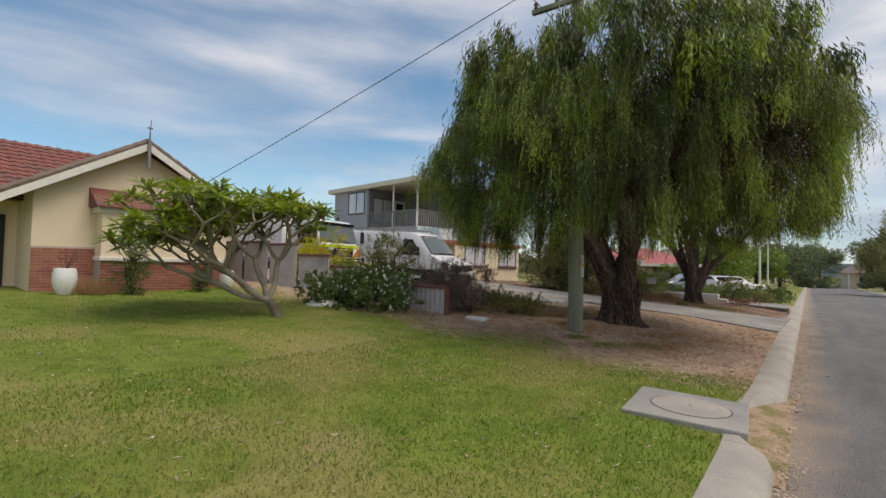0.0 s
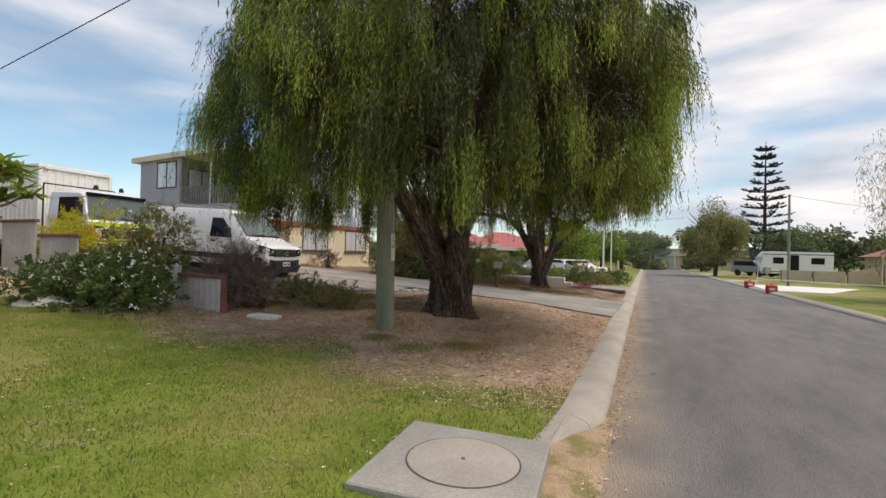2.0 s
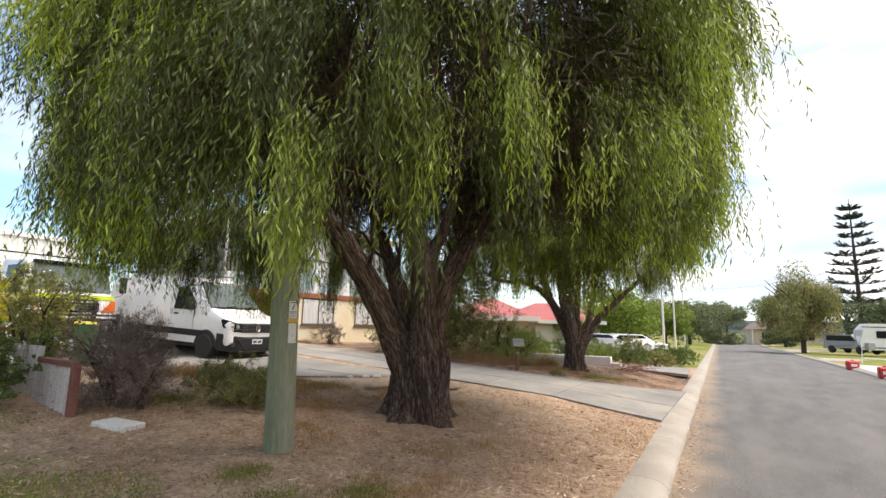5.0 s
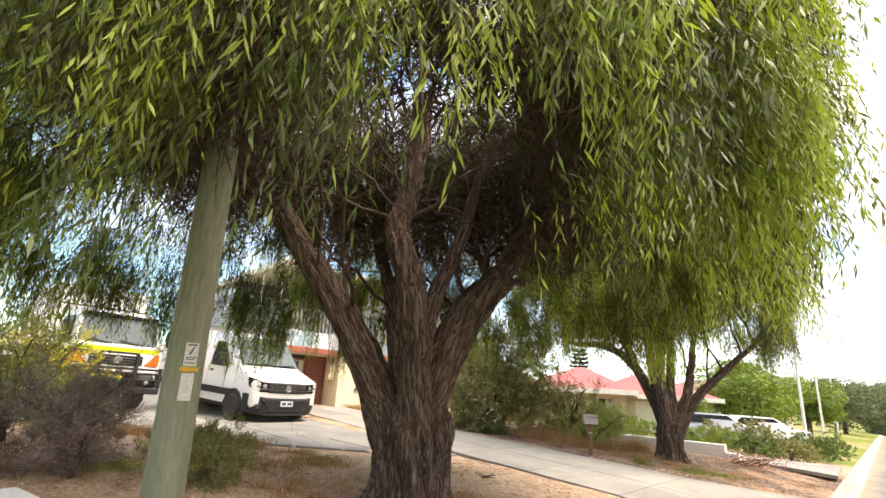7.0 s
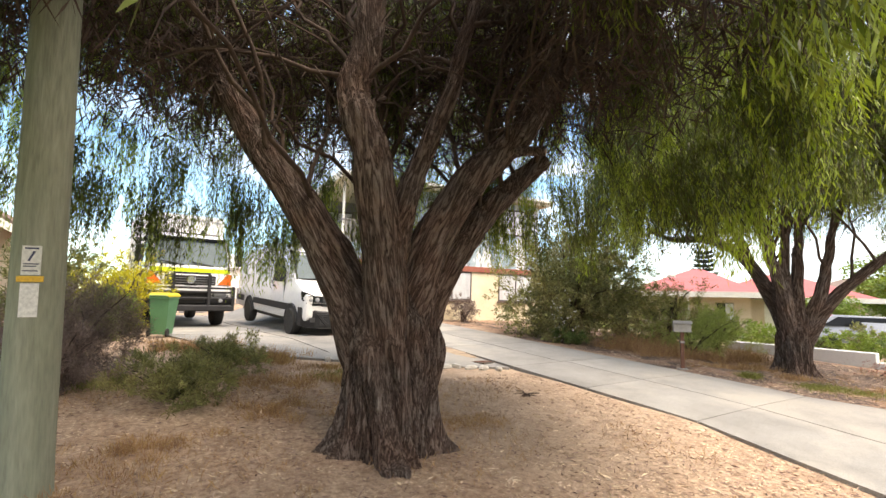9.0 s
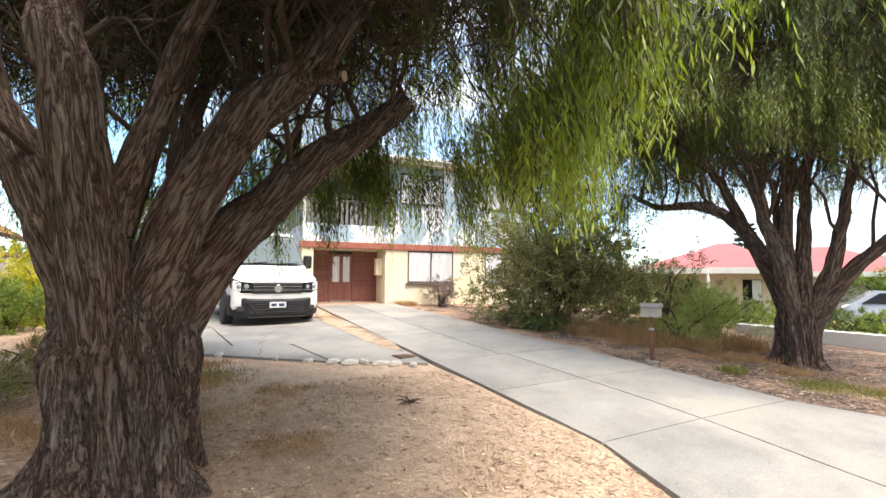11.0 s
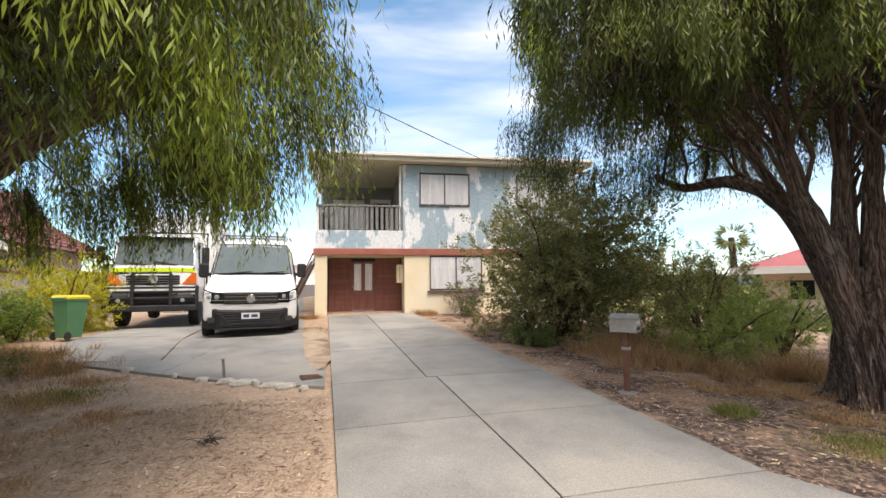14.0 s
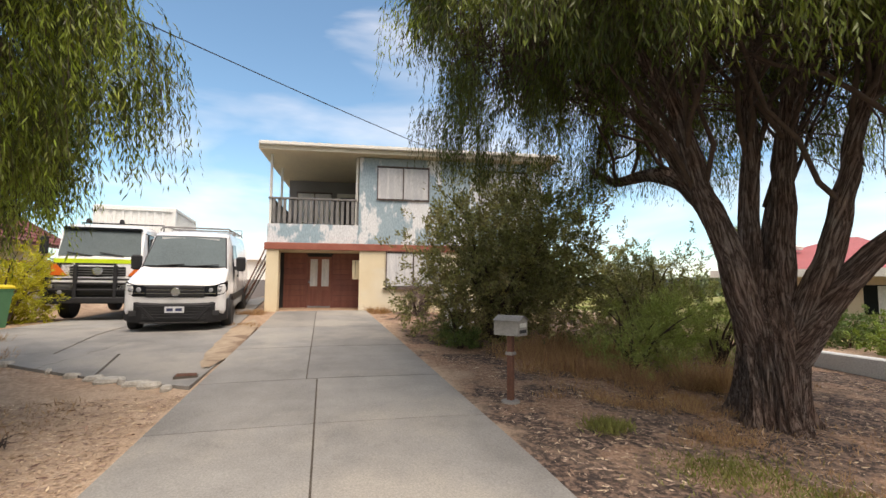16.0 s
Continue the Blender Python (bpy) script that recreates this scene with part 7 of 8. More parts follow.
# red-roofed bungalow
H3 = (-13.0, 37.0)
z3 = gz(-12, 36)
h3 = thing("house", "low beige bungalow with a red sheet roof", "house", pose(H3[0], H3[1], z3, 0, 0, 24))
part("wall", Geo().box(-3.6, 1.6, 0, 0.22, -0.3, 2.1).box(-3.6, -3.38, 0.22, 8, -0.3, 2.1).box(1.38, 1.6, 0.22, 8, -0.3, 2.1), M["beige_wall"], h3, "beige brick wall")
part("wing_wall", Geo().box(1.6, 6.2, 2.6, 2.82, -0.3, 2.0), M["beige_wall"], h3)
part("wing_wall", Geo().box(6.0, 6.2, 2.82, 8, -0.3, 2.0), M["beige_wall"], h3)
part("garage_door", Geo().box(2.2, 4.9, 2.56, 2.6, 0, 1.75), M["white_trim"], h3, "cream roller door")
w3 = part("window", Geo().box(0.1, 0.85, -0.03, 0.0, 0.75, 1.75), M["auto_glass_dark"], h3, "dark window")
part("curtain", Geo().box(0.48, 0.84, -0.045, -0.03, 0.78, 1.72), M["window_grey"], w3)
w4 = part("window", Geo().box(-2.6, -1.8, -0.03, 0.0, 1.0, 1.75), M["auto_glass_dark"], h3)
part("porch_post", Geo().box(-1.2, -1.1, -1.2, -1.1, -0.2, 2.1), M["white_trim"], h3)
rg3 = Geo()


def hip(g, x0, x1, y0, y1, z, h, inset):
    vs = [(x0, y0, z), (x1, y0, z), (x1, y1, z), (x0, y1, z)]
    ym = (y0 + y1) / 2
    vs += [(x0 + inset, ym, z + h), (x1 - inset, ym, z + h)]
    g.add(vs, [(0, 1, 5, 4), (1, 2, 5), (2, 3, 4, 5), (3, 0, 4), (3, 2, 1, 0)])


hip(rg3, -4.4, 2.2, -0.9, 9.0, 2.25, 1.5, 3.0)
hip(rg3, -1.0, 7.0, 2.0, 9.4, 2.1, 1.4, 3.4)
r3 = part("roof", rg3, M["red_roof"], h3, "red painted hipped roof")
part("fascia", Geo().box(-4.45, 2.25, -0.98, -0.9, 2.02, 2.3).box(2.2, 2.28, -0.9, 2.0, 2.02, 2.3).box(2.3, 7.05, 1.92, 2.0, 1.9, 2.14), M["white_trim"], r3, "white fascia and gutter")
part("roof_vent", Geo().lathe([(0.18, 0), (0.2, 0.12), (0.001, 0.2)], 12, pose(-2.2, 1.6, 3.15)), M["white_trim"], r3)
bush("hedge", "clipped dark green hedge in front of the bungalow", -12.0, 33.9, (2.4, 0.6), 0.85, 9000, (0.08, 0.03), M["shrub_leaf"], 90, lumps=30)
for i, (x, y, s, c) in enumerate(((-6.8, 36.5, 8, "silver_paint"), (-5.6, 40.5, 10, "white_metal"))):
    car = thing("parked_car", ("silver" if i == 0 else "white") + " hatchback parked in the neighbouring yard", "car", pose(x, y, gz(x, y), 0, 0, 200 + s))
    prof = [(-2.1, 0.35), (-2.1, 0.85), (-1.25, 0.95), (-0.5, 1.42), (1.1, 1.45), (1.75, 1.0), (2.05, 0.9), (2.1, 0.35)]
    rows = []
    for yy, k_ in ((-0.86, 0.90), (-0.8, 1.0), (0.8, 1.0), (0.86, 0.90)):
        rows.append([(px, yy if pz_ < 1.0 else yy * 0.84, 0.35 + (pz_ - 0.35) * k_) for px, pz_ in prof])
    part("body", loft(rows), M[c], car, "", 30)
    for s_ in (-1, 1):
        q = [(-1.05, 0.74 * s_, 0.97), (1.5, 0.74 * s_, 1.0), (1.0, 0.70 * s_, 1.36), (-0.5, 0.70 * s_, 1.36)]
        plate_on(q if s_ < 0 else q[::-1], 0.05, M["auto_glass_dark"], car, "side_window")
        for xx in (-1.3, 1.3):
            wheel(car, pose(xx, 0.78 * s_, 0.31, -90 * s_, 0, 0), 0.31, 0.2, "steel")
    plate_on([(-1.22, -0.66, 0.99), (-0.54, -0.6, 1.39), (-0.54, 0.6, 1.39), (-1.22, 0.66, 0.99)], 0.03, M["auto_glass_dark"], car, "windscreen")


# ---- distant trees ----
def far_tree(label, x, y, z, h, r, material, seed, leaves=9000, leaf=(0.35, 0.16), trunk=0.25, low=0.25, name="street_tree", droop=0.0, lumps=22):
    rg, rnd = np.random.default_rng(seed), random.Random(seed)
    t = thing(name, label, "tree", pose(x, y, z))
    g = Geo().tube([(0, 0, -0.2), (0.1, 0, h * 0.3), (0, 0.1, h * 0.6)], [trunk, trunk * 0.8, trunk * 0.4], 10)
    for i in range(8):
        a = rnd.uniform(0, 6.28)
        p, rr = limb((0.08, 0, h * rnd.uniform(0.2, 0.45)), (math.cos(a) * r * 0.7, math.sin(a) * r * 0.7, h * rnd.uniform(0.5, 0.85)), trunk * 0.45, 0.03, 0.2, i, 6)
        g.tube(p, rr, 6, False)
    part("trunk", g, M["twig"], t, "", 60)
    lc = []
    for i in range(lumps):
        a, q = rnd.uniform(0, 6.28), math.sqrt(rnd.random()) * 0.75
        lc.append((math.cos(a) * r * q, math.sin(a) * r * q, h * rnd.uniform(low + 0.08, 0.86 - 0.25 * q), rnd.uniform(0.22, 0.4)))
    lc = np.array(lc)
    pk = rg.integers(0, lumps, leaves)
    d = unit(rg.normal(0, 1, (leaves, 3)))
    rad = rg.uniform(0.5, 1.0, leaves) ** 0.6
    pos = lc[pk, :3] + d * np.stack([lc[pk, 3] * r, lc[pk, 3] * r, lc[pk, 3] * h * 0.45], 1) * rad[:, None]
    pos[:, 2] -= droop * rg.random(leaves) * h * 0.3
    pos[:, 2] = np.maximum(pos[:, 2], 0.15)
    way = unit(rg.normal(0, 1, (leaves, 3)) * (1, 1, 0.6) - (0, 0, droop * 2.5))
    cloud("crown", pos, way, unit(np.cross(way, rg.normal(0, 1, (leaves, 3)))), rg.uniform(0.6, 1.3, leaves) * leaf[0], rg.uniform(0.6, 1.2, leaves) * leaf[1], material, t)
    return t


far_tree("rounded grey-green street tree at the road's far end", -2.5, 112, -0.7, 8.5, 5.2, M["far_leaf"], 201, 14000, low=0.0)
far_tree("drooping green street tree behind the far verge", 6.4, 70, -0.2, 10.3, 4.3, M["olive_leaf"], 202, 20000, (0.42, 0.085), low=0.3, droop=0.6)
far_tree("dark leafy tree among the far gardens", 14.5, 80, 0, 7.0, 4.2, M["far_leaf"], 203, 9000, low=0.05)
far_tree("dark leafy tree among the far gardens", 7.0, 100, -0.5, 3.4, 3.0, M["far_leaf"], 204, 8000, low=0.0)
far_tree("bright green tree over the neighbouring garden", -7.5, 49, 0.1, 5.6, 3.8, M["lime_leaf"], 205, 12000, (0.3, 0.12), low=0.2)
far_tree("bright green tree over the neighbouring garden", -6.0, 62, 0, 5.6, 3.4, M["lime_leaf"], 206, 9000, (0.3, 0.12), low=0.2)
far_tree("lime green shrub tree beside the parked car", -9.4, 41, 0.1, 2.9, 1.7, M["lime_leaf"], 207, 7000, (0.16, 0.06), low=0.05, trunk=0.1)
far_tree("weeping grey-green tree over a far garden", 12.4, 30.5, 0.3, 10.5, 4.0, M["olive_leaf"], 208, 24000, (0.35, 0.03), low=0.3, droop=0.8, lumps=30)
far_tree("dark tree behind the neighbouring house", -5.5, 88, -0.3, 8.0, 5.0, M["far_leaf"], 209, 9000, low=0.05)
for i in range(9):
    a = random.uniform(-0.5, 0.3)
    dist = random.uniform(190, 270)
    far_tree("dark eucalypt in the distant tree line", math.sin(-a) * dist * -1.0, math.cos(a) * dist, -1.0, random.uniform(13, 20), random.uniform(7, 11), M["far_leaf"], 300 + i, 3600, (0.8, 0.4), 0.5, 0.45)
for i in range(14):
    x, y = 26 + 7 * i + random.uniform(-2, 2), 105 + random.uniform(-8, 14) - 2.2 * i
    far_tree("leafy tree behind the far houses", x, y, 0, random.uniform(6, 10), random.uniform(4, 6), M["far_leaf"], 340 + i, 2200, (0.8, 0.42), 0.3, 0.05)
for i in range(16):
    x, y = -34 - random.uniform(0, 16), -24 + 7.5 * i
    far_tree("leafy tree behind the houses", x, y, 0.6, random.uniform(3.2, 4.6), random.uniform(3, 4.5), M["far_leaf"], 370 + i, 1700, (0.5, 0.26), 0.2, 0.05)


def norfolk_pine(x, y, z, h, seed, spread=0.24, name="norfolk_pine"):
    rnd, rg = random.Random(seed), np.random.default_rng(seed)
    t = thing(name, "tall dark Norfolk Island pine with tiered branches", "tree", pose(x, y, z))
    part("trunk", Geo().tube([(0, 0, -0.2), (0, 0, h * 0.5), (0, 0, h)], [0.32, 0.2, 0.03], 10), M["twig"], t, "", 60)
    P, Wd = [], []
    g = Geo()
    for k_ in range(13):
        u = 0.18 + 0.81 * k_ / 13
        L = h * spread * (1 - u) ** 0.75 + 0.35
        m_ = rnd.randint(5, 7)
        for j in range(m_):
            a = 2 * math.pi * j / m_ + rnd.uniform(-0.25, 0.25)
            L2 = L * rnd.uniform(0.72, 1.1)
            pts = [Vector((math.cos(a) * L2 * s, math.sin(a) * L2 * s, h * u + 0.14 * L2 * s * s)) for s in (0, 0.5, 1)]
            g.tube(pts, [0.06, 0.045, 0.02], 5, False)
            for q in range(26):
                s = rnd.uniform(0.25, 1.0)
                P.append((math.cos(a) * L2 * s, math.sin(a) * L2 * s, h * u + 0.14 * L2 * s * s + rnd.uniform(-0.05, 0.12)))
                b = a + rnd.choice((-1, 1)) * rnd.uniform(0.5, 1.2)
                Wd.append((math.cos(b), math.sin(b), rnd.uniform(0.1, 0.6)))
    part("branch", g, M["twig"], t)
    P, Wd = np.array(P), unit(np.array(Wd))
    cloud("needles", P, Wd, unit(np.cross(Wd, rg.normal(0, 1, P.shape))), rg.uniform(0.45, 0.9, len(P)), 0.22, M["pine_leaf"], t)


norfolk_pine(13.4, 82, -0.2, 18.5, 1)
norfolk_pine(-32, 72, 0, 8.8, 2, 0.2)


def palm(x, y, z, h, seed):
    rnd = random.Random(seed)
    t = thing("palm_tree", "fan palm with a shaggy crown behind the gardens", "palm", pose(x, y, z))
    part("trunk", Geo().tube([(0, 0, 0), (0.1, 0, h * 0.5), (0, 0, h)], [0.3, 0.24, 0.2], 10), M["twig"], t, "", 60)
    P, Wd = [], []
    for i in range(26):
        a, el = rnd.uniform(0, 6.28), rnd.uniform(-0.9, 1.2)
        c_ = Vector((math.cos(a) * math.cos(el), math.sin(a) * math.cos(el), math.sin(el))) * 0.75
        for j in range(14):
            P.append(tuple(c_ * 0.75 + Vector((0, 0, h))))
            w_ = c_.normalized() + Vector((rnd.gauss(0, 0.4), rnd.gauss(0, 0.4), rnd.gauss(0, 0.4) - 0.15))
            Wd.append(tuple(w_.normalized()))
    P, Wd = np.array(P), np.array(Wd)
    cloud("frond", P, Wd, unit(np.cross(Wd, np.random.default_rng(seed).normal(0, 1, P.shape))), 0.8, 0.07, M["olive_leaf"], t)


palm(-28.0, 46.2, 0.4, 4.7, 3)

# distant street poles on the near side, caravan and fences over the road
for i, (x, y, h) in enumerate(((-4.0, 44, 6.0), (-4.6, 58, 6.5), (-5.2, 76, 7))):
    sp_ = thing("street_pole", "slim pale street pole on the grass verge", "pole", pose(x, y, gz(x, y)))
    part("shaft", Geo().tube([(0, 0, -0.1), (0, 0, h)], [0.09, 0.06], 10), M["white_trim"], sp_)
up_ = thing("utility_pole", "slim grey timber utility pole across the road", "utility pole", pose(8.9, 46, road_z(46) + 0.14))
part("shaft", Geo().tube([(0, 0, -0.1), (0, 0, 6.8)], [0.10, 0.075], 12), M["pole"], up_)
cable((8.9, 46, 6.6), (30, 60, 6.2), 0.6)
cable((8.9, 46, 6.6), (-4.5, 80, 7.5), 0.8)
zc = road_z(58) + 0.3
cv = thing("caravan", "white touring caravan with dark trim parked in a front yard", "caravan", pose(13.3, 66, zc, 0, 0, 8))
part("body", Geo().prism([(-3.3, 0.45), (3.3, 0.45), (3.3, 2.75), (-2.6, 2.8), (-3.1, 2.2), (-3.45, 1.0)], -1.15, 1.15), M["white_metal"], cv, "white caravan body")
for a, b, z0_, z1_ in ((-2.2, -1.2, 1.5, 2.15), (1.3, 2.5, 1.5, 2.15)):
    part("window", Geo().box(a, b, -1.17, -1.15, z0_, z1_), M["auto_glass_dark"], cv)
part("door", Geo().box(-0.6, 0.2, -1.17, -1.15, 0.7, 2.4), M["auto_glass_dark"], cv)
part("trim", Geo().box(-3.2, 3.3, -1.165, -1.15, 2.45, 2.53).box(-3.3, 3.3, -1.165, -1.15, 0.6, 0.68), M["dark"], cv)
for xx in (0.4, 1.2):
    wheel(cv, pose(xx, -1.05, 0.33, 90, 0, 0), 0.33, 0.2, "steel")
part("drawbar", Geo().box(-4.6, -3.3, -0.1, 0.1, 0.4, 0.52), M["dark"], cv)
cr_ = thing("parked_car", "grey four-wheel drive parked beside the caravan", "car", pose(9.9, 66.5, zc, 0, 0, 128))
rows = [[(px, yy if pz_ < 1.1 else yy * 0.86, pz_) for px, pz_ in ((-2.3, 0.4), (-2.3, 1.05), (-1.2, 1.15), (-0.6, 1.75), (2.1, 1.75), (2.3, 1.1), (2.3, 0.4))] for yy in (-0.92, 0.92)]
part("body", loft(rows), M["silver_paint"], cr_)
for s_ in (-1, 1):
    q = [(-1.0, 0.79 * s_, 1.17), (2.0, 0.79 * s_, 1.17), (1.9, 0.79 * s_, 1.65), (-0.55, 0.79 * s_, 1.65)]
    plate_on(q if s_ < 0 else q[::-1], 0.06, M["auto_glass_dark"], cr_, "side_window")
    for xx in (-1.4, 1.4):
        wheel(cr_, pose(xx, 0.84 * s_, 0.37, -90 * s_, 0, 0), 0.37, 0.23, "steel")
ff = thing("steel_fence", "low beige panel fence stepping up beside the yard", "fence", None)
for i in range(5):
    x0 = 10.3 + i * 2.3
    zt_ = zc + (0.95 if i < 3 else 1.55)
    pts_ = [(x0, zc - 0.15), (x0 + 2.25, zc - 0.15), (x0 + 2.25, zt_ + (0.5 if i == 2 else 0)), (x0, zt_)]
    part("fence_panel", Geo().prism(pts_, 55.5 - 0.4 * i, 55.56 - 0.4 * i), M["beige_wall"], ff)
    part("post", Geo().box(x0 - 0.05, x0 + 0.02, 55.48 - 0.4 * i, 55.58 - 0.4 * i, zc - 0.15, zt_ + 0.03), M["brown_roof"], ff)
gf = thing("dark_fence", "dark grey panel fence at the side of a yard", "fence", None)
for i in range(4):
    part("fence_panel", Geo().box(15.4 + i * 2.2, 17.55 + i * 2.2, 41.0 - i * 0.3, 41.06 - i * 0.3, 0.1, 1.45), M["dark_clad"], gf)
for x, y, w, d, h, rh, wm, rm, ang, lab in ((30, 74, 14, 9, 2.6, 2.0, "beige_wall", "red_roof", -6, "bungalow with red roof across the road"), (22.5, 46, 13, 9, 2.5, 2.3, "cream", "brown_roof", -8, "cream bungalow with brown tiled roof across the road"),
                                            (9.5, 126, 14, 10, 2.7, 3.0, "beige_wall", "brown_roof", 10, "brown-roofed house at the end of the road"), (-14, 66, 12, 9, 2.6, 2.0, "beige_wall", "brown_roof", 4, "brown-roofed bungalow further along the street")):
    hz = road_z(y) + 0.3
    hb = thing("house", lab, "house", pose(x, y, hz, 0, 0, ang))
    part("wall", Geo().box(-w / 2, w / 2, -d / 2, d / 2, -0.4, h), M[wm], hb)
    gq = Geo()
    hip(gq, -w / 2 - 0.6, w / 2 + 0.6, -d / 2 - 0.6, d / 2 + 0.6, h, rh, d / 2)
    part("roof", gq, M[rm], hb)
    for xx in (-w * 0.36, -w * 0.1, w * 0.16, w * 0.36):
        part("window", Geo().box(xx - 0.6, xx + 0.6, -d / 2 - 0.03, -d / 2 + 0.02, 0.8, 2.0), M["auto_glass_dark"], hb)
    for xx in np.linspace(-w / 2 - 0.3, w / 2 + 0.3, 6):
        part("post", Geo().box(xx - 0.08, xx + 0.08, -d / 2 - 0.5, -d / 2 - 0.34, -0.3, h), M["white_trim"], hb)
# paved crossing, path and barriers over the road
zr_ = road_z(38) + 0.135
slab_strip([(6.2, 37.2), (40, 34.5), (40, 38.0), (6.1, 45.2)], zr_ + 0.03, M["white_conc"], "new_footpath", "fresh white concrete crossing and footpath", "footpath")
slab_strip([(6.75, 16.2), (30, 14.0), (30, 20.2), (6.7, 22.6)], road_z(20) + 0.15, M["red_paver"], "red_crossing", "red brick paved driveway crossing")
slab_strip([(5.9, 52), (12, 52.5), (12, 56), (5.8, 57)], road_z(54) + 0.15, M["kerb"], "far_crossing", "pale driveway crossing over the far verge")
slab_strip([(5.4, 68), (30, 66), (30, 78), (5.2, 84)], road_z(75) + 0.15, M["kerb"], "far_driveway", "sandy driveway on the far verge")
for i, (x, y) in enumerate(((6.15, 36.4), (5.95, 42.6))):
    br_ = thing("barrier_block", "red plastic water-filled barrier block", "barrier", pose(x, y, road_z(y) + 0.02, 0, 0, 10 * i), "red barrier blocks")
    part("block", Geo().box(-0.28, 0.28, -0.22, 0.22, 0, 0.52, 0.06), M["red_plastic"], br_)
    part("grip", Geo().box(-0.1, 0.1, -0.04, 0.04, 0.52, 0.58, 0.015), M["red_plastic"], br_)
    part("reflector", Geo().box(-0.14, 0.14, -0.235, -0.222, 0.2, 0.34), M["sign_white"], br_)
stake = thing("marker_stake", "leaning white stake with warning tape", "stake", pose(6.5, 43.5, road_z(43) + 0.1))
part("rod", Geo().tube([(0, 0, 0), (0.12, 0, 1.3)], 0.02, 6), M["sign_white"], stake)
tape = Geo()
for i in range(21):
    zt = 0.60 - 0.012 * i - 0.05 * math.sin(math.pi * i / 20)
    tape.v += [(i * 0.5, y_, zt + dz_) for y_, dz_ in ((-0.003, -0.03), (0.003, -0.03), (0.003, 0.03), (-0.003, 0.03))]
tape.f = [(4 * i + j, 4 * i + (j + 1) % 4, 4 * i + 4 + (j + 1) % 4, 4 * i + 4 + j) for i in range(20) for j in range(4)]
part("warning_tape", tape, M["sign_white"], stake, "white sagging tape")
shed = thing("shed", "white sheet-metal shed behind the yard", "shed", pose(-36, 16.2, 1.0))
part("wall", Geo().box(-3, 3, -4, 4, -0.3, 2.3), M["white_box"], shed)
sg2 = Geo()
hip(sg2, -3.3, 3.3, -4.3, 4.3, 2.3, 1.1, 0.2)
part("roof", sg2, M["white_metal"], shed)
yard = thing("yard_fence", "dark weathered fence behind the yard", "fence", None)
for i in range(6):
    part("fence_panel", Geo().box(-27.06, -27, 9.9 + i * 1.3, 11.15 + i * 1.3, 0.4, 2.0), M["dark_clad"], yard)
# distant hills behind the gardens
hg = Geo()
for i in range(61):
    a = radians(-65 + i * 2.4)
    hh_ = 16 + 12 * noise.noise((i * 0.16, 3.0, 0)) + 8 * noise.noise((i * 0.5, 1.0, 0))
    for z_ in (-20, max(4, hh_)):
        hg.v.append((-math.sin(a) * 850, math.cos(a) * 850, z_))
hg.f = [(2 * i, 2 * i + 2, 2 * i + 3, 2 * i + 1) for i in range(60)]
tagged(link("backdrop", hg, M["hill"]), "low hazy blue hills on the horizon", "hills", kind="structure")

# ---- grass, litter and straw on the ground ----
rg = np.random.default_rng(77)


def gz_many(x, y):
    return np.array([gz(a, b) + 0.03 * noise.noise((a * 0.7, b * 0.7, 0)) * min(1, kerb_in(b) - a) for a, b in zip(x, y)])


def scatter(k, x0, x1, y0, y1, keep):
    x, y = rg.uniform(x0, x1, k), rg.uniform(y0, y1, k)
    ok = keep(x, y) & (x < -0.63 - 0.024 * y) & ~((x > -1.9) & (y > 5.55) & (y < 6.95))
    x, y = x[ok], y[ok]
    return np.stack([x, y, gz_many(x, y)], 1)


def lawn_edge(x, y):
    return y + 0.12 * x + 0.8 * np.sin(1.7 * x) * np.sin(0.9 * y)


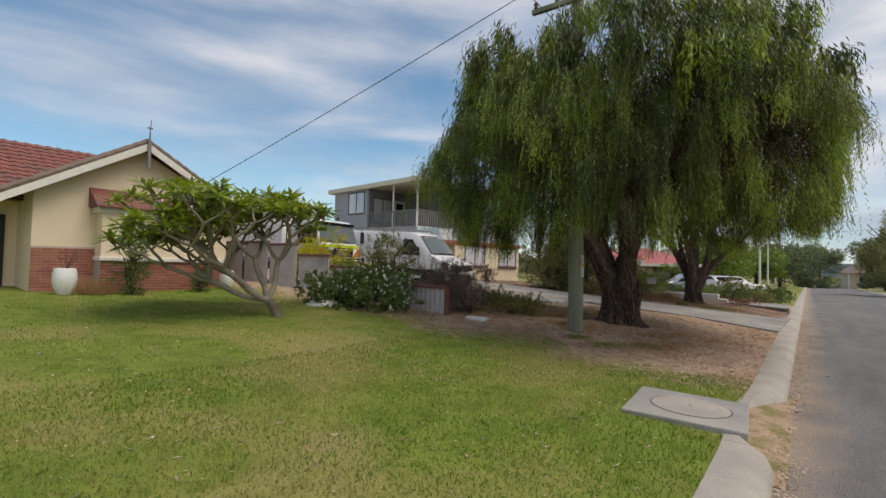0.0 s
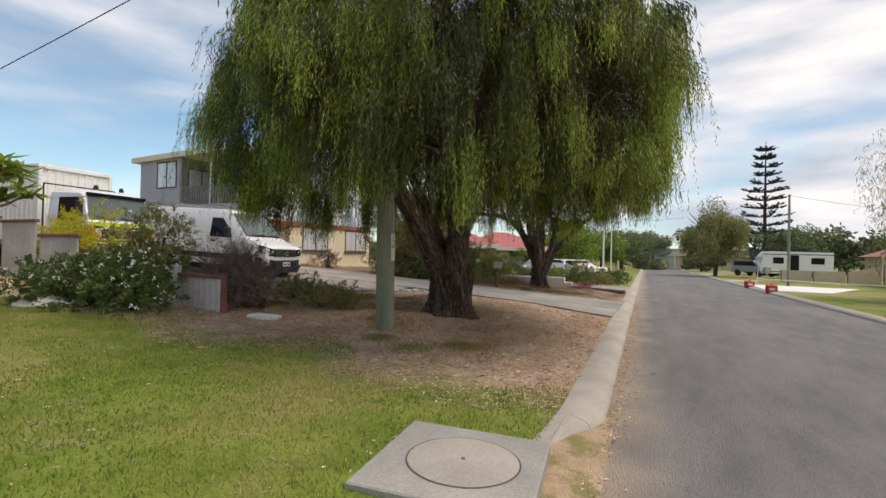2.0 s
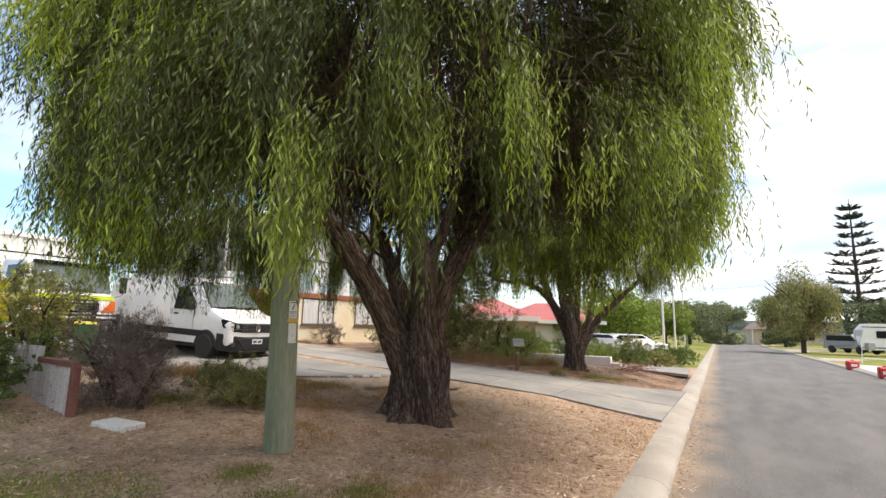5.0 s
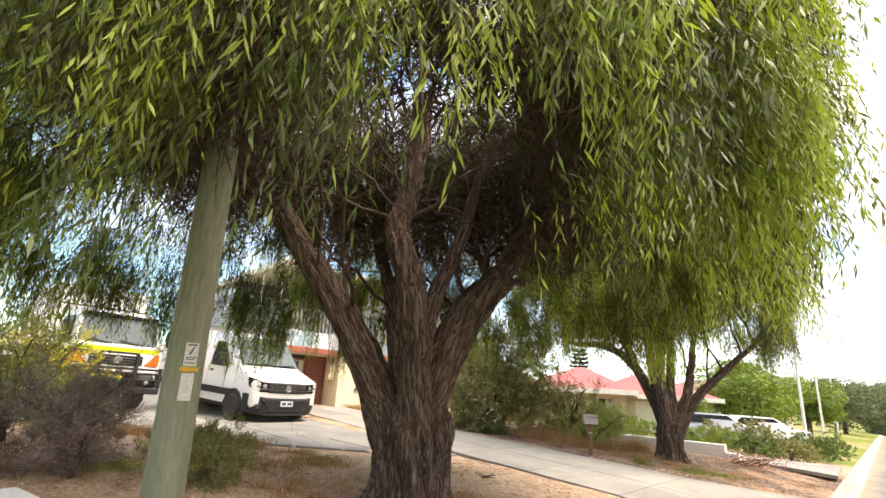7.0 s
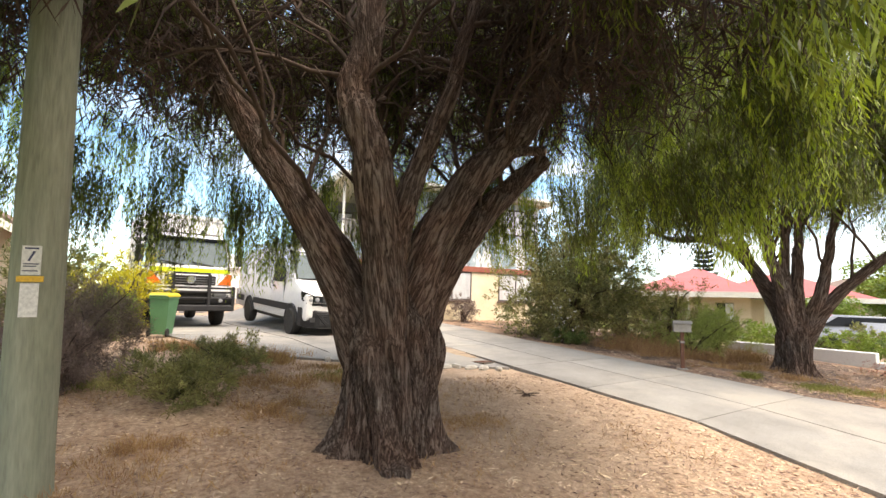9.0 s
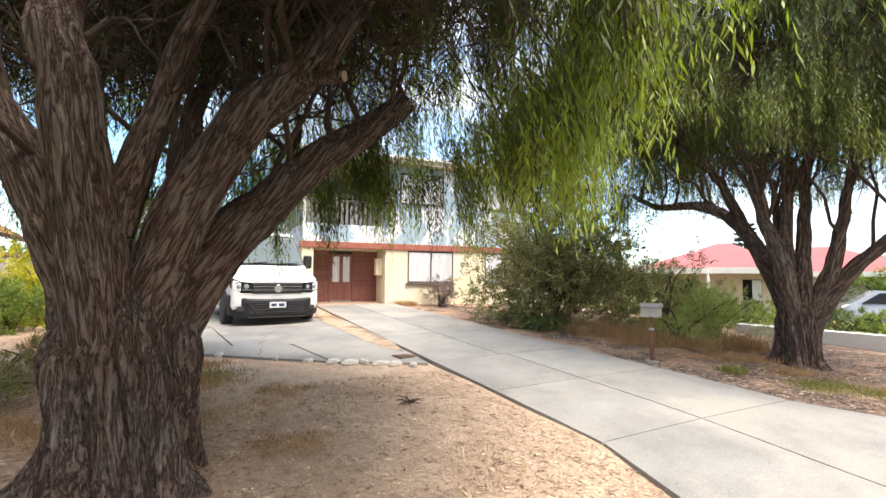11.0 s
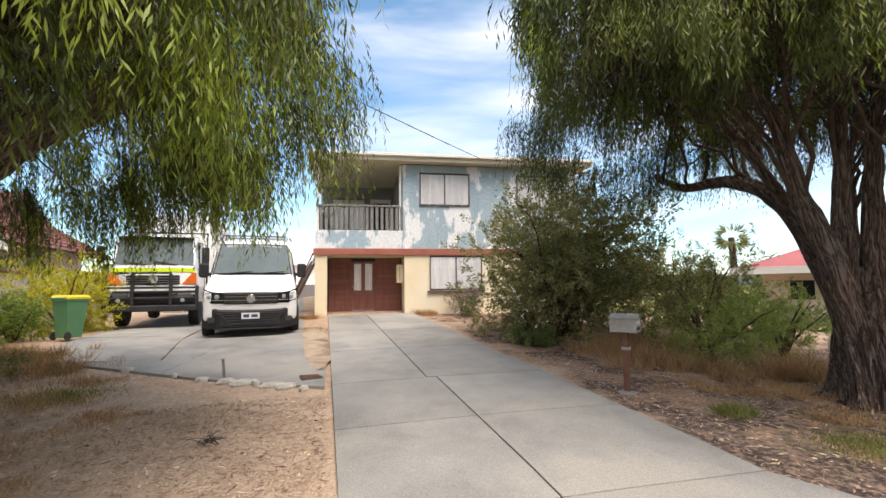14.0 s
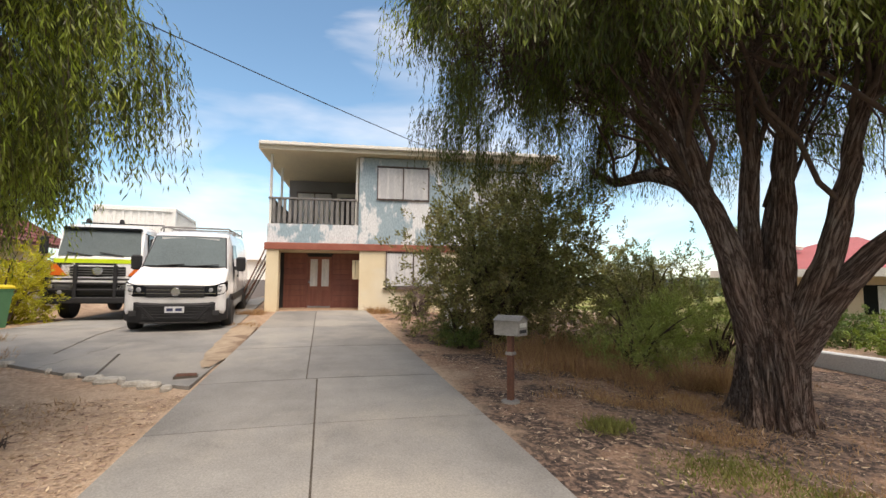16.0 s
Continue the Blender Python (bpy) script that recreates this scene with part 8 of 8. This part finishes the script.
P = np.concatenate([scatter(66000, -6.5, -0.6, -1.0, 9.4, lambda x, y: lawn_edge(x, y) < 8.0), scatter(30000, -16, -6.5, -2, 9.6, lambda x, y: lawn_edge(x, y) < 8.0)])
W_ = unit(rg.normal(0, 0.45, P.shape) * (1, 1, 0.2) + (0, 0, 1))
tagged(cloud("lawn_grass", P - (0, 0, 0.008), W_, unit(np.cross(W_, rg.normal(0, 1, P.shape))), rg.uniform(0.025, 0.065, len(P)), rg.uniform(0.007, 0.013, len(P)), M["grass_blade"]), "short green lawn grass with dry patches", "grass", kind="stuff")
P = np.concatenate([scatter(64000, -9, -0.7, 7.6, 17.75, lambda x, y: (lawn_edge(x, y) > 7.2) & ~((x < -6.8) & (y > 13.6)) & (y < 17.47 - 0.025 * (x + 3) - 0.55 * np.clip((x + 2.6) / 1.6, 0, 1))), scatter(15000, -9, -1.3, 20.9, 27.5, lambda x, y: y > 20.98 + 1.5 * np.clip((x + 3.4) / 2.4, 0, 1) + 0.1),
                    scatter(2500, -12, -1, 0, 8, lambda x, y: x < 0)])
W_ = unit(rg.normal(0, 1, P.shape) * (1, 1, 0.09))
tagged(cloud("leaf_litter", P + (0, 0, 0.010), W_, unit(np.cross(W_, rg.normal(0, 0.4, P.shape) + (0, 0, 1))), 0.025 + 0.10 * rg.random(len(P)) ** 2.0, 0.006 + 0.018 * rg.random(len(P)) ** 2, M["litter"]), "dry brown fallen leaves and bark shreds", "leaf litter", kind="stuff")
P = np.concatenate([scatter(14000, -8, -0.7, 7.8, 16.6, lambda x, y: (np.sin(2.1 * x + 0.7 * y) * np.sin(1.3 * y - 0.5 * x) > 0.15) & ~((x < -6.8) & (y > 13.6))),
                    scatter(7000, -9, -1.4, 21.2, 27, lambda x, y: (np.sin(2.1 * x + 0.7 * y) * np.sin(1.3 * y - 0.5 * x) > 0.1) & (y > 22))])
W_ = unit(rg.normal(0, 0.6, P.shape) * (1, 1, 0.2) + (0, 0, 0.8))
tagged(cloud("dry_grass", P, W_, unit(np.cross(W_, rg.normal(0, 1, P.shape))), rg.uniform(0.04, 0.13, len(P)), rg.uniform(0.004, 0.008, len(P)), M["dry_grass"]), "sparse straw-coloured dry grass", "grass", kind="stuff")
# sand and twigs in the gutter
k = 5000
y = rg.uniform(-4, 24, k)
x = -0.17 - 0.024 * y + np.abs(rg.normal(0, 0.14, k)) - 0.40 * ((y > 5.6) & (y < 7.4)) * rg.random(k)
P = np.stack([x, y, -0.08 - 0.006 * np.maximum(0, y - 15) + 0.02 + 0.012 * rg.random(k)], 1)
W_ = unit(rg.normal(0, 1, P.shape) * (1, 1, 0.2))
tagged(cloud("gutter_litter", P, W_, unit(np.cross(W_, rg.normal(0, 0.4, P.shape) + (0, 0, 1))), rg.uniform(0.02, 0.08, k), rg.uniform(0.005, 0.014, k), M["litter"]), "dry leaves and bark caught in the gutter", "leaf litter", kind="stuff")
